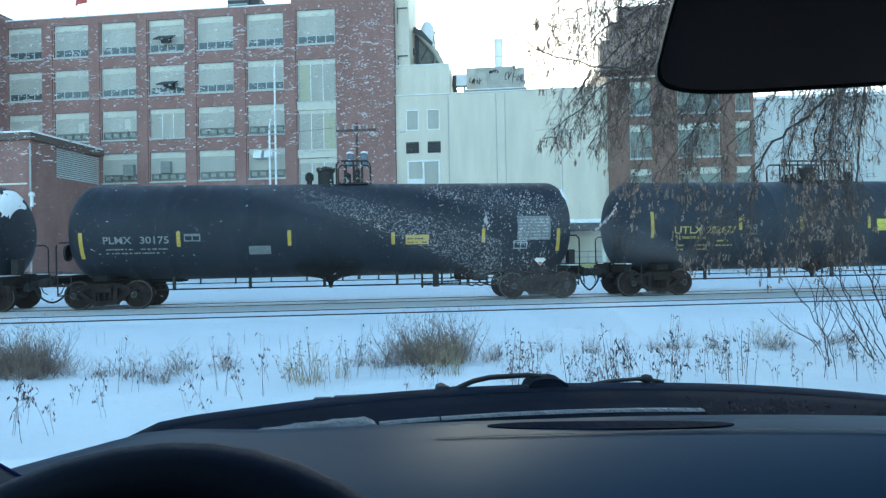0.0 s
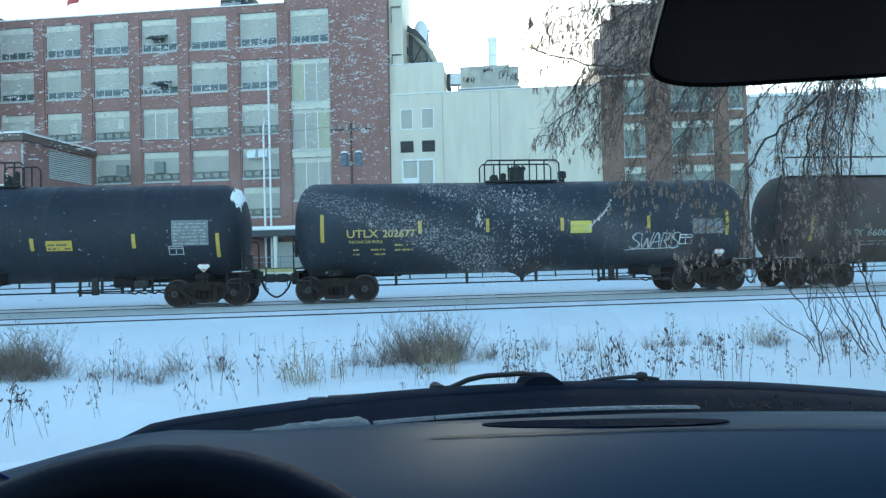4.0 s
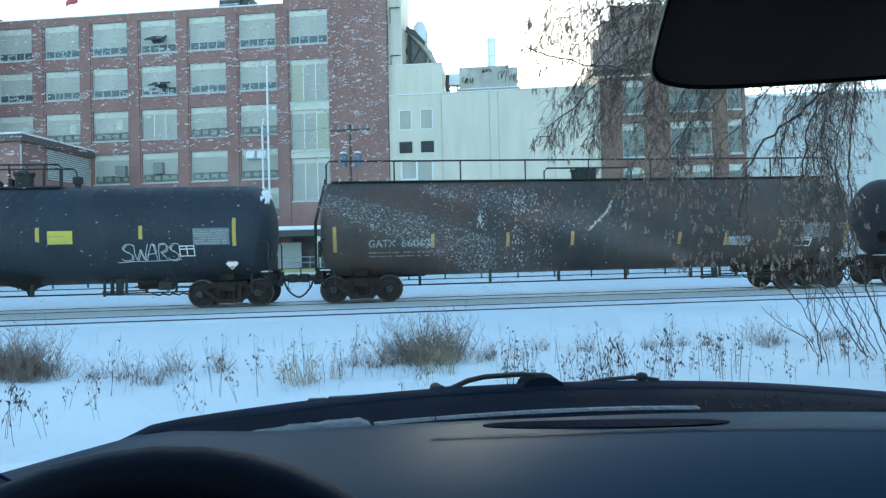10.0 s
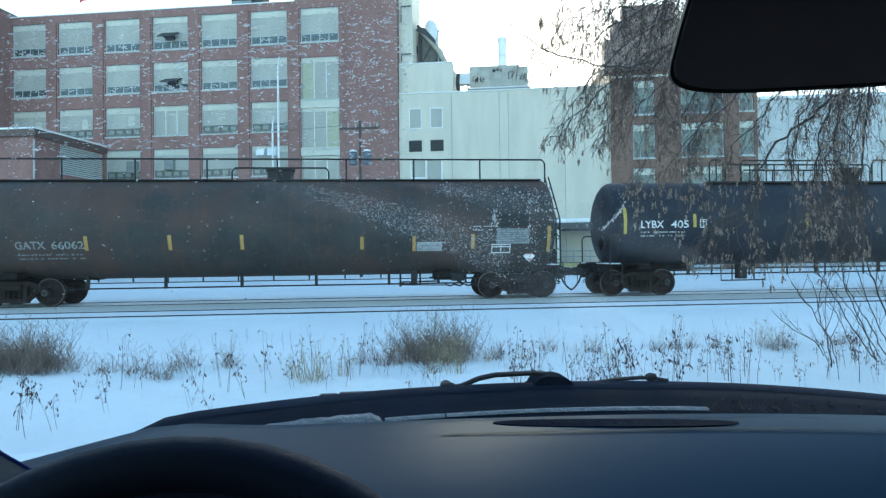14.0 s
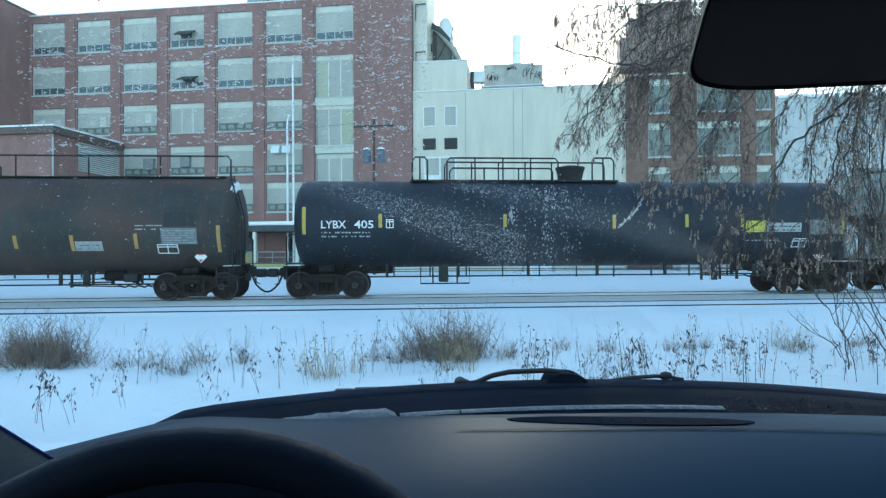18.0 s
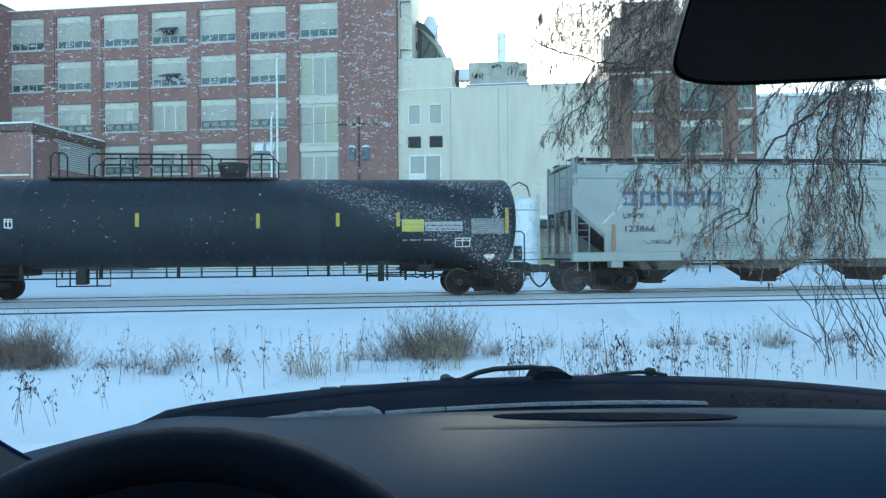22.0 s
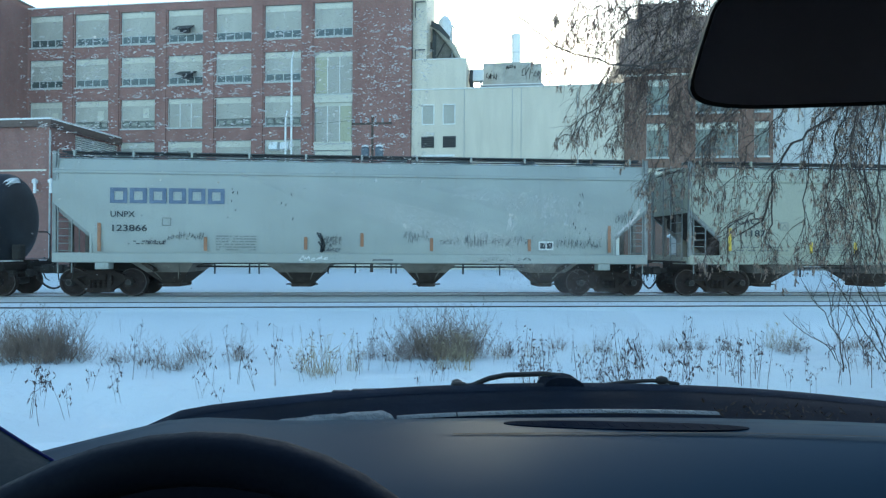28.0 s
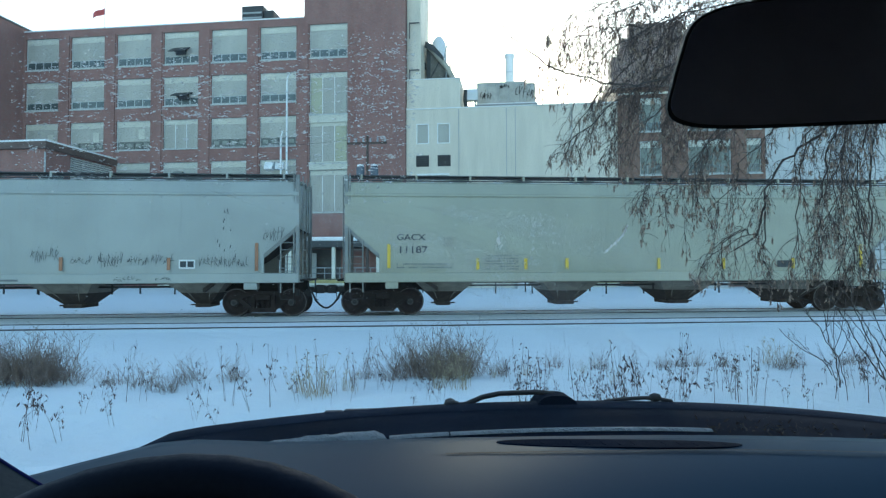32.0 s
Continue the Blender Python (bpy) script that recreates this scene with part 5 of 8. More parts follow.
    part("brake_cylinder", M().lathe([(-0.4, 0.1), (-0.36, 0.17), (0.2, 0.17), (0.25, 0.08), (0.5, 0.03)], "x", (truck_x - 2.4, -0.7, bottom - 0.02), 14), UNDER, car)
    part("brake_rigging", M().tube([(truck_x - 2.9, -0.75, bottom - 0.1), (truck_x - 1.0, -0.75, bottom - 0.16)], 0.03, 6).tube([(truck_x - 2.6, -0.7, bottom - 0.22), (truck_x - 3.9, -0.7, bottom - 0.24)], 0.025, 6).box(truck_x - 2.2, truck_x - 1.75, -0.85, -0.55, bottom - 0.22, bottom + 0.05, 0.03), GREASE, car)
    for s in (-1, 1):
        truck(car, s * truck_x)
    couplings(car, L2)
    for x, z0, z1 in stripes:
        me = wrap(patch(x - 0.055, x + 0.055, z0, z1, stripe_mat or YELLOW, "reflector"), R, zc, 0.008)
        part("reflector", me, None, car)
    return car


def tank_text(car, text, size, mat, x, z, R, zc, width=None, spacing=1.0):
    me, wide = letters(text, size, mat, spacing)
    k = (width / wide) if width else 1.0
    for v in me.vertices:
        v.co.x = v.co.x * k + x
        v.co.z += z
    part("lettering", wrap(me, R, zc, 0.01), None, car)


def tank_panel(car, x0, x1, z0, z1, mat, R, zc, name, label="", text_rows=0, ink=None, seed=1):
    ob = part(name, wrap(patch(x0, x1, z0, z1, mat, name), R, zc, 0.009), None, car, label)
    if text_rows:
        me = stripe_bars(x0 + 0.05, x1 - 0.04, z0 + 0.04, z1 - 0.03, text_rows, ink or DARK_INK, "text_bar", seed)
        part("text_bar", wrap(me, R, zc, 0.014), None, ob)
    return ob


def tank_outline(car, x0, x1, z0, z1, R, zc, mat=WHITE_PAINT):
    w = 0.03
    xm = (x0 + x1) / 2
    lines = [[(x0, z0), (x1, z0)], [(x0, z1), (x1, z1)], [(x0, z0), (x0, z1)], [(x1, z0), (x1, z1)], [(xm, z0), (xm, z1)], [(x0, (z0 + z1) / 2 + 0.06), (x1, (z0 + z1) / 2 + 0.06)]]
    part("stencil_frame", wrap(strokes(lines, w, mat, "stencil_frame"), R, zc, 0.011), None, car)


def placard(car, x, z, R, zc):
    y = -math.sqrt(max(0.01, R * R - (z - zc) ** 2)) - 0.06
    p = part("placard", M().prism([(x - 0.19, z), (x, z - 0.19), (x + 0.19, z), (x, z + 0.19)], "y", y, y + 0.02), WHITE_FRAME, car, "white and red diamond hazard placard")
    part("placard_mark", M().prism([(x - 0.1, z + 0.05), (x - 0.02, z + 0.13), (x + 0.02, z + 0.13), (x + 0.1, z + 0.05)], "y", y - 0.006, y - 0.002), RED_INK, p)
    part("placard_mark", M().prism([(x - 0.08, z - 0.08), (x, z - 0.16), (x + 0.08, z - 0.08)], "y", y - 0.006, y - 0.002), RED_INK, p)
    part("holder", M().box(x - 0.2, x + 0.2, y + 0.021, y + 0.06, z - 0.03, z + 0.03), GREASE, p)


def end_snow(car, half, R, zc, dome, seed, size=1.0):
    """A clump of wind-blown snow on the bulged head."""
    rnd = random.Random(seed)
    m = M()
    rows, cols = 9, 12
    vs = []
    for i in range(rows):
        for j in range(cols):
            u, w = i / (rows - 1), j / (cols - 1)
            a = radians(62 - 30 * u * size)
            th = radians(100 + 62 * (w - 0.35) * size + 5 * math.sin(i * 1.7))
            r = R * math.sin(a) ** 0.72
            edge = min(u, 1 - u, w, 1 - w)
            lift = 0.012 + 0.05 * min(1.0, edge * 4) * rnd.uniform(0.6, 1.2)
            vs.append((half - dome + dome * math.cos(a) + lift, r * math.cos(th), zc + r * math.sin(th) + lift * 0.5))
    m.v = vs
    m.f = [(i * cols + j, i * cols + j + 1, (i + 1) * cols + j + 1, (i + 1) * cols + j) for i in range(rows - 1) for j in range(cols - 1)
           if not (min(i, rows - 2 - i, j, cols - 2 - j) == 0 and rnd.random() < 0.25)]
    part("snow_patch", m, SNOW_CAP, car, "patch of white snow stuck to the tank end")


# dark scrawls on the chiller casing
for xa, xb, za, zb, seed in ((0.9, 2.9, 2.2, 3.8, 301), (-2.7, -1.4, 2.0, 3.2, 302), (-0.6, 0.4, 3.2, 3.8, 303)):
    me = strokes(scrawl(xa, xb, za, zb, seed, 5), 0.07, GREASE, "spray_tag")
    for v in me.vertices:
        v.co.y = -1.335
    part("spray_tag", me, None, cool, "dark spray-painted scrawl")

# -- the first car, of which the rear end shows --
R, ZC = 1.53, 2.38
car = tank_car(-19.205, 17.67, 8.0, R, ZC, 0.75, 6.8, BLUE_TANK, "dark blue-black tank car with snow on its end", [(-7.3, 1.55, 2.3), (-4.5, 1.9, 2.35), (-1.2, 1.9, 2.35), (2.0, 1.85, 2.2), (7.3, 1.55, 2.3)])
manway(car, -0.2, ZC + R, 0.28, 0.62)
railing(car, 0.2, 1.3, ZC + R - 0.1, 4.6, 3)
tank_panel(car, 6.0, 7.0, 1.95, 2.65, GREY_NOTICE, R, ZC, "notice", "", 6, WHITE_PAINT, 4)
placard(car, 7.0, 1.35, R, ZC)
end_snow(car, 8.0, R, ZC, 0.75, 3, 1.25)

# -- black car with white reporting marks --
car = tank_car(-1.535, 17.67, 8.0, R, ZC, 0.75, 6.81, BLUE_TANK, "dark blue-black tank car with worn white lettering", [(-7.3, 1.55, 2.33), (-4.48, 1.88, 2.34), (-1.18, 1.86, 2.33), (2.01, 1.85, 2.22), (4.88, 1.87, 2.3), (7.32, 1.55, 2.28)])
tank_text(car, "PLMX", 0.3, FADED_WHITE, -6.68, 1.99, R, ZC, 0.82)
tank_text(car, "30175", 0.3, FADED_WHITE, -5.62, 1.99, R, ZC, 0.84)
part("text_bar", wrap(stripe_bars(-6.6, -4.8, 1.68, 1.92, 2, FADED_WHITE, "text_bar", 11), R, ZC, 0.01), None, car)
tank_panel(car, -2.42, -1.76, 1.61, 1.87, GREY_NOTICE, R, ZC, "notice", "faded grey notice panel")
tank_panel(car, 2.4, 3.13, 1.84, 2.14, YELLOW, R, ZC, "notice", "dirty yellow notice panel", 2, DARK_INK, 5)
tank_panel(car, 5.98, 7.06, 1.92, 2.69, GREY_NOTICE, R, ZC, "notice", "grey stencilled panel", 7, DULL_WHITE, 6)
tank_outline(car, -4.3, -3.85, 2.05, 2.25, R, ZC, FADED_WHITE)
tank_outline(car, 5.88, 6.29, 1.66, 1.9, R, ZC, DULL_WHITE)
placard(car, 6.8, 1.28, R, ZC)
top = ZC + R
manway(car, -0.16, top, 0.26, 0.6)
part("valve", M().lathe([(top - 0.1, 0.09), (top + 0.12, 0.09), (top + 0.14, 0.14), (top + 0.32, 0.14), (top + 0.4, 0.06)], "z", (-0.7, 0, 0), 12), GREASE, car)
railing(car, 0.22, 1.32, top - 0.08, 4.62, 3)
railing(car, 0.22, 1.32, top - 0.08, 4.62, 3, 0.5)
part("valve_cluster", M().lathe([(top - 0.1, 0.12), (top + 0.35, 0.12), (top + 0.4, 0.05)], "z", (0.55, 0.1, 0), 10).lathe([(top - 0.1, 0.09), (top + 0.45, 0.09), (top + 0.5, 0.04)], "z", (0.9, -0.1, 0), 10).box(0.3, 1.25, -0.55, 0.55, top - 0.05, top, 0.01), GREASE, car)
part("bottom_outlet", M().lathe([(-0.38, 0.05), (-0.2, 0.09), (-0.06, 0.35), (0.06, 1.0), (0.35, 1.5)], "z", (-0.05, 0, ZC - R), 18), UNDER, car)
end_snow(car, 8.0, R, ZC, 0.75, 5, 1.0)

# -- black car with yellow reporting marks and a tag --
R, ZC = 1.54, 2.35
car = tank_car(15.615, 16.63, 7.64, R, ZC, 0.7, 6.3, BLACK_TANK, "black tank car with yellow lettering and a spray-painted tag", [(-6.68, 1.92, 2.78), (-3.65, 2.14, 2.55), (-1.49, 2.15, 2.57), (0.95, 2.14, 2.56), (3.86, 2.16, 2.57), (6.58, 1.9, 2.75)])
tank_text(car, "UTLX", 0.34, YELLOW_PAINT, -5.95, 2.05, R, ZC, 0.98)
tank_text(car, "202677", 0.32, YELLOW_PAINT, -4.83, 2.05, R, ZC, 1.02)
tank_text(car, "THE TANK CAR PEOPLE", 0.13, YELLOW_PAINT, -5.88, 1.87, R, ZC, 1.05)
part("text_bar", wrap(stripe_bars(-5.75, -5.55, 1.5, 1.78, 2, YELLOW_PAINT, "text_bar", 21), R, ZC, 0.01), None, car)
part("text_bar", wrap(stripe_bars(-5.2, -4.75, 1.5, 1.78, 2, YELLOW_PAINT, "text_bar", 23), R, ZC, 0.01), None, car)
part("text_bar", wrap(stripe_bars(-4.45, -3.85, 1.62, 1.92, 2, YELLOW_PAINT, "text_bar", 22), R, ZC, 0.01), None, car)
tank_outline(car, -3.31, -3.08, 2.0, 2.3, R, ZC, GREY_NOTICE)
tank_panel(car, 1.23, 1.93, 2.06, 2.45, SIGN_YELLOW, R, ZC, "notice", "bright yellow notice panel", 2, BARRIER, 7)
tank_panel(car, 5.37, 6.44, 1.95, 2.46, GREY_NOTICE, R, ZC, "notice", "grey stencilled panel", 6, DULL_WHITE, 8)
S_SHAPE = [(1, 0.9), (0.75, 1), (0.35, 0.97), (0.1, 0.8), (0.22, 0.62), (0.6, 0.5), (0.92, 0.34), (0.9, 0.12), (0.6, 0.0), (0.2, 0.02), (0.0, 0.14)]
W_SHAPE = [(0, 0.95), (0.08, 0.4), (0.22, 0.05), (0.36, 0.3), (0.5, 0.66), (0.64, 0.3), (0.78, 0.04), (0.9, 0.45), (1.05, 1)]
A_SHAPE = [(0, 0), (0.2, 0.55), (0.42, 0.96), (0.6, 0.98), (0.8, 0.5), (1, 0.02)]
R_SHAPE = [(0.1, 0), (0.06, 0.5), (0.1, 0.98), (0.6, 1.02), (0.92, 0.84), (0.8, 0.6), (0.3, 0.48), (0.65, 0.25), (1.05, -0.02)]
tag = []
for shape, x, w in ((S_SHAPE, 3.24, 0.34), (W_SHAPE, 3.6, 0.38), (A_SHAPE, 3.98, 0.3), (R_SHAPE, 4.3, 0.28), (S_SHAPE, 4.6, 0.32)):
    tag += [[(x + w * a + 0.05 * b, 1.52 + 0.5 * b) for a, b in shape], [(x + w * a + 0.05 * b + 0.035, 1.49 + 0.5 * b) for a, b in shape[2:-1]]]
tag += [[(4.02, 1.7), (4.26, 1.73)], [(3.12, 1.47), (3.6, 1.5), (4.3, 1.5), (4.98, 1.53)]]
part("spray_tag", wrap(strokes(tag, 0.022, SPRAY, "spray_tag"), R, ZC, 0.011), None, car, "silver spray-painted scrawl")
tank_outline(car, 4.96, 5.38, 1.63, 1.93, R, ZC)
placard(car, 6.45, 1.36, R, ZC)
top = ZC + R
railing(car, -1.36, 1.2, top - 0.06, 4.58, 4)
railing(car, -1.36, 1.2, top - 0.06, 4.58, 4, 0.5)
manway(car, -0.15, top, 0.26, 0.58)
part("valve_cluster", M().lathe([(top - 0.1, 0.16), (top + 0.18, 0.16), (top + 0.26, 0.1)], "z", (-0.95, 0, 0), 10).lathe([(top - 0.1, 0.1), (top + 0.3, 0.1), (top + 0.34, 0.04)], "z", (-0.6, 0.1, 0), 10).box(-1.3, 1.15, -0.55, 0.55, top - 0.04, top + 0.02, 0.01), GREASE, car)
part("valve", M().lathe([(top - 0.1, 0.09), (top + 0.12, 0.09), (top + 0.14, 0.15), (top + 0.34, 0.15), (top + 0.38, 0.06)], "z", (1.45, 0, 0), 12), GREASE, car)
part("bottom_outlet", M().lathe([(-0.36, 0.04), (-0.18, 0.09), (-0.06, 0.3), (0.05, 0.7), (0.3, 1.3)], "z", (-0.05, 0, ZC - R), 18), UNDER, car)
end_snow(car, 7.64, R, ZC, 0.7, 8, 0.8)

# -- long rusty grey car with a full-length walkway rail --
R, ZC = 1.58, 2.39
car = tank_car(33.77, 19.68, 9.06, R, ZC, 0.38, 7.76, RUST_TANK, "long rusty dark grey tank car with a handrail along its top", [(-8.55, 1.63, 2.42), (-5.5, 1.7, 2.13), (-3.08, 1.69, 2.14), (-0.95, 1.68, 2.13), (2.7, 1.64, 2.04), (4.33, 1.57, 2.05), (6.2, 1.63, 2.09), (8.66, 1.51, 2.33)], OLD_YELLOW)
tank_text(car, "GATX", 0.32, WORN_STENCIL, -7.52, 1.76, R, ZC, 0.85)
tank_text(car, "66062", 0.32, WORN_STENCIL, -6.5, 1.76, R, ZC, 0.93)
part("text_bar", wrap(stripe_bars(-7.5, -5.6, 1.45, 1.68, 2, FADED_WHITE, "text_bar", 31), R, ZC, 0.01), None, car)
tank_panel(car, 4.41, 5.21, 1.57, 1.86, DULL_WHITE, R, ZC, "notice", "pale notice panel", 2, GREY_NOTICE, 9)
tank_panel(car, 6.95, 8.02, 1.76, 2.26, GREY_NOTICE, R, ZC, "notice", "grey stencilled panel", 6, DULL_WHITE, 10)
part("text_bar", wrap(stripe_bars(6.2, 7.0, 2.2, 2.42, 2, DULL_WHITE, "text_bar", 32), R, ZC, 0.01), None, car)
tank_panel(car, 7.05, 7.95, 2.32, 2.72, RUBBER, R, ZC, "painted_patch", "patch of fresh black paint")
tank_outline(car, 6.82, 7.41, 1.49, 1.75, R, ZC)
placard(car, 8.06, 1.37, R, ZC)
top = ZC + R
railing(car, -8.83, 8.8, top - 0.15, 4.6, 7, -0.55)
manway(car, 0.0, top, 0.43, 0.42)
railing(car, -1.5, 1.6, top - 0.05, 4.35, 1, -0.3)
part("walkway", M().box(-8.65, 8.65, -0.6, -0.3, top - 0.06, top - 0.02, 0.01).box(-8.65, 8.65, 0.3, 0.6, top - 0.06, top - 0.02, 0.01), GREASE, car)
for s in (-1, 1):
    x = s * 9.2
    part("end_ladder", M().tube([(x, -0.9, 1.05), (x, -0.9, 2.6), (x - s * 0.35, -0.8, 4.0)], 0.025, 6).tube([(x, -0.45, 1.05), (x, -0.45, 2.6), (x - s * 0.35, -0.4, 4.0)], 0.025, 6), GREASE, car)
    for k in range(8):
        part("rung", M().tube([(x - s * 0.35 * max(0, k - 4) / 4, -0.9, 1.25 + k * 0.34), (x - s * 0.35 * max(0, k - 4) / 4, -0.45, 1.25 + k * 0.34)], 0.018, 5), GREASE, car)
end_snow(car, 9.06, R, ZC, 0.38, 12, 0.7)

# -- long black car with crisp white reporting marks --
R, ZC = 1.44, 2.42
car = tank_car(53.865, 20.51, 9.3, R, ZC, 0.42, 8.2, BLUE_TANK, "long dark blue-black tank car with crisp white lettering", [(-8.86, 2.05, 2.91), (-6.49, 2.25, 2.69), (-2.53, 2.26, 2.67), (1.04, 2.2, 2.65), (3.47, 2.24, 2.66), (5.35, 2.23, 2.68), (8.83, 1.99, 2.82)])
tank_text(car, "LYBX", 0.34, WHITE_PAINT, -8.35, 2.24, R, ZC, 0.78)
tank_text(car, "405", 0.34, WHITE_PAINT, -7.3, 2.24, R, ZC, 0.6)
part("text_bar", wrap(stripe_bars(-8.33, -6.75, 1.96, 2.2, 2, DULL_WHITE, "text_bar", 41), R, ZC, 0.01), None, car)
tank_outline(car, -6.3, -6.09, 2.25, 2.5, R, ZC)
tank_panel(car, 5.47, 6.16, 2.07, 2.45, SIGN_YELLOW, R, ZC, "notice", "bright yellow notice panel", 2, BARRIER, 13)
tank_panel(car, 6.2, 7.39, 2.08, 2.38, DULL_WHITE, R, ZC, "notice", "white notice panel", 2, DARK_INK, 14)
tank_panel(car, 7.68, 8.75, 1.99, 2.48, GREY_NOTICE, R, ZC, "notice", "grey stencilled panel", 6, DULL_WHITE, 15)
part("text_bar", wrap(stripe_bars(5.5, 6.6, 1.78, 1.9, 1, DULL_WHITE, "text_bar", 42), R, ZC, 0.01), None, car)
tank_outline(car, 7.18, 7.65, 1.58, 1.85, R, ZC)
placard(car, 8.33, 1.28, R, ZC)
part("text_bar", wrap(stripe_bars(8.1, 8.8, 1.02, 1.08, 1, DULL_WHITE, "text_bar", 43), R, ZC, 0.01), None, car)
top = ZC + R
railing(car, -5.45, -4.95, top - 0.05, 4.62, 1)
railing(car, -4.3, -0.55, top - 0.05, 4.6, 3)
railing(car, -4.2, -0.7, top - 0.05, 4.28, 2, -0.35)
railing(car, -4.3, 1.37, top - 0.05, 4.6, 5, 0.5)
railing(car, 0.62, 1.37, top - 0.05, 4.62, 1)
part("walkway", M().box(-5.5, 1.5, -0.6, 0.6, top - 0.05, top + 0.01, 0.01), GREASE, car)
part("manway_box", M().lathe([(top - 0.1, 0.38), (top + 0.1, 0.4), (top + 0.42, 0.48), (top + 0.44, 0.5), (top + 0.5, 0.5), (top + 0.56, 0.2)], "z", (0.0, 0, 0), 20), GREASE, car, "black round manway housing")
part("brake_rack", M().tube([(-5.2, -0.7, 0.98), (-5.2, -0.7, 0.45), (-3.6, -0.7, 0.45), (-3.6, -0.7, 0.98)], 0.025, 6).tube([(-4.8, -0.7, 0.98), (-4.8, -0.7, 0.45)], 0.025, 6).box(-4.6, -4.3, -0.8, -0.5, 0.5, 1.0, 0.02).tube([(-4.0, -0.7, 0.98), (-4.0, -0.7, 0.45)], 0.025, 6), GREASE, car)
end_snow(car, 9.3, R, ZC, 0.42, 15, 0.5)

# -- covered hopper cars --


def hopper_car(x0, paint, label, stripes, stripe_mat, bays, seed):
    half, L2 = 9.2, 9.91
    car = thing("covered_hopper_car", label, "hopper car", pose(x0, TRACK_Y, 0), group="train cars")
    MOVING_CARS.append((car, x0))
    # side: bulged plate from the sill to the top chord, cut away over the trucks
    for s in (-1, 1):
        m = M()
        levels = [(1.36, 1.46), (1.6, 1.49), (1.92, 1.51), (2.2, 1.52), (2.87, 1.535), (3.4, 1.53), (3.75, 1.5)]
        vs, fs = [], []
        for z, y in levels:
            e = half if z >= 2.86 else 8.1 if z < 1.93 else 8.1 + (half - 8.1) * (z - 1.92) / (2.86 - 1.92)
            xs = [-e] + [-7.0 + k * 1.0 for k in range(15)] + [e]
            vs += [(x, s * y, z) for x in xs]
        n = 17
        for j in range(len(levels) - 1):
            for i in range(n - 1):
                fs.append((j * n + i, j * n + i + 1, (j + 1) * n + i + 1, (j + 1) * n + i))
        o = len(vs)
        vs += [(v[0], v[1] - s * 0.05, v[2]) for v in vs]
        fs += [tuple(i + o for i in f[::-1]) for f in fs]
        rim_ = [(len(levels) - 1) * n + i for i in range(n)]
        for a, b in zip(rim_, rim_[1:]):
            fs.append((a, b, b + o, a + o))
        m.add(vs, fs)
        part("side_wall", m, paint, car, smooth=40)
        part("side_sill", M().box(-half, half, s * 1.5 - 0.06, s * 1.5 + 0.06, 1.06, 1.36, 0.025), paint, car)
        part("top_chord", M().box(-half, half, s * 1.5 - 0.05, s * 1.5 + 0.05, 3.75, 3.85, 0.025), paint, car)
        part("eave", M().prism([(s * 1.45, 3.85), (s * 1.53, 3.85), (s * 1.42, 4.19), (s * 1.3, 4.23)], "x", -half, half), paint, car)
    # roof
    rp = [(-1.42, 4.17), (-1.0, 4.27), (-0.5, 4.33), (0, 4.35), (0.5, 4.33), (1.0, 4.27), (1.42, 4.17), (1.0, 4.21), (0, 4.29), (-1.0, 4.21)]
    part("roof", M().prism(rp, "x", -half, half), paint, car)
    for s in (-1, 1):
        part("running_board", M().box(-half + 0.1, half - 0.1, s * 0.92 - 0.3, s * 0.92 + 0.3, 4.43, 4.47, 0.01), DARK_METAL, car, "dark steel grating walkway")
        for k in range(11):
            x = -half + 0.5 + k * (2 * half - 1.0) / 10
            part("bracket", M().beam((x, s * 1.25, 4.19), (x, s * 1.25, 4.48), 0.08, 0.06).box(x - 0.035, x + 0.035, s * 0.92 - 0.34, s * 0.92 + 0.34, 4.39, 4.429, 0.01), paint, car)
    # rails under the walkway edge and old snow lying along the roof
    part("roof_rail", M().tube([(-half + 0.05, -1.36, 4.27), (half - 0.05, -1.36, 4.27)], 0.022, 6).tube([(-half + 0.05, -1.24, 4.35), (half - 0.05, -1.24, 4.35)], 0.02, 6), DARK_METAL, car)
    rs, snow_rnd = M(), random.Random(seed + 40)
    x = -half + 0.3
    while x < half - 1.0:
        w = snow_rnd.uniform(0.15, 0.9)
        z = snow_rnd.uniform(0.03, 0.07)
        rs.prism([(x, 4.2), (x + w, 4.2), (x + w * 0.85, 4.22 + z), (x + w * 0.5, 4.23 + z), (x + w * 0.12, 4.215 + z * 0.7)], "y", -1.2, -1.02)
        x += w + snow_rnd.uniform(0.05, 0.8)
    part("roof_snow", rs, SNOW_CAP, car, "scraps of old snow along the roof", smooth=0)
    for k in range(8):
        x = -7.7 + k * 2.2
        hatch = M().lathe([(4.31, 0.32), (4.44, 0.32), (4.46, 0.36), (4.51, 0.36), (4.55, 0.1)], "z", (x, 0, 0), 16)
        part("hatch", hatch, paint, car)
    for s in (-1, 1):
        xe = s * half
        # upper end wall and slope sheet
        part("end_wall", M().box(min(xe, xe - s * 0.08), max(xe, xe - s * 0.08), -1.44, 1.44, 2.75, 4.17, 0.02), paint, car)
        # the recess shade is put into the slope sheet's dark colour
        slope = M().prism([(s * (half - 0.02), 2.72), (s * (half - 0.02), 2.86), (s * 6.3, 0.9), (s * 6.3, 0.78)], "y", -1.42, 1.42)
        part("slope_sheet", slope, GRIME_SHADE_BROWN, car, "slope sheet coloured dark for its shade")
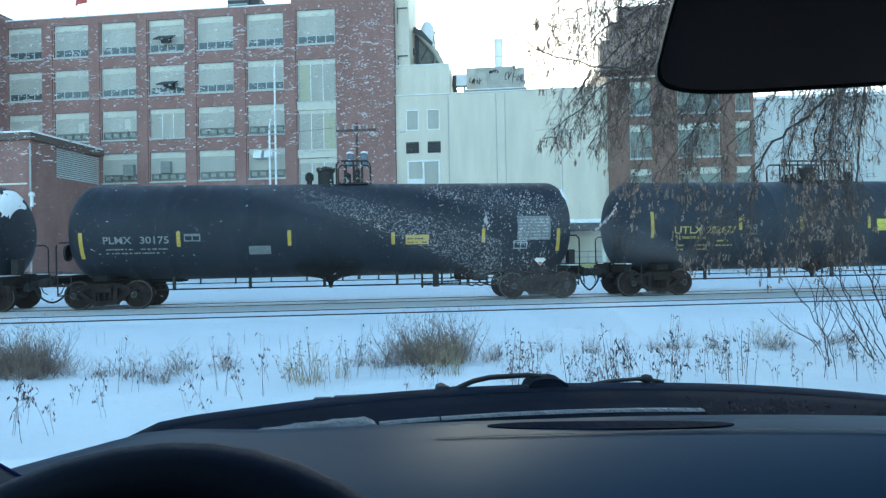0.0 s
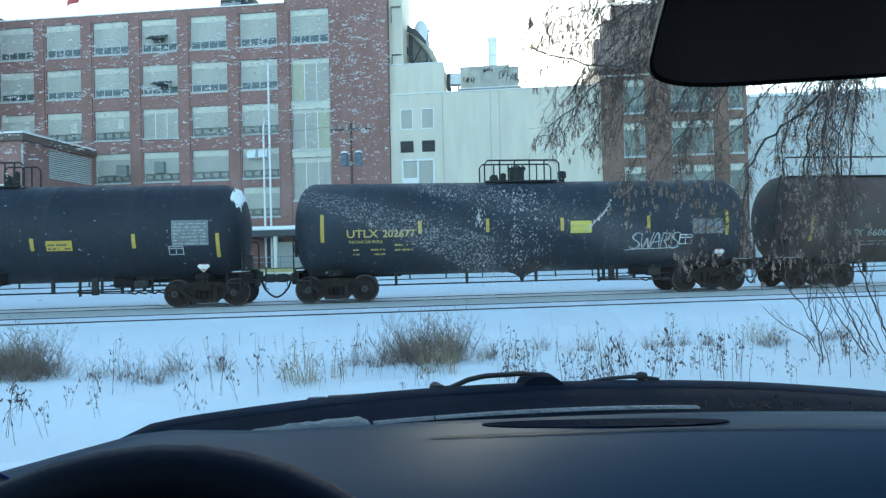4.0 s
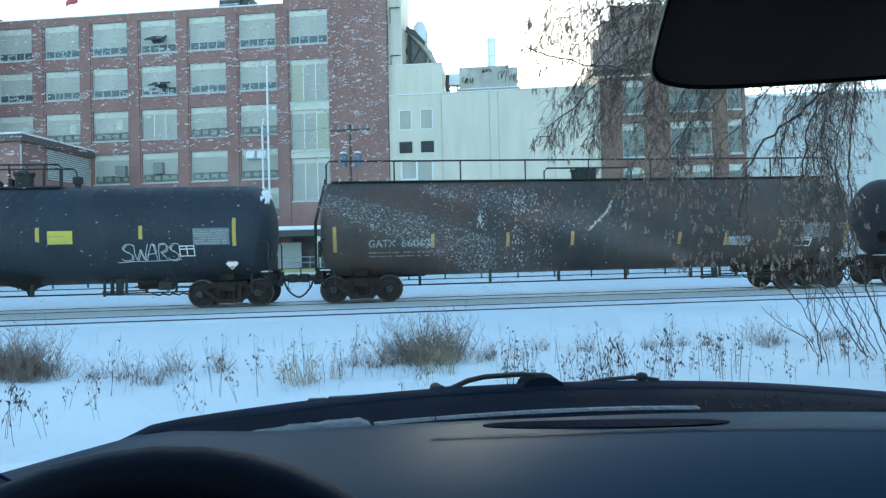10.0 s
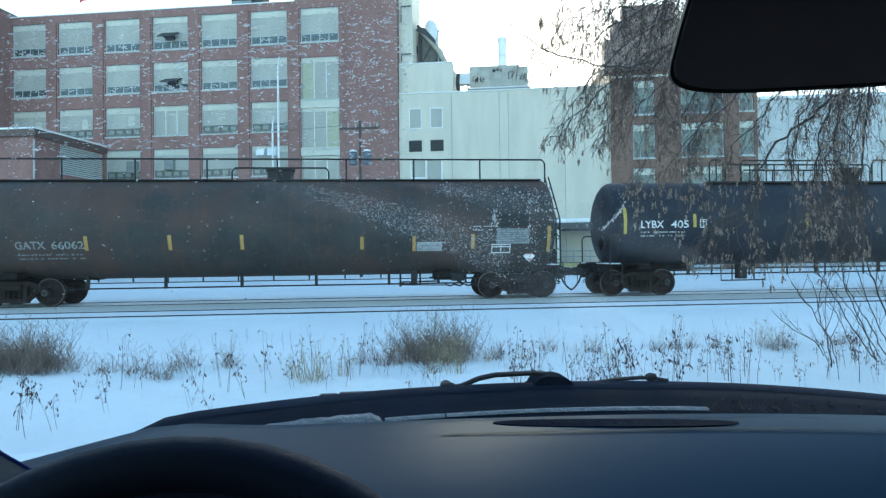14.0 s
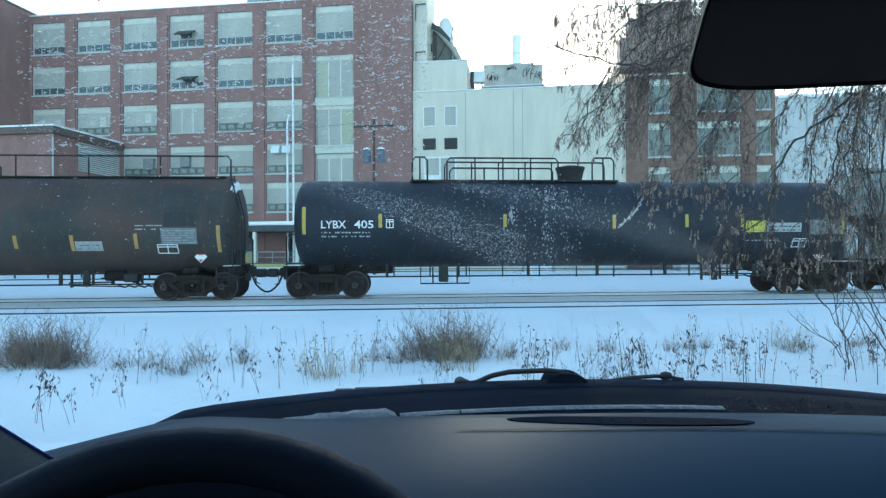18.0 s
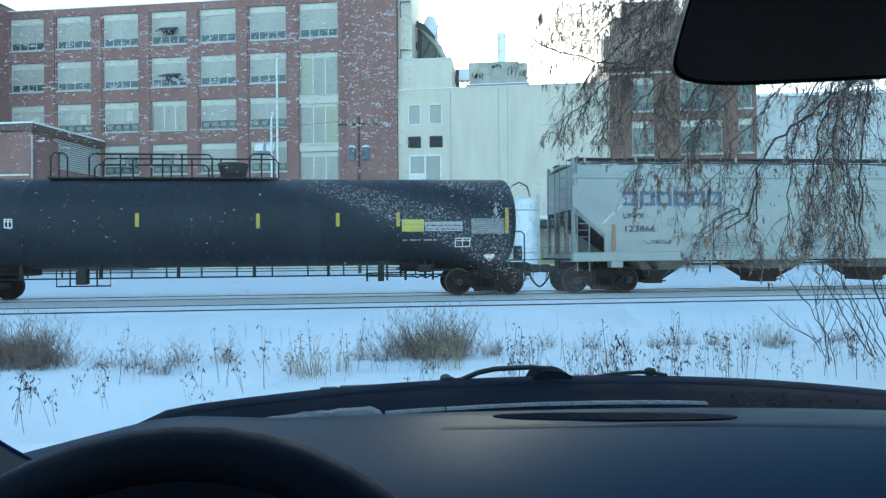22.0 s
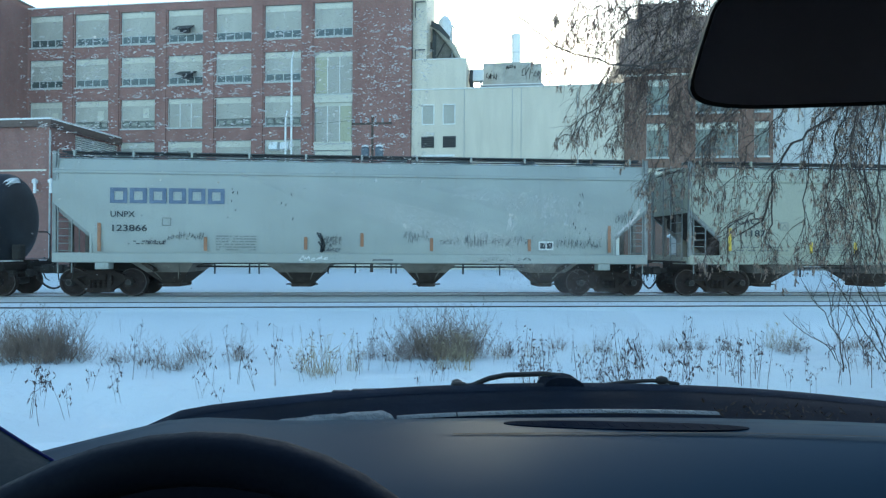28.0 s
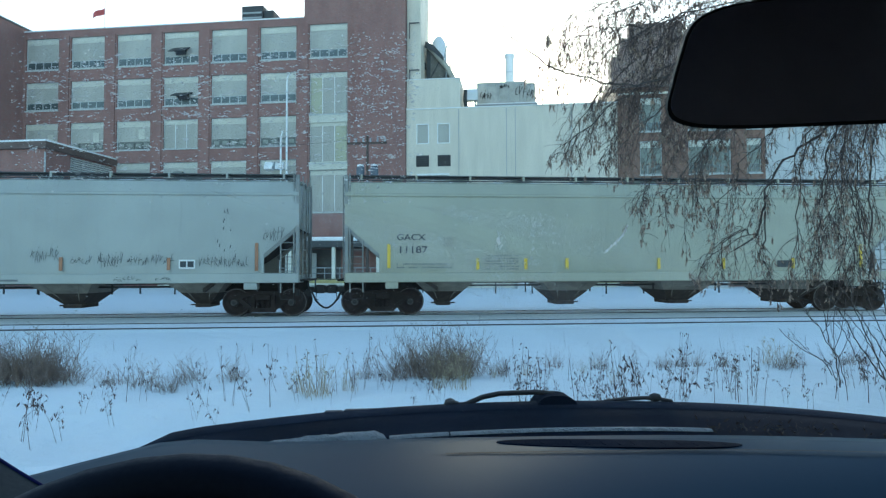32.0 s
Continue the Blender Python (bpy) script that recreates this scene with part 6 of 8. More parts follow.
        part("end_sill", M().box(*sorted((xe - s * 0.12, xe + s * 0.02)), -1.5, 1.5, 1.06, 1.3, 0.02), paint, car)
        part("side_brace", M().beam((s * 8.08, -1.44, 1.86), (s * (half - 0.05), -1.44, 2.78), 0.1, 0.14), END_GREY, car)
        part("side_brace", M().beam((s * 8.08, 1.44, 1.86), (s * (half - 0.05), 1.44, 2.78), 0.1, 0.14), END_GREY, car)
        part("edge_post", M().box(*sorted((s * 8.06, s * 8.14)), -1.52, -1.42, 1.36, 1.95, 0.01), paint, car)
        for y in (-1.46, 1.46):
            part("corner_post", M().box(*sorted((xe - s * 0.1, xe + s * 0.02)), y - 0.06, y + 0.06, 1.3, 4.42, 0.015), END_GREY, car)
        for y in (-0.55, 0.55):
            part("end_post", M().box(*sorted((xe - s * 0.14, xe - s * 0.02)), y - 0.07, y + 0.07, 1.3, 2.8, 0.015), BAY_GRIME, car)
        lx = s * (half - 0.55)
        for dx in (0.0, 0.4):
            part("ladder_rail", M().tube([(lx + s * dx, -1.5, 0.75), (lx + s * dx, -1.5, 2.35 if dx == 0 else 4.47)], 0.022, 6), END_GREY, car)
        for k in range(5):
            part("rung", M().tube([(lx, -1.5, 1.42 + k * 0.22), (lx + s * 0.4, -1.5, 1.42 + k * 0.22)], 0.013, 5), END_GREY, car)
        part("stirrup", M().tube([(lx - s * 0.1, -1.48, 1.08), (lx, -1.48, 0.55), (lx + s * 0.38, -1.48, 0.55), (lx + s * 0.42, -1.48, 1.08)], 0.02, 5), GREASE, car)
        for y in (-1.15, -0.3, 0.3, 1.15):
            part("end_ladder_rail", M().tube([(xe + s * 0.08, y, 1.2), (xe + s * 0.08, y, 4.42)], 0.02, 5), END_GREY, car)
        for k in range(9):
            part("end_rung", M().tube([(xe + s * 0.08, -1.15, 1.4 + k * 0.35), (xe + s * 0.08, -0.3, 1.4 + k * 0.35)], 0.015, 5), END_GREY, car)
        part("end_platform", M().box(*sorted((xe - s * 1.2, xe + s * 0.25)), -1.35, 1.35, 1.1, 1.16, 0.01), UNDER, car)
        part("jacking_pad", M().box(s * 7.75 - 0.2, s * 7.75 + 0.2, -1.58, -1.2, 0.86, 1.06, 0.02).box(s * 7.75 - 0.09, s * 7.75 + 0.09, -1.6, -1.58, 0.9, 1.0), paint, car)
        sill = M().box(*sorted((s * 6.2, s * (L2 - 0.6))), -0.3, 0.3, 0.78, 1.1, 0.03)
        part("draft_sill", sill, UNDER, car)
        truck(car, s * 8.04)
    couplings(car, L2)
    # hopper bays: funnel, gate
    for xc, top_w, bot_w in bays:
        f = M()
        t, b = top_w / 2, bot_w / 2
        vs = [(xc - t, -1.4, 1.08), (xc + t, -1.4, 1.08), (xc + t, 1.4, 1.08), (xc - t, 1.4, 1.08), (xc - b, -0.5, 0.4), (xc + b, -0.5, 0.4), (xc + b, 0.5, 0.4), (xc - b, 0.5, 0.4)]
        f.add(vs, [(0, 1, 5, 4), (1, 2, 6, 5), (2, 3, 7, 6), (3, 0, 4, 7), (4, 5, 6, 7)])
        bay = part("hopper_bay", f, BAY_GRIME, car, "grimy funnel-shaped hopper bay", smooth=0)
        k = 0.52
        lo = M()
        lower = [(xc + (b + (t - b) * k) * sx + 0.012 * sx, sy * (0.5 + 0.9 * k + 0.012), 0.4 + 0.68 * k) for sx, sy in ((-1, -1), (1, -1), (1, 1), (-1, 1))]
        lo.add(lower + [(xc + (b + 0.02) * sx, sy * 0.52, 0.385) for sx, sy in ((-1, -1), (1, -1), (1, 1), (-1, 1))], [(0, 1, 5, 4), (1, 2, 6, 5), (2, 3, 7, 6), (3, 0, 4, 7), (4, 5, 6, 7)])
        part("lower_funnel", lo, GRIME_SHADE_BROWN, bay, "brown-black lower funnel", smooth=0)
        part("outlet_gate", M().box(xc - b - 0.04, xc + b + 0.04, -0.58, 0.58, 0.28, 0.4, 0.02).tube([(xc - b - 0.2, -0.45, 0.36), (xc + b + 0.2, -0.45, 0.36)], 0.025, 6), GRIME_SHADE_BROWN, bay)
        for sx in (-1, 1):
            part("bay_rib", M().beam((xc + sx * t * 0.55, -1.4, 1.06), (xc + sx * b * 0.8, -0.56, 0.44), 0.03, 0.05), BAY_GRIME, bay)
    part("center_sill", M().box(-6.5, 6.5, -0.3, 0.3, 1.0, 1.1, 0.02), UNDER, car)
    part("brake_pipe", M().tube([(-6.4, -0.6, 0.93), (6.4, -0.6, 0.93)], 0.03, 6), GREASE, car)
    for k in range(6):
        x = -5.5 + k * 2.2
        part("pipe_hanger", M().box(x - 0.02, x + 0.02, -0.62, -0.58, 0.7, 1.08), GREASE, car)
    for x, z0, z1 in stripes:
        part("reflector", M().box(x - 0.05, x + 0.05, -1.56, -1.538, z0, z1, 0.004), stripe_mat, car)
    return car


def flat_mark(car, me, name, y=-1.545, label=""):
    for v in me.vertices:
        v.co.y = y
    return part(name, me, None, car, label)


def flat_text(car, text, size, mat, x, z, width):
    me, wide = letters(text, size, mat)
    for v in me.vertices:
        v.co.x = v.co.x * width / wide + x
        v.co.z += z
    flat_mark(car, me, "lettering")


car = hopper_car(74.03, PALE_BLUE, "pale blue-grey covered hopper car with faded blue logo and tags", [(-7.84, 1.4, 2.26), (-4.72, 1.43, 1.85), (-1.7, 1.48, 1.87), (0.03, 1.58, 2.0), (2.2, 1.45, 1.86), (5.32, 1.46, 1.84), (7.93, 1.43, 2.29)], FADED_ORANGE,
                 [(-6.05, 1.9, 0.5), (-1.95, 2.05, 0.6), (2.1, 1.9, 0.5), (6.07, 1.8, 0.4)], 1)
# the maker's logo as plain blue blocks
logo = M()
for k in range(6):
    x = -7.53 + k * 0.575
    for a in ((x, x + 0.12, 2.86, 3.33), (x + 0.38, x + 0.5, 2.86, 3.33), (x + 0.12, x + 0.38, 3.22, 3.33), (x + 0.12, x + 0.38, 2.86, 2.96)):
        logo.box(a[0], a[1], -1.556, -1.546, a[2], a[3])
part("logo_blocks", logo, BLUE_INK, car, "faded blue block logo", smooth=0)
flat_text(car, "UNPX", 0.24, DARK_INK, -7.53, 2.45, 0.72)
flat_text(car, "123866", 0.27, DARK_INK, -7.53, 2.02, 1.02)
flat_mark(car, strokes([[(-6.0, 2.2), (-5.75, 2.2), (-5.75, 2.42), (-6.0, 2.42), (-6.0, 2.2)]], 0.02, GREY_NOTICE, "stencil_frame"), "stencil_frame")
flat_mark(car, stripe_bars(-7.0, -5.9, 1.62, 1.78, 2, DARK_INK, "text_bar", 51), "text_bar")
flat_mark(car, stripe_bars(-4.4, -3.2, 1.45, 1.95, 6, GREY_NOTICE, "text_bar", 52), "text_bar")
TAG_L = "row of thin dark spray-painted scrawls"
for xa, xb, za, zb, seed, n in ((-5.85, -4.75, 1.75, 2.1, 91, 13), (-6.5, -5.9, 1.6, 1.8, 60, 8), (1.3, 2.15, 1.7, 2.3, 62, 6), (2.45, 3.1, 1.6, 2.05, 63, 6), (3.25, 4.0, 1.55, 2.1, 68, 7), (4.1, 4.75, 1.6, 2.05, 69, 6), (4.8, 5.5, 1.6, 2.1, 70, 6),
                                (6.2, 6.9, 1.5, 2.05, 64, 6), (6.95, 7.7, 1.5, 2.05, 71, 6), (8.1, 8.75, 2.3, 2.95, 65, 6), (3.7, 4.5, 1.12, 1.32, 72, 6), (4.9, 5.4, 1.15, 1.3, 73, 3)):
    flat_mark(car, strokes(scrawl(xa, xb, za, zb, seed, int(n * 1.15)), 0.013, DARK_INK, "spray_tag"), "spray_tag", y=-1.568 if za < 1.3 else -1.545, label=TAG_L)
drip = random.Random(9)
flat_mark(car, strokes([[(x, z), (x + drip.uniform(-0.02, 0.02), z - drip.uniform(0.03, 0.09))] for x, z in [(drip.choice((-4.0, -2.2, 5.4, 6.9, 6.95)) + drip.gauss(0, 0.12), drip.uniform(2.0, 3.4)) for _ in range(22)]], 0.025, DARK_INK, "paint_drip"), "paint_drip")
for k in range(3):
    flat_mark(car, strokes(scrawl(-1.25, -0.62, 1.4 + 0.17 * k, 1.66 + 0.17 * k, 80 + k, 7), 0.03, GREY_NOTICE, "spray_tag"), "spray_tag", label="smudged grey spray-painted tag")
flat_mark(car, strokes([[(-1.34, 2.0), (-1.2, 1.7), (-1.24, 1.42)], [(-1.26, 1.98), (-1.12, 1.62), (-1.2, 1.42)], [(-1.3, 1.72), (-1.14, 1.46)]], 0.06, DARK_INK, "spray_tag"), "spray_tag")
flat_mark(car, strokes(scrawl(-1.95, -1.0, 1.12, 1.34, 67, 5), 0.035, WHITE_PAINT, "spray_tag"), "spray_tag", y=-1.566, label="white scrawl on the sill")
pn = part("notice", M().box(5.62, 6.1, -1.552, -1.542, 1.5, 1.78), WHITE_FRAME, car)
part("notice_block", M().box(5.66, 5.84, -1.56, -1.553, 1.55, 1.73).box(5.88, 6.06, -1.56, -1.553, 1.55, 1.73), DARK_INK, pn, smooth=0)
part("sill_notice", M().box(0.35, 1.0, -1.572, -1.562, 1.14, 1.2), GREY_NOTICE, car)

car = hopper_car(93.85, PALE_GREEN, "pale grey-green covered hopper car streaked with rust", [(-7.84, 1.5, 2.25), (-5.04, 1.45, 1.8), (-3.49, 1.45, 1.8), (-2.15, 1.45, 1.8), (0.9, 1.45, 1.8), (3.1, 1.45, 1.8), (5.5, 1.45, 1.8), (7.9, 1.5, 2.25)], FRESH_YELLOW,
                 [(-6.05, 1.9, 0.4), (-1.95, 1.95, 0.55), (2.0, 2.0, 0.65), (6.0, 2.0, 0.65)], 2)
flat_text(car, "GACX", 0.27, DARK_INK, -7.6, 2.38, 0.9)
flat_text(car, "11187", 0.3, DARK_INK, -7.57, 1.98, 0.88)
flat_mark(car, strokes([[(-6.1, 2.2), (-5.85, 2.2), (-5.85, 2.44), (-6.1, 2.44), (-6.1, 2.2)], [(-6.05, 2.25), (-5.95, 2.38), (-5.9, 2.26)]], 0.02, GREY_NOTICE, "stencil_frame"), "stencil_frame")
flat_mark(car, stripe_bars(-7.6, -5.8, 1.5, 1.72, 2, GREY_NOTICE, "text_bar", 71), "text_bar")
flat_mark(car, stripe_bars(-4.8, -3.7, 1.45, 1.95, 6, GREY_NOTICE, "text_bar", 72), "text_bar")
pn = part("notice", M().box(4.95, 5.45, -1.552, -1.542, 1.5, 1.72), DARK_METAL, car)

# ---- plants on the verge ----


def fleck(m, p, length, width, rnd, droop=0.0):
    """One small folded leaf or seed key."""
    d = Vector((rnd.uniform(-1, 1), rnd.uniform(-1, 1), rnd.uniform(-1, 1) - droop)).normalized() * length
    s = d.cross(Vector((rnd.uniform(-1, 1), rnd.uniform(-1, 1), rnd.uniform(-1, 1))))
    s = s.normalized() * (width / 2) if s.length > 1e-6 else Vector((width / 2, 0, 0))
    p = Vector(p)
    mid = p + d * 0.5
    m.add([p, mid + s, p + d, mid - s], [(0, 1, 2, 3)])


def bent(p, d, length, bend, steps, rnd, wob=0.1):
    """Points of a stem that starts at p along d and sags."""
    pts, p, d = [Vector(p)], Vector(p), Vector(d).normalized()
    for k in range(steps):
        d = (d + Vector((rnd.uniform(-wob, wob), rnd.uniform(-wob, wob), rnd.uniform(-wob, wob) - bend))).normalized()
        p = p + d * (length / steps)
        pts.append(p)
    return pts


def weed(seed, kind):
    """Meshes of one dry plant: stems, and its seed heads or blades."""
    rnd = random.Random(seed)
    st, hd = M(), M()
    if kind == "seedhead":
        for _ in range(rnd.randint(1, 3)):
            d = (rnd.uniform(-0.35, 0.35), rnd.uniform(-0.3, 0.3), 1)
            pts = bent((rnd.uniform(-0.08, 0.08), rnd.uniform(-0.08, 0.08), -0.1), d, rnd.uniform(0.45, 0.95), 0.03, 6, rnd, 0.08)
            st.tube(pts, 0.0032, 3, 0.0015, False)
            for q in pts[3:]:
                for _ in range(rnd.randint(0, 3)):
                    b = bent(q, (rnd.uniform(-1, 1), rnd.uniform(-1, 1), 0.7), rnd.uniform(0.03, 0.11), 0.0, 2, rnd)
                    st.tube(b, 0.0015, 3, None, False)
                    for _ in range(rnd.randint(1, 3)):
                        fleck(hd, b[-1] + Vector((rnd.uniform(-0.02, 0.02), rnd.uniform(-0.02, 0.02), rnd.uniform(-0.02, 0.02))), rnd.uniform(0.032, 0.072), rnd.uniform(0.014, 0.024), rnd, 1.8)
    elif kind == "grass":
        for _ in range(26):
            pts = bent((rnd.uniform(-0.18, 0.18), rnd.uniform(-0.12, 0.12), -0.08), (rnd.uniform(-0.4, 0.4), rnd.uniform(-0.4, 0.4), 1), rnd.uniform(0.3, 0.75), rnd.uniform(0.02, 0.12), 5, rnd, 0.1)
            st.tube(pts, 0.004, 3, 0.0012, False)
            if rnd.random() < 0.5:
                for _ in range(4):
                    fleck(hd, pts[-1], 0.06, 0.012, rnd, 0.3)
    elif kind == "stalk":
        pts = bent((0, 0, -0.1), (rnd.uniform(-0.12, 0.12), 0, 1), rnd.uniform(0.7, 1.15), 0.0, 6, rnd, 0.06)
        st.tube(pts, 0.006, 4, 0.003, False)
        for q in pts[3:]:
            for _ in range(rnd.randint(1, 4)):
                fleck(hd, q + Vector((rnd.uniform(-0.05, 0.05), rnd.uniform(-0.05, 0.05), rnd.uniform(-0.05, 0.05))), rnd.uniform(0.03, 0.08), rnd.uniform(0.015, 0.03), rnd, 1.0)
    else:
        for j in range(210 if kind == "bush" else 30):
            w = 1.0 if kind == "bush" else 0.55
            p = (rnd.gauss(0, 0.22 * w), rnd.gauss(0, 0.2 * w), -0.1)
            tall = rnd.uniform(0.2, 0.5) if j % 3 else rnd.uniform(0.5, 0.9)
            pts = bent(p, (p[0] * 2.0 + rnd.uniform(-0.45, 0.45), rnd.uniform(-0.5, 0.5), 1), tall * (1.0 if kind == "bush" else 0.7), 0.01, 6, rnd, 0.14)
            st.tube(pts, 0.0035, 3, 0.0012, False)
            for q in pts[2:]:
                for _ in range(2 if kind == "bush" else 1):
                    b = bent(q, (rnd.uniform(-1, 1), rnd.uniform(-1, 1), 0.9), rnd.uniform(0.06, 0.2), 0.0, 2, rnd)
                    st.tube(b, 0.002, 3, None, False)
                    if rnd.random() < 0.55:
                        fleck(hd, b[-1], rnd.uniform(0.012, 0.03), rnd.uniform(0.008, 0.015), rnd)
    return st, hd


PLANTS = {}


def plant(kind, variant, x, y, size, turn, label):
    key = (kind, variant)
    if key not in PLANTS:
        st, hd = weed(variant * 17 + len(kind), kind)
        stem_mat = {"grass": STRAW, "bush": BRUSH, "brush": BRUSH}.get(kind, TWIG)
        head_mat = {"grass": STRAW, "bush": BRUSH, "brush": BRUSH}.get(kind, DRY_LEAF)
        if not hd.f:
            fleck(hd, (0, 0, 0.3), 0.03, 0.01, random.Random(1))
        PLANTS[key] = (st.mesh("stems", stem_mat, 0), hd.mesh("seed_heads", head_mat, 0))
    name = {"grass": "grass_tuft", "bush": "dry_bush", "brush": "low_brush", "stalk": "dry_stalk"}.get(kind, "dry_weed")
    root = thing(name, label, {"bush": "bush", "brush": "bush", "grass": "grass"}.get(kind, "weed"), pose(x, y, ground_height(x, y), 0, 0, turn) @ Matrix.Scale(size, 4), group=name + " on the verge")
    part("stems", PLANTS[key][0], None, root)
    part("seed_heads", PLANTS[key][1], None, root)
    return root


prnd = random.Random(7)


def scatter(kind, label, count, x0, x1, y0, y1, s0, s1, variants):
    for _ in range(count):
        plant(kind, prnd.randrange(variants), prnd.uniform(x0, x1), prnd.uniform(y0, y1), prnd.uniform(s0, s1), prnd.uniform(0, 360), label)


BUSH_L = "grey-brown leafless bush poking out of the snow"
for x, y, s in ((0.62, 9.6, 0.9), (1.0, 9.6, 1.0), (-5.5, 9.9, 0.95), (-5.0, 9.9, 0.95)):
    plant("bush", prnd.randrange(4), x, y, s, prnd.uniform(0, 360), BUSH_L)
for x, y, s in ((-3.4, 9.3, 0.9), (-2.8, 9.4, 0.9), (-3.0, 9.0, 0.8), (-2.2, 9.5, 0.8), (0.1, 9.4, 0.9), (-0.3, 9.6, 0.8), (1.7, 9.4, 0.7), (-3.9, 9.5, 0.7)):
    plant("brush", prnd.randrange(3), x, y, s, prnd.uniform(0, 360), "thin grey brush half buried in snow")
WEED_L = "dry brown weed with dark seed heads standing in snow"
for x, y, s in ((-3.45, 6.5, 0.95), (-3.25, 6.35, 1.0), (-3.6, 6.8, 0.8), (-3.15, 6.6, 0.8), (-2.9, 7.0, 0.7), (-3.28, 8.2, 0.85), (-3.1, 8.3, 0.9), (-1.75, 7.7, 0.9), (-1.55, 7.6, 1.0), (-1.3, 7.7, 0.9), (-2.0, 7.9, 0.8), (-1.1, 7.9, 0.7), (-0.3, 8.8, 0.9), (-0.05, 8.9, 1.0), (0.2, 8.7, 0.8),
                (3.3, 7.5, 1.3), (3.5, 7.4, 1.2), (3.05, 7.6, 1.0), (3.7, 7.6, 1.0), (4.3, 7.7, 1.0)):
    plant("seedhead", prnd.randrange(6), x, y, s, prnd.uniform(0, 360), WEED_L)
scatter("seedhead", WEED_L, 70, 1.2, 4.8, 6.8, 9.4, 0.4, 0.85, 6)
for x, y, s in ((2.62, 7.3, 0.7), (2.7, 7.35, 0.75), (2.78, 7.25, 0.7), (2.85, 7.4, 0.65), (2.68, 7.2, 0.6), (2.95, 7.45, 1.3), (3.05, 7.4, 1.25)):
    plant("seedhead", prnd.randrange(6), x, y, s, prnd.uniform(0, 360), WEED_L)
scatter("seedhead", WEED_L, 22, 4.6, 7.2, 7.0, 9.4, 0.5, 0.9, 6)
scatter("seedhead", WEED_L, 16, -1.6, 1.4, 7.4, 9.2, 0.45, 0.8, 6)
scatter("seedhead", WEED_L, 12, -5.0, -1.6, 6.6, 8.8, 0.5, 0.9, 6)
scatter("stalk", "tall bare dry stalk with a seed tip in snow", 40, 1.6, 7.0, 6.5, 8.6, 0.5, 0.85, 6)
scatter("stalk", "tall bare dry stalk with a seed tip in snow", 8, -1.6, 0.6, 8.0, 9.4, 0.5, 0.8, 6)
GRASS_L = "straw-coloured dry grass tuft in snow"
for x, y, s in ((-0.95, 8.2, 1.0), (-0.8, 8.3, 0.9), (-1.1, 8.4, 0.7), (-0.5, 8.7, 0.7), (0.7, 8.6, 0.8), (1.0, 8.4, 0.9), (6.5, 10.3, 0.8), (6.9, 10.5, 0.8)):
    plant("grass", prnd.randrange(4), x, y, s, prnd.uniform(0, 360), GRASS_L)
scatter("grass", GRASS_L, 6, 1.0, 3.6, 8.8, 10.0, 0.35, 0.55, 4)
for x, y, s in ((3.4, 9.9, 0.6), (4.5, 10.1, 0.55), (4.85, 10.2, 0.6), (5.2, 10.2, 0.55), (5.55, 10.1, 0.5), (6.5, 10.0, 0.65), (6.85, 10.1, 0.7), (7.7, 10.1, 0.6), (8.1, 10.3, 0.7), (2.6, 9.8, 0.6)):
    plant("brush", prnd.randrange(3), x, y, s, prnd.uniform(0, 360), "thin grey brush half buried in snow")
scatter("stalk", "short bare stalk in snow", 16, -6, 8, 10.5, 13.0, 0.25, 0.45, 6)

# ---- bare saplings on the verge ----


def along(way, step, rnd, wob):
    """Even points along a smooth curve through the way points, with small kinks."""
    w = [Vector(p) for p in way]
    w = [w[0] * 2 - w[1]] + w + [w[-1] * 2 - w[-2]]
    out = []
    for i in range(1, len(w) - 2):
        n = max(2, int((w[i + 1] - w[i]).length / step))
        for k in range(n):
            t = k / n
            p0, p1, p2, p3 = w[i - 1], w[i], w[i + 1], w[i + 2]
            q = 0.5 * (2 * p1 + (p2 - p0) * t + (2 * p0 - 5 * p1 + 4 * p2 - p3) * t * t + (3 * p1 - p0 - 3 * p2 + p3) * t ** 3)
            out.append(q + Vector((rnd.gauss(0, wob), rnd.gauss(0, wob), rnd.gauss(0, wob))))
    return out + [w[-2]]


def sapling(x, y, ways, label):
    """Bare stems along way points in a plane facing the road, thinning upwards, with short side twigs."""
    root = thing("bare_sapling", label, "sapling", pose(x, y, ground_height(x, y)), group="saplings on the verge")
    rnd = random.Random(int(x * 100))
    for r, way in ways:
        pts = along([(a, rnd.uniform(-0.06, 0.06), c) for a, c in way], 0.09, rnd, 0.008)
        m = M().tube(pts, r * 0.75, 6, r * 0.3)
        for i in range(len(pts) // 4, len(pts) - 1):
            if rnd.random() < 0.8:
                ahead = (pts[i + 1] - pts[i]).normalized()
                b = bent(pts[i], ahead + Vector((rnd.uniform(-0.8, 0.8), rnd.uniform(-0.6, 0.6), rnd.uniform(-0.1, 0.6))), rnd.uniform(0.1, 0.42), -0.03, 4, rnd, 0.14)
                m.tube(b, r * 0.34, 4, r * 0.14, False)
                if rnd.random() < 0.5:
                    m.tube(bent(b[2], ahead + Vector((rnd.uniform(-0.9, 0.9), rnd.uniform(-0.6, 0.6), 0.3)), rnd.uniform(0.06, 0.2), -0.02, 3, rnd, 0.14), r * 0.2, 3, r * 0.1, False)
        part("stem", m, BARK, root)


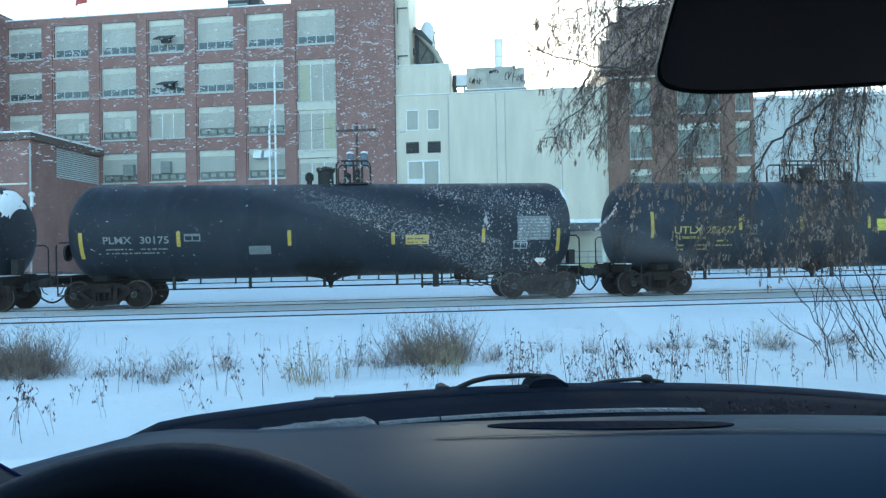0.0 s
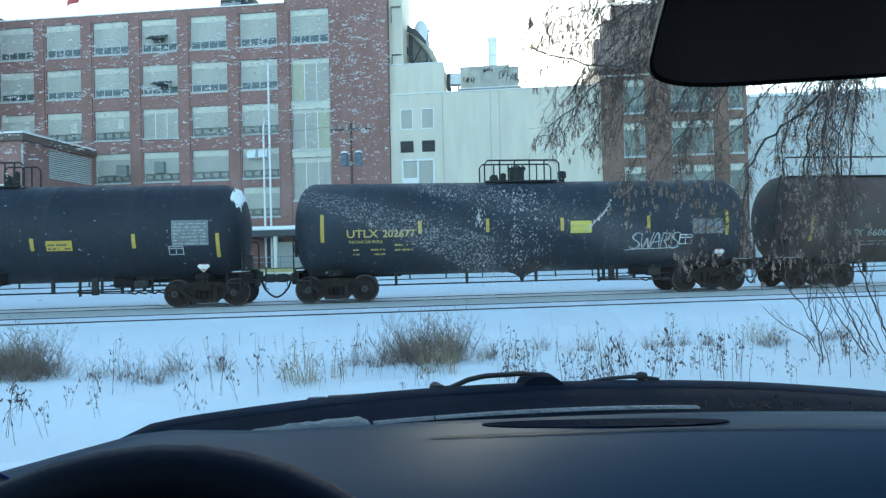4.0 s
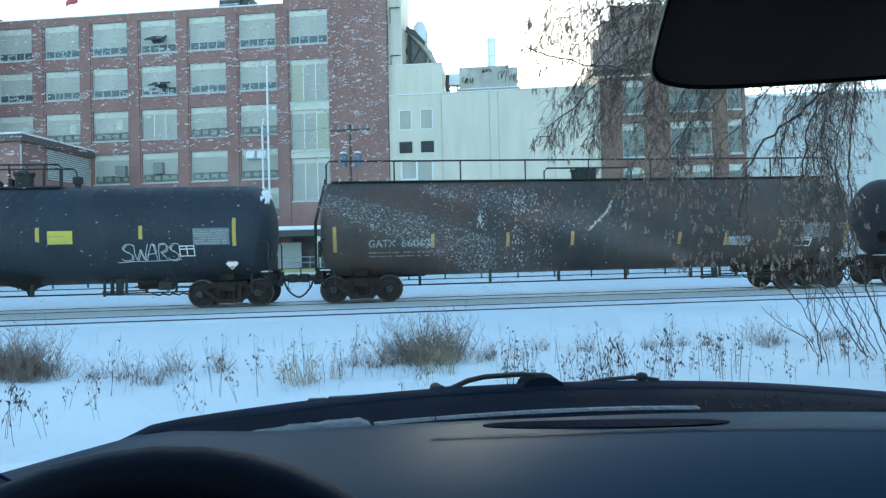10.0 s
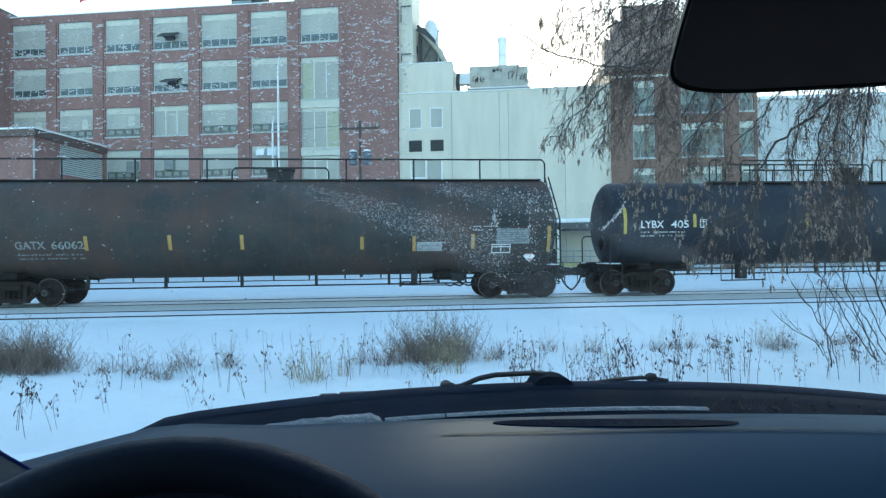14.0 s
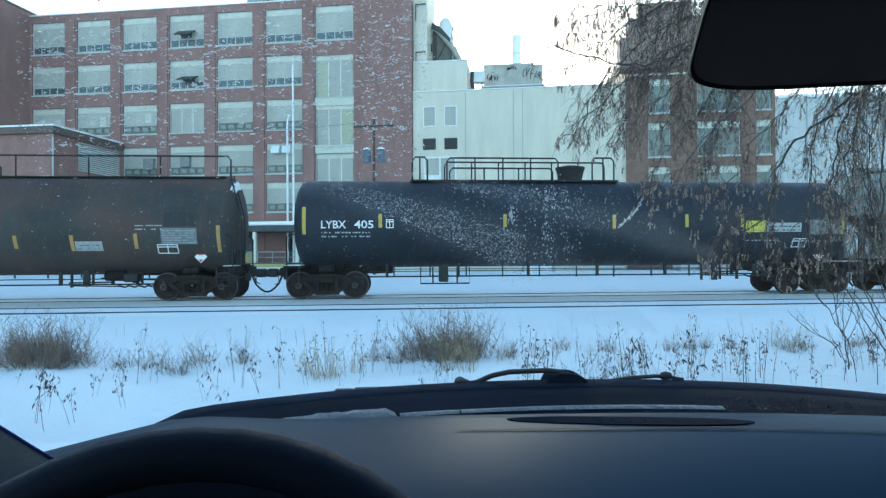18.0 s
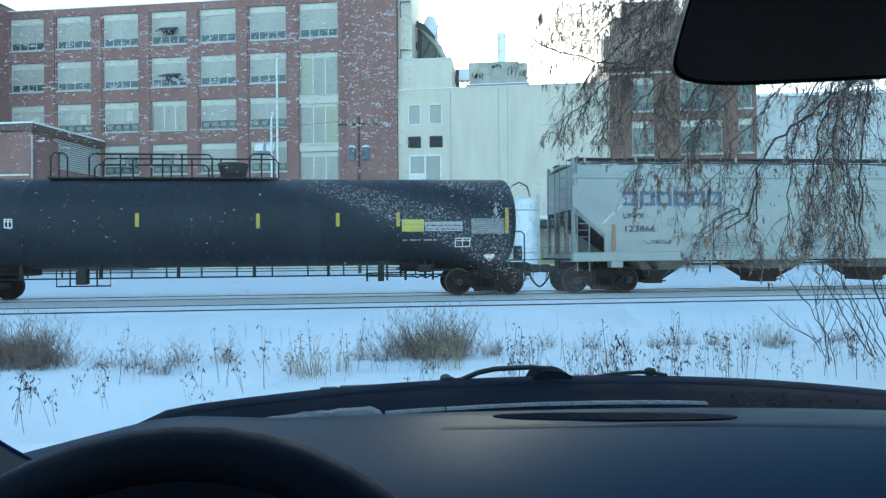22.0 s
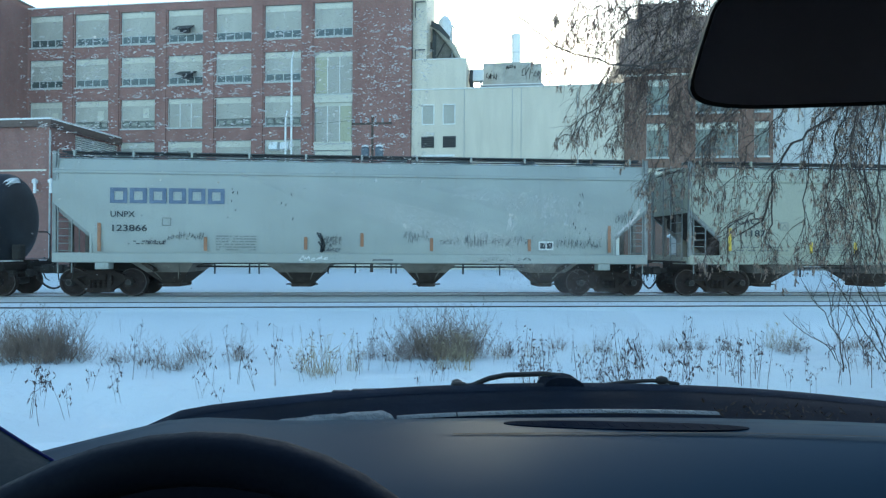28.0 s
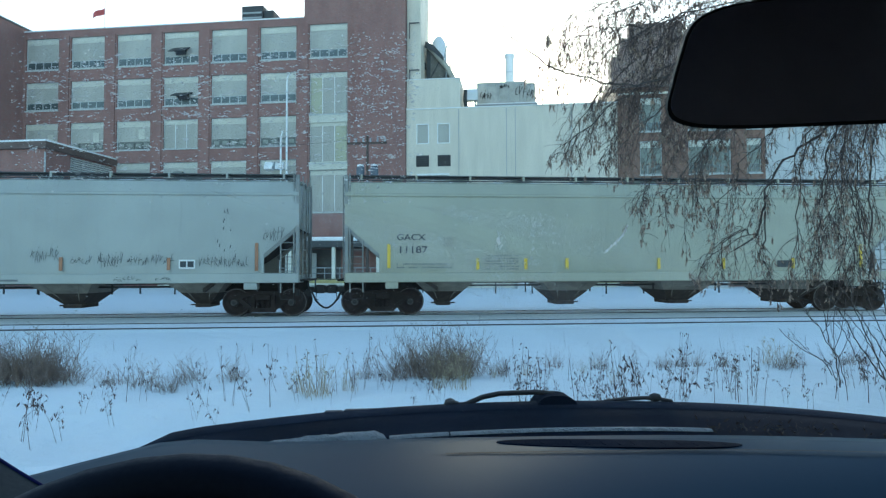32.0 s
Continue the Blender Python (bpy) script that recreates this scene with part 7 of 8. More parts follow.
sapling(6.15, 8.1, [(0.013, [(-0.07, -0.1), (-0.14, 0.44), (-0.22, 0.63), (-0.35, 0.82), (-0.5, 0.98), (-0.62, 1.17)]), (0.009, [(-0.2, 0.61), (-0.2, 0.9), (-0.13, 1.2), (-0.06, 1.47)]), (0.008, [(-0.21, 0.84), (-0.31, 1.05), (-0.37, 1.32)]),
                    (0.008, [(-0.14, 0.45), (-0.03, 0.82), (0.03, 1.2)]), (0.009, [(-0.1, 0.15), (-0.28, 0.37), (-0.52, 0.49), (-0.7, 0.64), (-0.89, 0.81)]), (0.008, [(-0.09, 0.1), (-0.24, 0.33), (-0.44, 0.46), (-0.66, 0.66)]), (0.009, [(0.12, -0.1), (0.0, 0.3), (-0.1, 0.6), (-0.13, 0.95), (-0.02, 1.35)]), (0.007, [(-0.03, 0.4), (0.1, 0.62), (0.18, 0.85)])], "bare forked sapling leaning out of the snow")
sapling(7.5, 8.6, [(0.014, [(-0.24, -0.15), (-0.7, 0.45), (-0.91, 0.82), (-1.07, 1.1), (-1.25, 1.38)]), (0.014, [(-0.24, -0.1), (-0.55, 0.53), (-0.73, 1.0), (-0.83, 1.34), (-0.98, 1.66)]),
                   (0.011, [(-0.5, -0.12), (-0.79, 0.33), (-0.95, 0.7), (-1.12, 0.9)]), (0.012, [(-0.1, -0.12), (-0.42, 0.48), (-0.62, 0.9), (-0.84, 1.2), (-1.1, 1.5)]), (0.012, [(0.02, -0.12), (-0.3, 0.55), (-0.5, 1.0), (-0.62, 1.4), (-0.8, 1.85)]), (0.01, [(-0.2, 0.0), (-0.62, 0.62), (-0.86, 0.92), (-1.15, 1.18)]), (0.01, [(0.1, -0.1), (-0.1, 0.6), (-0.2, 1.1), (-0.42, 1.6)]), (0.019, [(0.19, -0.15), (-0.41, 1.45), (-0.61, 1.98), (-0.79, 2.7), (-0.86, 3.2)])], "clump of bare leaning sapling stems")

# ---- hanging tree beside the road, hung with tan seed keys ----


def raceme(m, stems, p, length, rnd):
    """One hanging bunch of winged seed keys on a thin stalk."""
    p = Vector(p)
    d = Vector((rnd.gauss(0, 0.14), rnd.gauss(0, 0.14), -1)).normalized()
    stems.tube([p, p + d * length * 0.8], 0.0014, 3, None, False)
    for k in range(rnd.randint(6, 11)):
        q = p + d * (length * rnd.uniform(0.05, 0.8))
        w = (d + Vector((rnd.gauss(0, 0.28), rnd.gauss(0, 0.28), 0))).normalized() * rnd.uniform(0.034, 0.056)
        s = w.cross(Vector((rnd.uniform(-1, 1), rnd.uniform(-1, 1), 0.2))).normalized() * rnd.uniform(0.006, 0.0095)
        m.add([q, q + w * 0.6 + s, q + w, q + w * 0.55 - s * 0.6], [(0, 1, 2, 3)])


def tree():
    rnd = random.Random(23)
    root = thing("drooping_tree", "bare drooping tree hung with bunches of tan seed keys", "tree", pose(8.3, 8.4, -0.15))
    trunk = bent((0, 0, -0.2), (0.0, 0, 1), 7.4, 0.0, 10, rnd, 0.05)
    part("trunk", M().tube(trunk, 0.19, 10, 0.05), BARK, root)
    seeds, twigs = M(), M()
    # each limb: thickness, share of twigs, share of seed bunches, then its way points out over the verge and down
    plan = [(0.036, 0.75, 0.6, [(-1.13, -0.1, 4.2), (-1.7, -0.1, 3.95), (-2.2, -0.1, 3.55), (-2.75, -0.1, 3.1), (-3.08, -0.1, 2.67), (-3.1, -0.1, 2.36), (-3.2, -0.1, 2.05), (-3.55, -0.1, 1.85)]),
            (0.028, 0.6, 0.5, [(-1.3, -0.3, 4.3), (-1.6, -0.3, 3.5), (-1.7, -0.3, 2.7), (-1.68, -0.3, 2.1), (-1.75, -0.3, 1.45)]),
            (0.022, 1.0, 0.9, [(-0.85, 0.2, 4.75), (-1.5, 0.2, 4.25), (-1.85, 0.2, 3.45), (-2.05, 0.2, 2.55), (-2.1, 0.2, 1.85), (-2.1, 0.2, 1.4)]),
            (0.02, 0.95, 0.6, [(-0.5, 0.5, 4.7), (-1.25, 0.5, 3.95), (-1.5, 0.5, 3.0), (-1.45, 0.5, 2.15), (-1.55, 0.5, 1.45)]),
            (0.02, 0.75, 1.0, [(-1.4, -0.4, 4.3), (-2.2, -0.4, 4.0), (-2.7, -0.4, 3.25), (-2.8, -0.4, 2.5), (-2.85, -0.4, 1.9)]),
            (0.018, 0.75, 1.0, [(-0.85, 0.2, 5.0), (-2.15, 0.2, 4.25), (-2.75, 0.2, 3.6), (-3.2, 0.2, 3.1), (-3.45, 0.2, 2.7), (-3.75, 0.2, 2.4)]),
            (0.018, 0.8, 1.1, [(-1.2, -0.2, 5.1), (-2.85, -0.2, 4.3), (-3.65, -0.2, 3.55), (-4.15, -0.2, 3.1), (-4.45, -0.2, 2.75), (-4.6, -0.2, 2.5)]),
            (0.018, 0.85, 1.1, [(-0.7, 0.4, 5.5), (-2.6, 0.4, 4.8), (-3.5, 0.4, 4.15), (-4.0, 0.4, 3.5), (-4.4, 0.4, 3.0), (-4.6, 0.4, 2.75)]),
            (0.02, 1.0, 0.9, [(-1.0, 0, 5.65), (-3.1, 0, 5.05), (-4.2, 0, 4.55), (-4.9, 0, 4.1), (-5.5, 0, 3.6), (-5.85, 0, 3.25), (-6.0, 0, 3.1)]),
            (0.02, 0.85, 0.9, [(-0.6, 0.5, 6.05), (-3.0, 0.5, 5.4), (-4.1, 0.5, 5.0), (-4.8, 0.5, 4.55), (-5.3, 0.5, 4.05), (-5.55, 0.5, 3.6), (-5.5, 0.5, 3.2)]),
            (0.02, 0.85, 1.0, [(-1.25, -0.3, 5.75), (-3.7, -0.3, 5.2), (-4.65, -0.3, 4.9), (-5.2, -0.3, 4.6), (-5.6, -0.3, 4.3), (-5.75, -0.3, 4.0)]),
            (0.026, 0.28, 0.4, [(-1.25, -0.3, 5.5), (-3.3, -0.3, 4.85), (-4.4, -0.3, 4.25), (-4.95, -0.3, 4.05), (-5.45, -0.3, 4.1), (-5.95, -0.3, 4.2), (-6.3, -0.3, 4.38), (-6.65, -0.3, 4.66), (-6.82, -0.3, 4.82)]),
            (0.018, 1.1, 0.9, [(-0.8, 0.2, 6.25), (-3.8, 0.2, 5.7), (-4.9, 0.2, 5.3), (-5.4, 0.2, 5.05), (-5.7, 0.2, 4.8)]),
            (0.018, 1.1, 0.9, [(-1.0, 0.0, 6.3), (-3.95, 0.0, 5.85), (-5.15, 0.0, 5.35), (-5.8, 0.0, 5.05), (-6.1, 0.0, 4.8)]),
            (0.016, 1.1, 0.9, [(-1.2, -0.1, 5.9), (-3.4, -0.1, 5.3), (-4.5, -0.1, 5.0), (-5.25, -0.1, 4.88), (-5.8, -0.1, 4.68), (-6.05, -0.1, 4.35)]),
            (0.018, 0.9, 1.0, [(-0.4, 0.7, 6.0), (-3.1, 0.7, 5.15), (-4.2, 0.7, 4.45), (-4.7, 0.7, 3.85), (-5.0, 0.7, 3.3), (-5.05, 0.7, 3.05)]),
            (0.018, 0.8, 1.0, [(-1.2, -0.2, 5.4), (-3.5, -0.2, 4.55), (-4.2, -0.2, 4.05), (-4.55, -0.2, 3.55), (-4.75, -0.2, 3.2)]),
            (0.018, 0.9, 1.1, [(-0.9, 0.1, 5.45), (-2.5, 0.1, 4.85), (-3.25, 0.1, 4.3), (-3.65, 0.1, 3.6), (-4.0, 0.1, 2.95), (-3.95, 0.1, 2.55)]),
            (0.018, 0.8, 1.0, [(-0.75, 0.3, 6.15), (-3.5, 0.3, 5.55), (-4.3, 0.3, 5.0), (-4.65, 0.3, 4.55), (-5.0, 0.3, 4.1), (-5.15, 0.3, 3.65)]),
            (0.018, 0.8, 1.0, [(-1.1, -0.1, 5.7), (-2.95, -0.1, 5.1), (-3.7, -0.1, 4.6), (-4.25, -0.1, 4.05), (-4.8, -0.1, 3.6), (-5.1, -0.1, 3.3)]),
            (0.018, 1.0, 0.5, [(-0.5, 0.4, 4.85), (-0.95, 0.4, 4.15), (-1.25, 0.4, 3.3), (-1.3, 0.4, 2.5), (-1.4, 0.4, 1.7)]),
            (0.018, 0.7, 0.8, [(-0.5, -0.6, 4.6), (-1.5, -0.6, 4.3), (-2.1, -0.6, 3.7), (-2.4, -0.6, 2.9), (-2.45, -0.6, 2.2)]),
            (0.02, 0.8, 0.5, [(0.5, 0.3, 4.3), (1.0, 0.4, 4.6), (2.2, 0.5, 4.2), (2.9, 0.5, 3.2)]), (0.02, 0.8, 0.5, [(0.4, -0.4, 5.4), (0.8, -0.6, 5.8), (1.9, -0.8, 5.6), (2.6, -0.8, 4.6)])]
    ways = [(thick, much, fruit, [(0.0, 0.0, min(6.6, way[0][2] - 0.6))] + way) for thick, much, fruit, way in plan]
    # two forks near the low end of the main limb
    ways += [(0.014, 0.9, 0.5, [(-3.1, -0.1, 2.4), (-3.08, -0.1, 2.0), (-3.15, -0.1, 1.75), (-3.05, -0.1, 1.6)]), (0.012, 1.4, 0.7, [(-3.2, -0.1, 2.06), (-3.4, -0.1, 2.1), (-3.7, -0.1, 1.97), (-3.85, -0.1, 1.8)])]
    for thick, much, fruit, way in ways:
        pts = along(way, 0.14, rnd, 0.024)
        part("limb", M().tube(pts, thick * 0.85, 6, max(0.005, thick * 0.3)), BARK, root)
        n = len(pts)
        for i in range(int(n * 0.25) if thick > 0.015 else 1, n):
            f = i / n
            ahead = (pts[min(i + 1, n - 1)] - pts[i - 1]).normalized()
            for _ in range(4):
                if rnd.random() > (0.62 if pts[i].z > 3.9 else 0.52 if pts[i].z > 3.0 else 0.55 if pts[i].x > -3.0 else 0.36) * much:
                    continue
                # a branchlet that springs out of its limb, then hangs
                d = ahead * 0.6 + Vector((rnd.uniform(-0.9, 0.6), rnd.uniform(-1.0, 1.0), rnd.uniform(-0.8, 0.6)))
                b = bent(pts[i], d, rnd.uniform(0.3, 1.1) * (1.1 - 0.4 * f), 0.15 if pts[i].z > 3.3 else 0.25, 9, rnd, 0.22)
                low = [j for j, q in enumerate(b) if q.z < 1.4 or (q.z < 3.08 and q.x < -4.8) or q.x < (-6.45 if q.z > 3.95 else -6.15 + 1.1 * max(0.0, 3.15 - q.z))]
                b = b[:low[0]] if low else b
                if len(b) < 3:
                    continue
                twigs.tube(b, 0.0048, 3, 0.002, False)
                if rnd.random() < (0.3 if b[-1].z > 2.9 else 0.55) * fruit:
                    for _ in range(rnd.randint(1, 4)):
                        raceme(seeds, twigs, b[-1] + Vector((rnd.gauss(0, 0.02), rnd.gauss(0, 0.02), rnd.uniform(-0.02, 0.03))), rnd.uniform(0.07, 0.15), rnd)
                for q in b[2:]:
                    for _ in range(rnd.randint(0, 3)):
                        c = bent(q, (rnd.uniform(-0.9, 0.7), rnd.uniform(-0.8, 0.8), rnd.uniform(-1.2, 0.3)), rnd.uniform(0.08, 0.34), 0.26, 3, rnd, 0.26)
                        twigs.tube(c, 0.0028, 3, 0.0014, False)
                        if rnd.random() < (0.13 if c[-1].z > 2.9 else 0.25) * fruit:
                            for _ in range(rnd.randint(1, 3)):
                                raceme(seeds, twigs, c[-1] + Vector((rnd.gauss(0, 0.015), rnd.gauss(0, 0.015), rnd.uniform(-0.02, 0.02))), rnd.uniform(0.06, 0.13), rnd)
    part("twigs", twigs, TREE_TWIG, root, smooth=0)
    part("seed_bunches", seeds, SEEDS, root, "hanging bunches of tan seed keys", smooth=0)


tree()

# ---- the parked car around the camera ----


def sweep(rows, closed=False):
    """A sheet from rows of points."""
    m = M()
    n = len(rows[0])
    for r in rows:
        m.v += [tuple(p) for p in r]
    m.f = [(j * n + i, j * n + i + 1, (j + 1) * n + i + 1, (j + 1) * n + i) for j in range(len(rows) - 1) for i in range(n - 1)]
    return m


own = thing("parked_car", "parked dark blue car with a black dashboard and salt-flecked windshield", "car", pose(0, 0, 0))


def cowl_z(x):
    """Height of the ridge between hood and cowl above the rails."""
    return 1.212 - 0.09 * (x - 0.25) ** 2 - 0.03 * (max(0.0, -0.33 - x) / 0.1) ** 2


XS = [-0.46 + 0.05 * i for i in range(36)]


def strip(rows):
    """A sheet that follows the curved foot of the windshield: rows of distance and height against the ridge."""
    return sweep([[(x, y - 0.05 * max(0.0, abs(x - 0.3) - 0.4), cowl_z(x) + dz) for x in XS] for y, dz in rows])


part("hood", strip([(1.115, -0.012), (1.13, -0.003), (1.16, -0.0075), (1.2, -0.018), (1.4, -0.062), (1.7, -0.13), (2.0, -0.22), (2.15, -0.33), (2.2, -0.6)]), HOOD_PAINT, own, "dark blue hood with a dusting of grime", smooth=60)
part("cowl", strip([(0.95, -0.06), (0.965, -0.03), (1.0, -0.02), (1.05, -0.014), (1.075, -0.006), (1.085, -0.009), (1.1, -0.004), (1.118, -0.0005), (1.122, -0.01)]), COWL_BLACK, own, "black plastic cowl below the windshield", smooth=40)

part("cowl_seal", strip([(1.092, -0.006), (1.098, -0.0025), (1.108, 0.0004), (1.118, 0.0012), (1.123, -0.006)]), SEAL_NAVY, own, "dull navy rubber seal along the hood edge", smooth=40)

# dashboard top with its rounded front
DXS = [-0.62 + 0.05 * i for i in range(36)]


def dash_edge(x):
    return 0.96 - 0.08 * (max(0.0, x - 0.3) / 0.6) ** 2.2 - 0.05 * (max(0.0, -x - 0.1) / 0.4) ** 2


def dash_top(x):
    return 1.198 - 0.013 * max(0.0, x - 0.1) - 0.2 * max(0.0, -x - 0.3) + 0.012 * max(0.0, min(1.0, (-x - 0.15) / 0.15))


dash = []
for k, (f, dz) in enumerate(((1.005, -0.03), (0.998, -0.004), (0.985, 0.0), (0.96, 0.0), (0.92, 0.0), (0.88, -0.002), (0.78, -0.011), (0.68, -0.03), (0.58, -0.065), (0.52, -0.1), (0.48, -0.14), (0.47, -0.2), (0.47, -0.5))):
    dash.append([(x, dash_edge(x) * f, dash_top(x) + dz * (1 + 5.2 * max(0.0, x - 0.12))) for x in DXS])
part("dashboard", sweep(dash), DASH, own, "dark grey moulded dashboard top", smooth=60)
part("dash_seam", sweep([[(x, dash_edge(x) * f, dash_top(x) + 0.0005) for x in DXS if x > 0.04] for f in (0.902, 0.897)]), DASH_DARK, own, smooth=0)
ve = M()
ring = []
for k in range(40):
    a = 2 * math.pi * k / 40
    u = 0.178 * math.copysign(abs(math.cos(a)) ** 0.75, math.cos(a))
    x = 0.337 + u
    ring.append((x, 0.898 - 0.09 * u + 0.021 * math.sin(a), dash_top(x) + 0.0012))
ve.add(ring + [(p[0], p[1], p[2] - 0.02) for p in ring], [tuple(range(40))] + [(k, (k + 1) % 40, 40 + (k + 1) % 40, 40 + k) for k in range(40)])
vent_ = part("defrost_vent", ve, COWL_BLACK, own, "long black defroster vent")
for k in range(15):
    x = 0.18 + k * 0.0222
    part("vent_slat", M().box(x - 0.0015, x + 0.0015, 0.889 - 0.09 * (x - 0.337), 0.907 - 0.09 * (x - 0.337), dash_top(x) - 0.002, dash_top(x) + 0.0016, 0.0002), COWL_BLACK, vent_)
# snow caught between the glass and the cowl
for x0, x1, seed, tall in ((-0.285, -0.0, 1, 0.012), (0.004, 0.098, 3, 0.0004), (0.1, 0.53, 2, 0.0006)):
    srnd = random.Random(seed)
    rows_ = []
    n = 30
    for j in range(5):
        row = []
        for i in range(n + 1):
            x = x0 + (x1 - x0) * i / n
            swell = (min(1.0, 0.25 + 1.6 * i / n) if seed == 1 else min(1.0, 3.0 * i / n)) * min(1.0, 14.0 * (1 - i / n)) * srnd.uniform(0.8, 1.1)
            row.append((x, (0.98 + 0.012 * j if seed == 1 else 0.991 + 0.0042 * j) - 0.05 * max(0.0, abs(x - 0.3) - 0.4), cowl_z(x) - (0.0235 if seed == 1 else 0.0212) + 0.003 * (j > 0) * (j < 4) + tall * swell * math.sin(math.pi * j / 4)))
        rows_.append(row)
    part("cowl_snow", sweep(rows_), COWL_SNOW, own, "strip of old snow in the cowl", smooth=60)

for x0, x1, up in ((-0.108, -0.076, 0.0026), (-0.074, 0.015, 0.0008)):
    part("cowl_clip", M().box(x0, x1, 1.112, 1.126, cowl_z((x0 + x1) / 2) - 0.006, cowl_z((x0 + x1) / 2) + up, 0.002), HOOD_PAINT, own)
# dead leaves and needles caught at the passenger end of the cowl
litter, lrnd = M(), random.Random(31)
for _ in range(170):
    x = lrnd.triangular(0.5, 1.0, 0.62)
    fleck(litter, (x, lrnd.uniform(0.985, 1.06) - 0.05 * max(0.0, abs(x - 0.3) - 0.4), cowl_z(x) - 0.019 + lrnd.uniform(0.0, 0.006)), lrnd.uniform(0.005, 0.016), lrnd.uniform(0.002, 0.005), lrnd, 0.0)
part("leaf_litter", litter, GRIME_SHADE_BROWN, own, "dead leaves and needles in the cowl", smooth=0)["kind"] = "stuff"

# wipers
wl = M().tube([(0.1, 1.12, 1.206), (0.14, 1.12, 1.21), (0.17, 1.12, 1.222), (0.2, 1.12, 1.2275), (0.27, 1.125, 1.228), (0.3, 1.125, 1.2235)], 0.0046, 8)
wiper = part("wiper", wl, RUBBER, own, "black windshield wiper arm")
part("pivot_cover", M().prism([(0.262, 1.196), (0.263, 1.207), (0.268, 1.2155), (0.276, 1.2225), (0.29, 1.2255), (0.312, 1.2245), (0.326, 1.221), (0.335, 1.214), (0.338, 1.205), (0.338, 1.196)], "y", 1.1, 1.15), COWL_BLACK, wiper)
part("arm_tip", M().lathe([(-0.012, 0.005), (0.0, 0.007), (0.012, 0.005)], "x", (0.115, 1.12, 1.2105), 10), RUBBER, wiper)
part("blade", M().box(-0.05, 0.5, 1.07, 1.085, 1.188, 1.197, 0.003), RUBBER, wiper)
wr = M().tube([(0.37, 1.12, 1.206), (0.42, 1.12, 1.2125), (0.47, 1.12, 1.2145), (0.5, 1.12, 1.211), (0.52, 1.12, 1.207)], 0.0035, 8)
wiper2 = part("wiper", wr, RUBBER, own, "second black wiper arm lying low")
part("pivot_cover", M().lathe([(-0.008, 0.006), (0.0, 0.0085), (0.01, 0.006)], "x", (0.487, 1.12, 1.2145), 10), RUBBER, wiper2)
part("nozzle", M().lathe([(1.203, 0.012), (1.212, 0.009), (1.215, 0.003)], "z", (0.115, 1.15, 0), 10), RUBBER, own)
# steering wheel
RIM_R, RIM_T = 0.262, 0.022
rim_pts = [(RIM_R * math.sin(2 * math.pi * k / 48 + math.pi), 0, RIM_R * math.cos(2 * math.pi * k / 48 + math.pi)) for k in range(49)]
wheel_at = pose(-0.168, 0.435, 1.036, -24, 0, 0)
sw = part("steering_wheel", M().tube(rim_pts, RIM_T, 14, cap=False), LEATHER, own, "black leather steering wheel", at=wheel_at)
# hub drawn as a full disc that blacks out the shaded ring opening
part("hub", M().lathe([(-0.004, 0.02), (-0.004, 0.12), (0.008, 0.21), (0.03, 0.25), (0.05, 0.25), (0.05, 0.02)], "y", (0, 0, 0), 32), LEATHER, sw)
for a in (-90, 90, 180):
    part("spoke", M().box(-0.018, 0.018, 0.0, 0.025, 0.05, RIM_R - 0.005, 0.008), LEATHER, sw, at=pose(0, 0, 0, 0, a, 0))
part("instrument_binnacle", M().prism([(-0.235 + 0.18 * math.cos(k * math.pi / 12), 0.985 + 0.222 * math.sin(k * math.pi / 12) ** 0.8) for k in range(13)] + [(-0.415, 0.7), (-0.055, 0.7)], "y", 0.45, 0.8), COWL_BLACK, own, "dark instrument binnacle behind the wheel")
part("column", M().lathe([(0.03, 0.05), (0.25, 0.07)], "y", (0, 0, 0), 14), LEATHER, sw)

# rear-view mirror
mir = M()
outline = []
W2, H2 = 0.113, 0.0335
for k in range(48):
    a = 2 * math.pi * k / 48
    u, w = math.cos(a), math.sin(a)
    px = W2 * math.copysign(abs(u) ** 0.33, u)
    pz = H2 * math.copysign(abs(w) ** 0.34, w)
    outline.append((px + (0.008 * (pz / H2) if px < 0 else -0.008 * (pz / H2)), pz))
mir.prism(outline, "y", 0.0, 0.008)
mir.prism([(p[0] * 0.9, p[1] * 0.8) for p in outline], "y", 0.009, 0.028)
mirror = part("rear_view_mirror", mir, DASH_DARK, own, "black rear-view mirror reflecting the dark cabin", at=pose(0.2655, 0.292, 1.557, 17, 0, -16))
glass_outline = [(p[0] * 0.985, p[1] * 0.95 + 0.0005) for p in outline]
part("mirror_glass", M().prism(glass_outline, "y", -0.002, -0.0005), MIRROR_GLASS, mirror)
part("mirror_stem", M().tube([(0.0, 0.03, 0.01), (0.0, 0.06, 0.04), (0, 0.075, 0.08)], 0.012, 8), DASH_DARK, mirror)

# windshield, headliner, cabin shell
WS0, WS1 = (0.985, 1.176), (0.42, 1.70)


def on_glass(x, k):
    """A point on the windshield: k from its foot to its head."""
    bow = 0.04 * ((x - 0.3) / 0.7) ** 2
    return (x, WS0[0] + (WS1[0] - WS0[0]) * k - bow, WS0[1] + (WS1[1] - WS0[1]) * k)


GX = [-0.75 + 0.1 * i for i in range(20)]
glass = part("windshield", sweep([[on_glass(x, k / 6) for x in GX] for k in range(7)]), PANE, own, "windshield flecked with dried road salt", smooth=60)
glass.visible_shadow = False


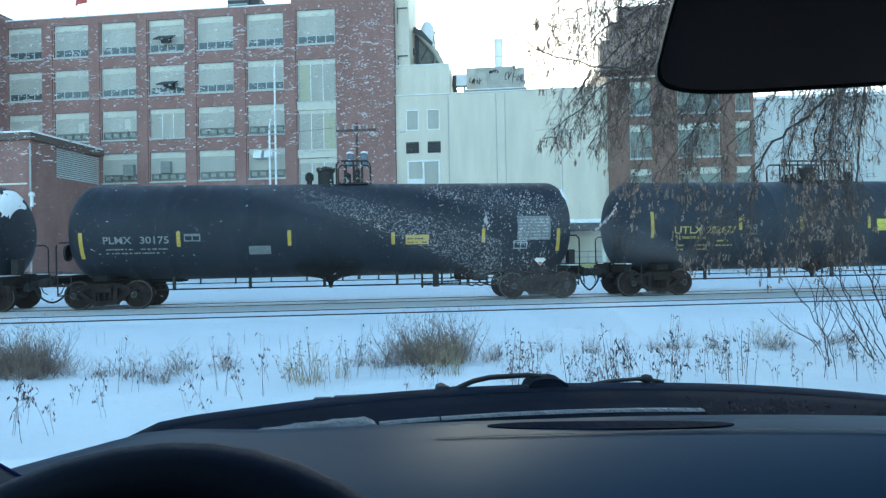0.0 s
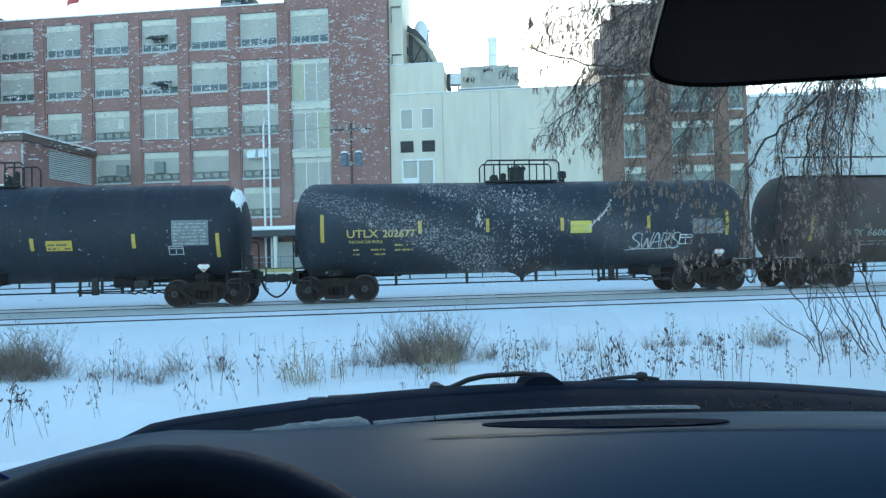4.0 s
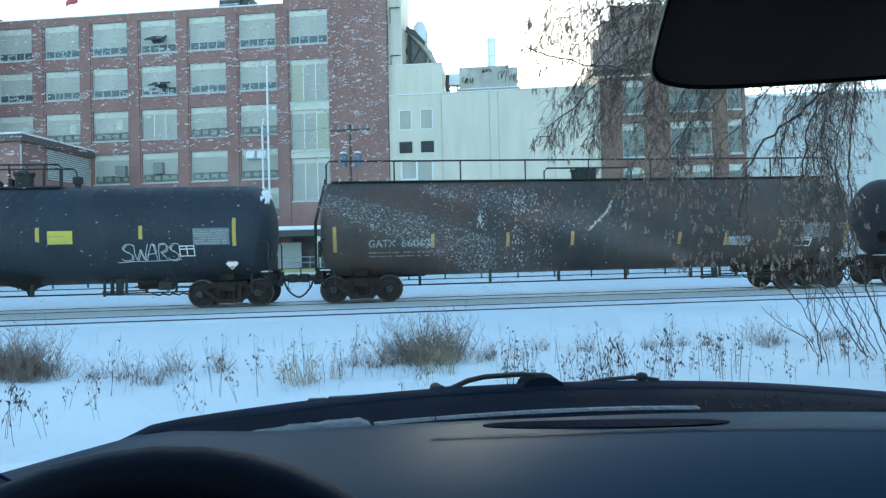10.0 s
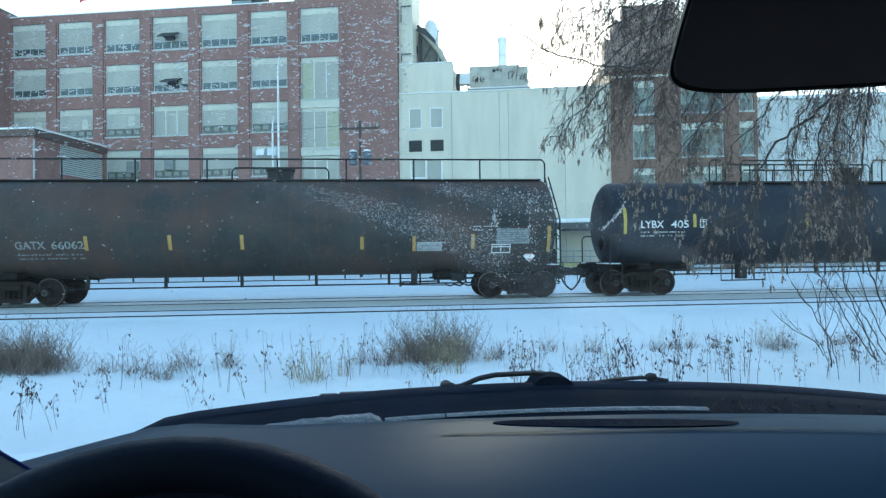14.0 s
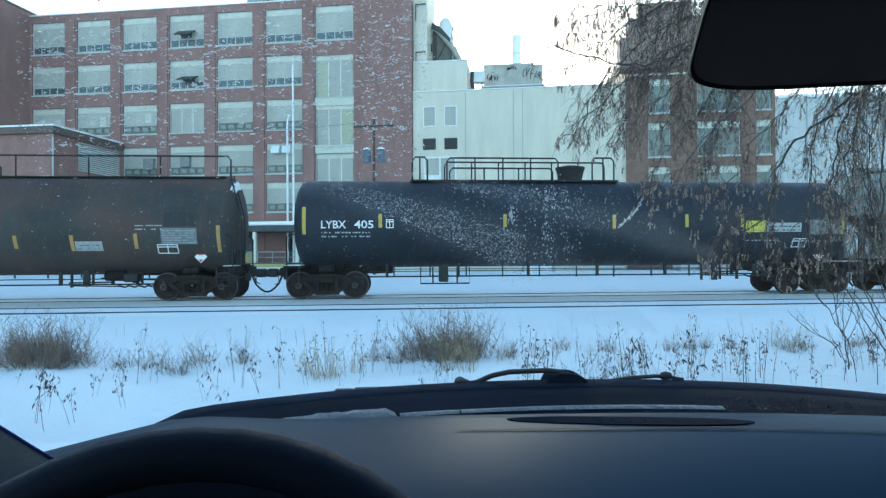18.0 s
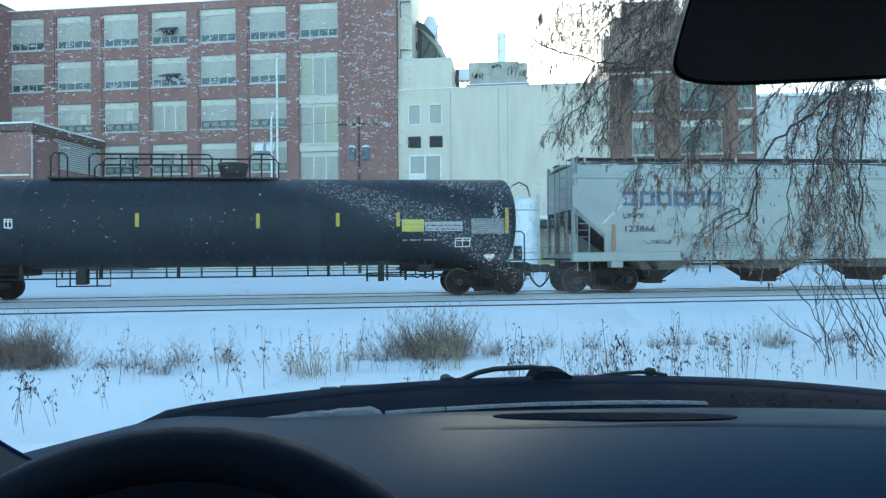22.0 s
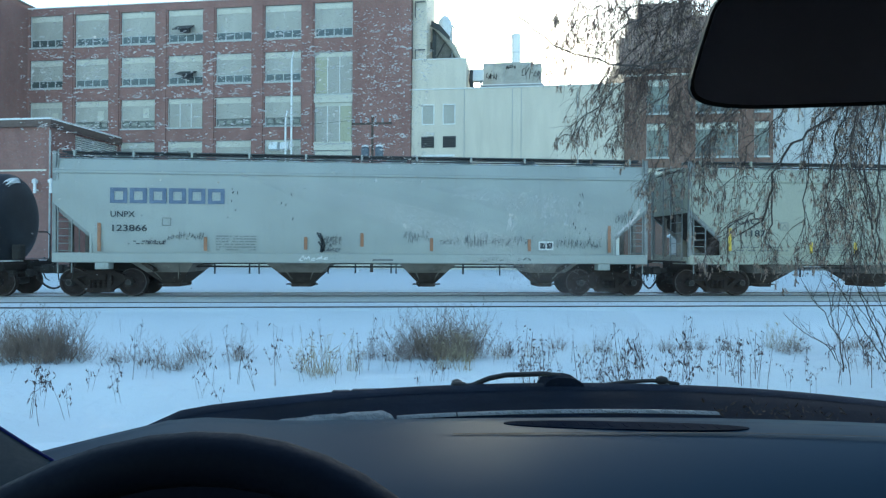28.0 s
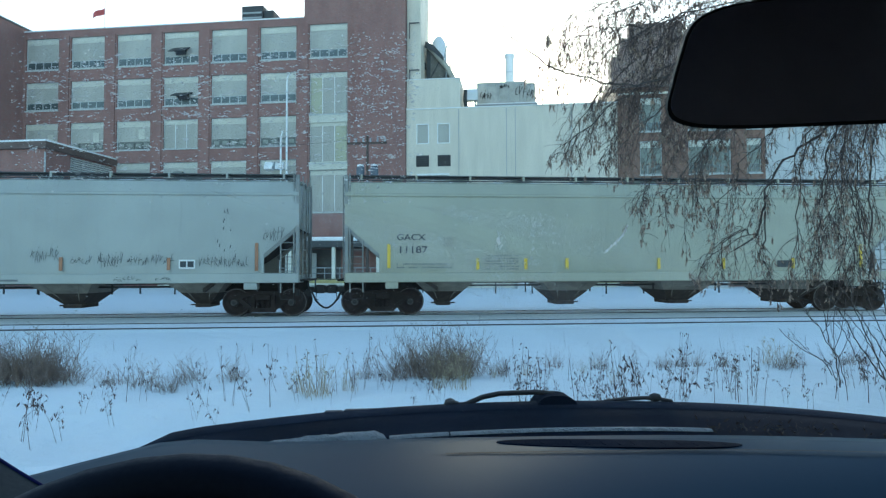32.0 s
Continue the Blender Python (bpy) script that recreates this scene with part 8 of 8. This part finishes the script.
def on_pane(px, py):
    """Where a direction from the driver's eye meets the windshield: px, py are tangents right and up of straight ahead."""
    yaw, e = radians(5.77), (0.006, 0.009, 1.443)
    d = Vector((math.sin(yaw) + px * math.cos(yaw), math.cos(yaw) - px * math.sin(yaw), py))
    a, b = WS0, WS1
    s = ((b[0] - a[0]) * (e[2] - a[1]) - (b[1] - a[1]) * (e[1] - a[0])) / ((b[1] - a[1]) * d.y - (b[0] - a[0]) * d.z)
    return Vector(e) + d * s


# thin collects the lower flecks, which get the dimmed salt copy
crust, thin = M(), M()
frnd = random.Random(5)


def salt_fleck(px, py, size, lean=0.0):
    n = frnd.randint(5, 7)
    vs = []
    a0, el = lean + frnd.uniform(-0.5, 0.5), frnd.uniform(0.22, 0.6)
    ca, sa = math.cos(a0), math.sin(a0)
    for k in range(n):
        a = 2 * math.pi * k / n
        r = size * frnd.uniform(0.5, 1.0)
        u, w = r * math.cos(a), r * el * math.sin(a)
        p = on_pane(px + (u * ca - w * sa), py + (u * sa + w * ca))
        vs.append((p.x, p.y - 0.0012, p.z - 0.0008))
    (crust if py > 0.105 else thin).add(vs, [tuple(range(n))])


F_ = 1119.7
def tan_of(x, y):
    return ((x - 784) / F_, (453 - y) / F_)


# the wiper's swept arcs and splashes
for _ in range(2100):
    t = frnd.random() ** 0.6
    x = 520 + 370 * t
    y = 336 + 85 * t + 45 * t * t + frnd.uniform(-1, 1) * (10 + 30 * t)
    salt_fleck(*tan_of(x, y), frnd.uniform(0.8, 2.1) * frnd.uniform(0.6, 1) / F_, frnd.uniform(-1.0, 0.6))
for _ in range(420):
    x = frnd.uniform(760, 960)
    salt_fleck(*tan_of(x, frnd.gauss(335 + (x - 760) * 0.1, 8)), frnd.uniform(0.7, 2.0) / F_, frnd.uniform(-0.5, 0.5))
for x0, n in ((868, 50), (925, 70), (938, 50), (962, 40), (905, 20), (985, 20)):
    for _ in range(n):
        salt_fleck(*tan_of(x0 + frnd.gauss(0, 4), frnd.uniform(340, 480)), frnd.uniform(1.0, 3.2) / F_, 1.5)
for _ in range(900):
    x = frnd.uniform(590, 710)
    salt_fleck(*tan_of(x, frnd.uniform(0, 320)), (0.9 + 3.2 * frnd.random() ** 2) / F_, frnd.uniform(-0.9, 0.9))
for _ in range(560):
    k = frnd.randrange(8)
    x = (5, 82, 165, 250, 335, 425, 512, 20)[k] + frnd.gauss(0, 14)
    y = abs(frnd.gauss(100, 75))
    salt_fleck(*tan_of(x, y), frnd.uniform(1.0, 3.2) / F_, frnd.uniform(-0.5, 0.5))
for _ in range(1350):
    salt_fleck(*tan_of(frnd.uniform(-40, 600), abs(frnd.gauss(0, 165))), (0.9 + 3.4 * frnd.random() ** 2) / F_, frnd.uniform(-0.4, 0.4))
for _ in range(420):
    x = frnd.uniform(-20, 600)
    salt_fleck(*tan_of(x, 100 + 75 * frnd.randrange(3) - x * 0.03 + frnd.gauss(-5, 14)), frnd.uniform(1.0, 3.2) / F_, frnd.uniform(-0.4, 0.4))
for _ in range(420):
    salt_fleck(*tan_of(frnd.uniform(0, 1150), frnd.uniform(0, 500)), frnd.uniform(0.7, 1.8) / F_, frnd.uniform(-1.5, 1.5))
for _ in range(700):
    salt_fleck(*tan_of(frnd.triangular(760, 1130, 930), frnd.triangular(312, 530, 360)), (0.6 + 1.6 * frnd.random() ** 2) / F_, frnd.uniform(0.8, 1.8))
# longer smears drawn out sideways over the upper glass, and fine spots lower down
for _ in range(760):
    k = frnd.randrange(6)
    x = frnd.uniform(0, 715)
    el_y = (60, 95, 125, 165, 215, 260)[k] - x * 0.03 + frnd.gauss(0, 9)
    for i in range(frnd.randint(1, 3)):
        salt_fleck(*tan_of(x + i * 5, el_y + frnd.gauss(0, 1.2)), frnd.uniform(2.2, 4.6) / F_, frnd.uniform(-0.25, 0.25))
for _ in range(280):
    salt_fleck(*tan_of(frnd.uniform(0, 1150), frnd.gauss(410, 60)), frnd.uniform(0.7, 1.7) / F_, frnd.uniform(-1.5, 1.5))
for _ in range(260):
    t = frnd.random()
    salt_fleck(*tan_of(600 + 300 * t, frnd.gauss(360 + 75 * t + 40 * t * t, 12 + 14 * t)), frnd.uniform(0.9, 2.2) / F_, frnd.uniform(-0.9, 0.9))
# two smeared scrapes
for _ in range(45):
    t = frnd.random()
    salt_fleck(*tan_of(863 + frnd.gauss(0, 2.0), 376 + 26 * t), frnd.uniform(1.5, 4.0) / F_, 1.4)
for _ in range(90):
    t = frnd.random()
    salt_fleck(*tan_of(1095 - 45 * t ** 1.6 + frnd.gauss(0, 1.5), 362 + 52 * t), frnd.uniform(1.5, 3.5) / F_, 1.0)
# bands of dried film that the wiper left between its strokes
def film_band(x0, x1, mid, half, lift):
    rows_ = []
    for k in range(41):
        x = x0 + (x1 - x0) * k / 40
        ends = min(1.0, 5 * k / 40, 5 * (1 - k / 40))
        row = []
        for j in range(5):
            q = on_pane(*tan_of(x, mid(x) + half(x) * ends * (j / 2 - 1)))
            row.append((q.x, q.y - lift, q.z - lift * 0.6))
        rows_.append(row)
    pane = part("film_streak", sweep(rows_), FILM, glass, "faint streak of dried road film", smooth=60)
    pane.visible_shadow = False


for k, w in enumerate((1.25, 0.95, 0.65)):
    film_band(330, 1130, lambda x: 336 + 0.23 * (x - 520) + 0.00033 * max(0.0, x - 520) ** 2, lambda x, w=w: w * (14 + 0.075 * max(0.0, x - 420)), 0.0018 + 0.0004 * k)
    film_band(700, 1240, lambda x: 322 + 0.16 * (x - 700) + 0.0002 * (x - 700) ** 2, lambda x, w=w: w * (8 + 0.05 * (x - 700)), 0.0032 + 0.0004 * k)
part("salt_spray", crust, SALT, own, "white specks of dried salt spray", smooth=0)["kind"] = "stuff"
part("salt_film", thin, DIM_SALT, own, "salt specks dragged by the wiper, in a dimmed copy of the salt", smooth=0)["kind"] = "stuff"

roof_rows = []
for k in range(8):
    y = 0.42 - k * 0.35
    roof_rows.append([(x, y, 1.70 + 0.05 * math.sin(math.pi * min(1.0, k / 4)) - 0.05 * ((x - 0.3) / 0.95) ** 2) for x in GX])
part("headliner", sweep(roof_rows), LINER, own, "grey cloth headliner", smooth=60)
part("floor_pan", M().box(-0.72, 1.15, -2.1, 0.95, 0.3, 0.36), LINER, own)
part("rear_wall", M().box(-0.72, 1.15, -2.15, -2.05, 0.36, 1.75), LINER, own)
# unseen door panels, raised past the window foot to shade the dashboard
for x in (-0.75, 1.15):
    part("door_panel", M().box(x, x + 0.06, -2.05, 0.72, 0.36, 1.27, 0.02), DASH_DARK, own)
    part("rear_pillar", M().box(x, x + 0.06, -2.05, -0.5, 1.12, 1.7, 0.02), LINER, own)
part("firewall", M().box(-0.72, 1.15, 0.95, 1.0, 0.3, 1.12), DASH_DARK, own)
for x, s in ((-0.74, 1), (1.3, -1)):
    part("windshield_pillar", M().tube([(x, 0.93, 1.12), (x + s * 0.04, 0.7, 1.38), (x + s * 0.1, 0.4, 1.68)], 0.035, 8), DASH_DARK, own)
for x in (-0.17, 0.75):
    seat = part("front_seat", M().box(x - 0.25, x + 0.25, -0.75, -0.55, 0.7, 1.35, 0.06), LINER, own, "grey cloth front seat")
    part("headrest", M().box(x - 0.13, x + 0.13, -0.72, -0.6, 1.38, 1.6, 0.05), LINER, seat)
    part("cushion", M().box(x - 0.25, x + 0.25, -0.6, -0.1, 0.6, 0.78, 0.06), LINER, seat)
# door mirror base at the foot of the side glass
TRIM_TOP = [(-0.664, 1.314), (-0.6, 1.284), (-0.54, 1.253), (-0.49, 1.223), (-0.455, 1.199), (-0.425, 1.18)]
part("pillar_trim", sweep([[(x, 0.845, z - 0.02) for x, z in TRIM_TOP], [(x, 0.833, z) for x, z in TRIM_TOP], [(x, 0.822, z) for x, z in TRIM_TOP], [(x + 0.01, 0.72, z * 0.6 + 0.455) for x, z in TRIM_TOP], [(x + 0.02, 0.6, 1.08) for x, z in TRIM_TOP]]), TRIM_GREY, own, "grey trim at the foot of the windshield pillar")
# blue line added for the colour fringe on this edge
part("window_seal", M().tube([(x, 0.833, z + 0.001) for x, z in TRIM_TOP], 0.0022, 6), FRINGE_BLUE, own, "deep blue colour fringe along the pillar trim")
# outer body: side panels with wheel arches, fenders, roof skin, side glass, tail
def arch(yc, r, n=10):
    return [(yc + r * math.cos(math.pi * k / n), 0.22 + r * math.sin(math.pi * k / n)) for k in range(n + 1)]


side_poly = [(2.2, 0.22), (2.24, 0.5), (2.2, 0.78), (1.7, 0.93), (1.12, 1.02), (0.9, 1.04), (-1.95, 1.06), (-2.18, 0.98), (-2.22, 0.55), (-2.2, 0.22)]
side_poly += arch(-1.4, 0.4)[::-1] + arch(1.45, 0.4)[::-1]
for x0, x1, hx, s in ((-0.78, -0.72, -0.46, -1), (1.34, 1.4, 1.29, 1)):
    part("side_panel", M().prism(side_poly, "x", x0, x1), HOOD_PAINT, own, "dark blue painted body side")
    edge = (x0 + x1) / 2
    rows_ = []
    for y in (1.12, 1.3, 1.5, 1.7, 1.9, 2.05, 2.15, 2.2):
        top = cowl_z(hx) - 0.018 - 0.13 * max(0.0, (y - 1.2) / 0.5) ** 1.2 * 0.7
        low = 1.02 - 0.09 * max(0.0, y - 1.12) / 0.58 if y < 1.7 else 0.93 - 0.15 * (y - 1.7) / 0.5
        rows_.append([(hx, y, max(top - 0.03, low)), (hx + (edge - hx) * 0.5, y, max(top - 0.05, low) * 0.5 + low * 0.5), (hx + (edge - hx) * 0.85, y, low + 0.005), (edge, y, low - 0.03)])
    part("fender", sweep(rows_), HOOD_PAINT, own, smooth=60)
    part("cowl_corner", M().box(*sorted((edge - s * 0.032, hx)), 0.93, 1.118, 0.93, 0.985, 0.01), HOOD_PAINT, own)
    inner = x1 if s < 0 else x0
    for y0, y1 in ((0.5, -0.42), (-0.5, -1.35)):
        pane = part("side_window", M().add([(inner, y0, 1.06), (inner, y1, 1.06), (inner - s * 0.12, y1, 1.62), (inner - s * 0.12, min(y0, 0.34), 1.62)], [(0, 1, 2, 3)]), PANE, own)
        pane.visible_shadow = False
    part("door_pillar", M().beam((inner, -0.46, 1.05), (inner - s * 0.12, -0.46, 1.66), 0.05, 0.08), HOOD_PAINT, own)
    part("door_handle", M().box(*sorted((edge + s * 0.03, edge + s * 0.06)), -0.36, -0.18, 0.86, 0.9, 0.008), RUBBER, own)
    part("roof_rail", M().tube([(edge - s * 0.1, 0.42, 1.66), (edge - s * 0.14, -0.6, 1.72), (edge - s * 0.13, -1.9, 1.66)], 0.045, 8), HOOD_PAINT, own)
    part("rear_quarter", M().prism([(-1.38, 1.05), (-1.38, 1.64), (-1.9, 1.64), (-2.12, 1.05)], "x", *sorted((inner - s * 0.06, inner))), HOOD_PAINT, own)
skin = []
for k in range(9):
    y = 0.44 - k * 0.3
    skin.append([(-0.68 + 1.98 * i / 16, y, 1.735 + 0.06 * math.sin(math.pi * min(1.0, k / 4) / 2) - 0.07 * ((i - 8) / 8) ** 2 - 0.03 * max(0, k - 6)) for i in range(17)])
part("roof", sweep(skin), HOOD_PAINT, own, "dark blue car roof", smooth=60)
part("tailgate", M().box(-0.72, 1.34, -2.24, -2.18, 0.3, 1.05, 0.03).box(-0.66, 1.28, -2.17, -2.12, 1.05, 1.66, 0.02), HOOD_PAINT, own)
part("front_bumper", M().box(-0.74, 1.36, 2.16, 2.28, 0.22, 0.56, 0.05), RUBBER, own)
part("nose", M().box(-0.7, 1.32, 2.12, 2.2, 0.56, 0.82, 0.03), HOOD_PAINT, own)
for x in (-0.66, 1.28):
    for y in (1.45, -1.4):
        wheel_ = part("road_wheel", M().lathe([(-0.1, 0.2), (-0.1, 0.29), (-0.07, 0.32), (0.07, 0.32), (0.1, 0.29), (0.1, 0.2)], "x", (x, y, 0.16), 24), RUBBER, own)
        part("rim", M().lathe([(-0.085, 0.05), (-0.09, 0.19), (-0.1, 0.2), (0.1, 0.2), (0.09, 0.19), (0.085, 0.05)], "x", (x, y, 0.16), 20), GALV, wheel_)


def motions():
    """The train rolls past; its wheels turn without slipping."""
    for car_, x in MOVING_CARS:
        walk(car_, [(t, pose(x - run(t), TRACK_Y, 0)) for t in range(33)])
    for ws, x in MOVING_WHEELS:
        walk(ws, [(k * 0.2, pose(x, 0, WHEEL_R, 0, -math.degrees(run(k * 0.2) / WHEEL_R), 0)) for k in range(161)])


motions()
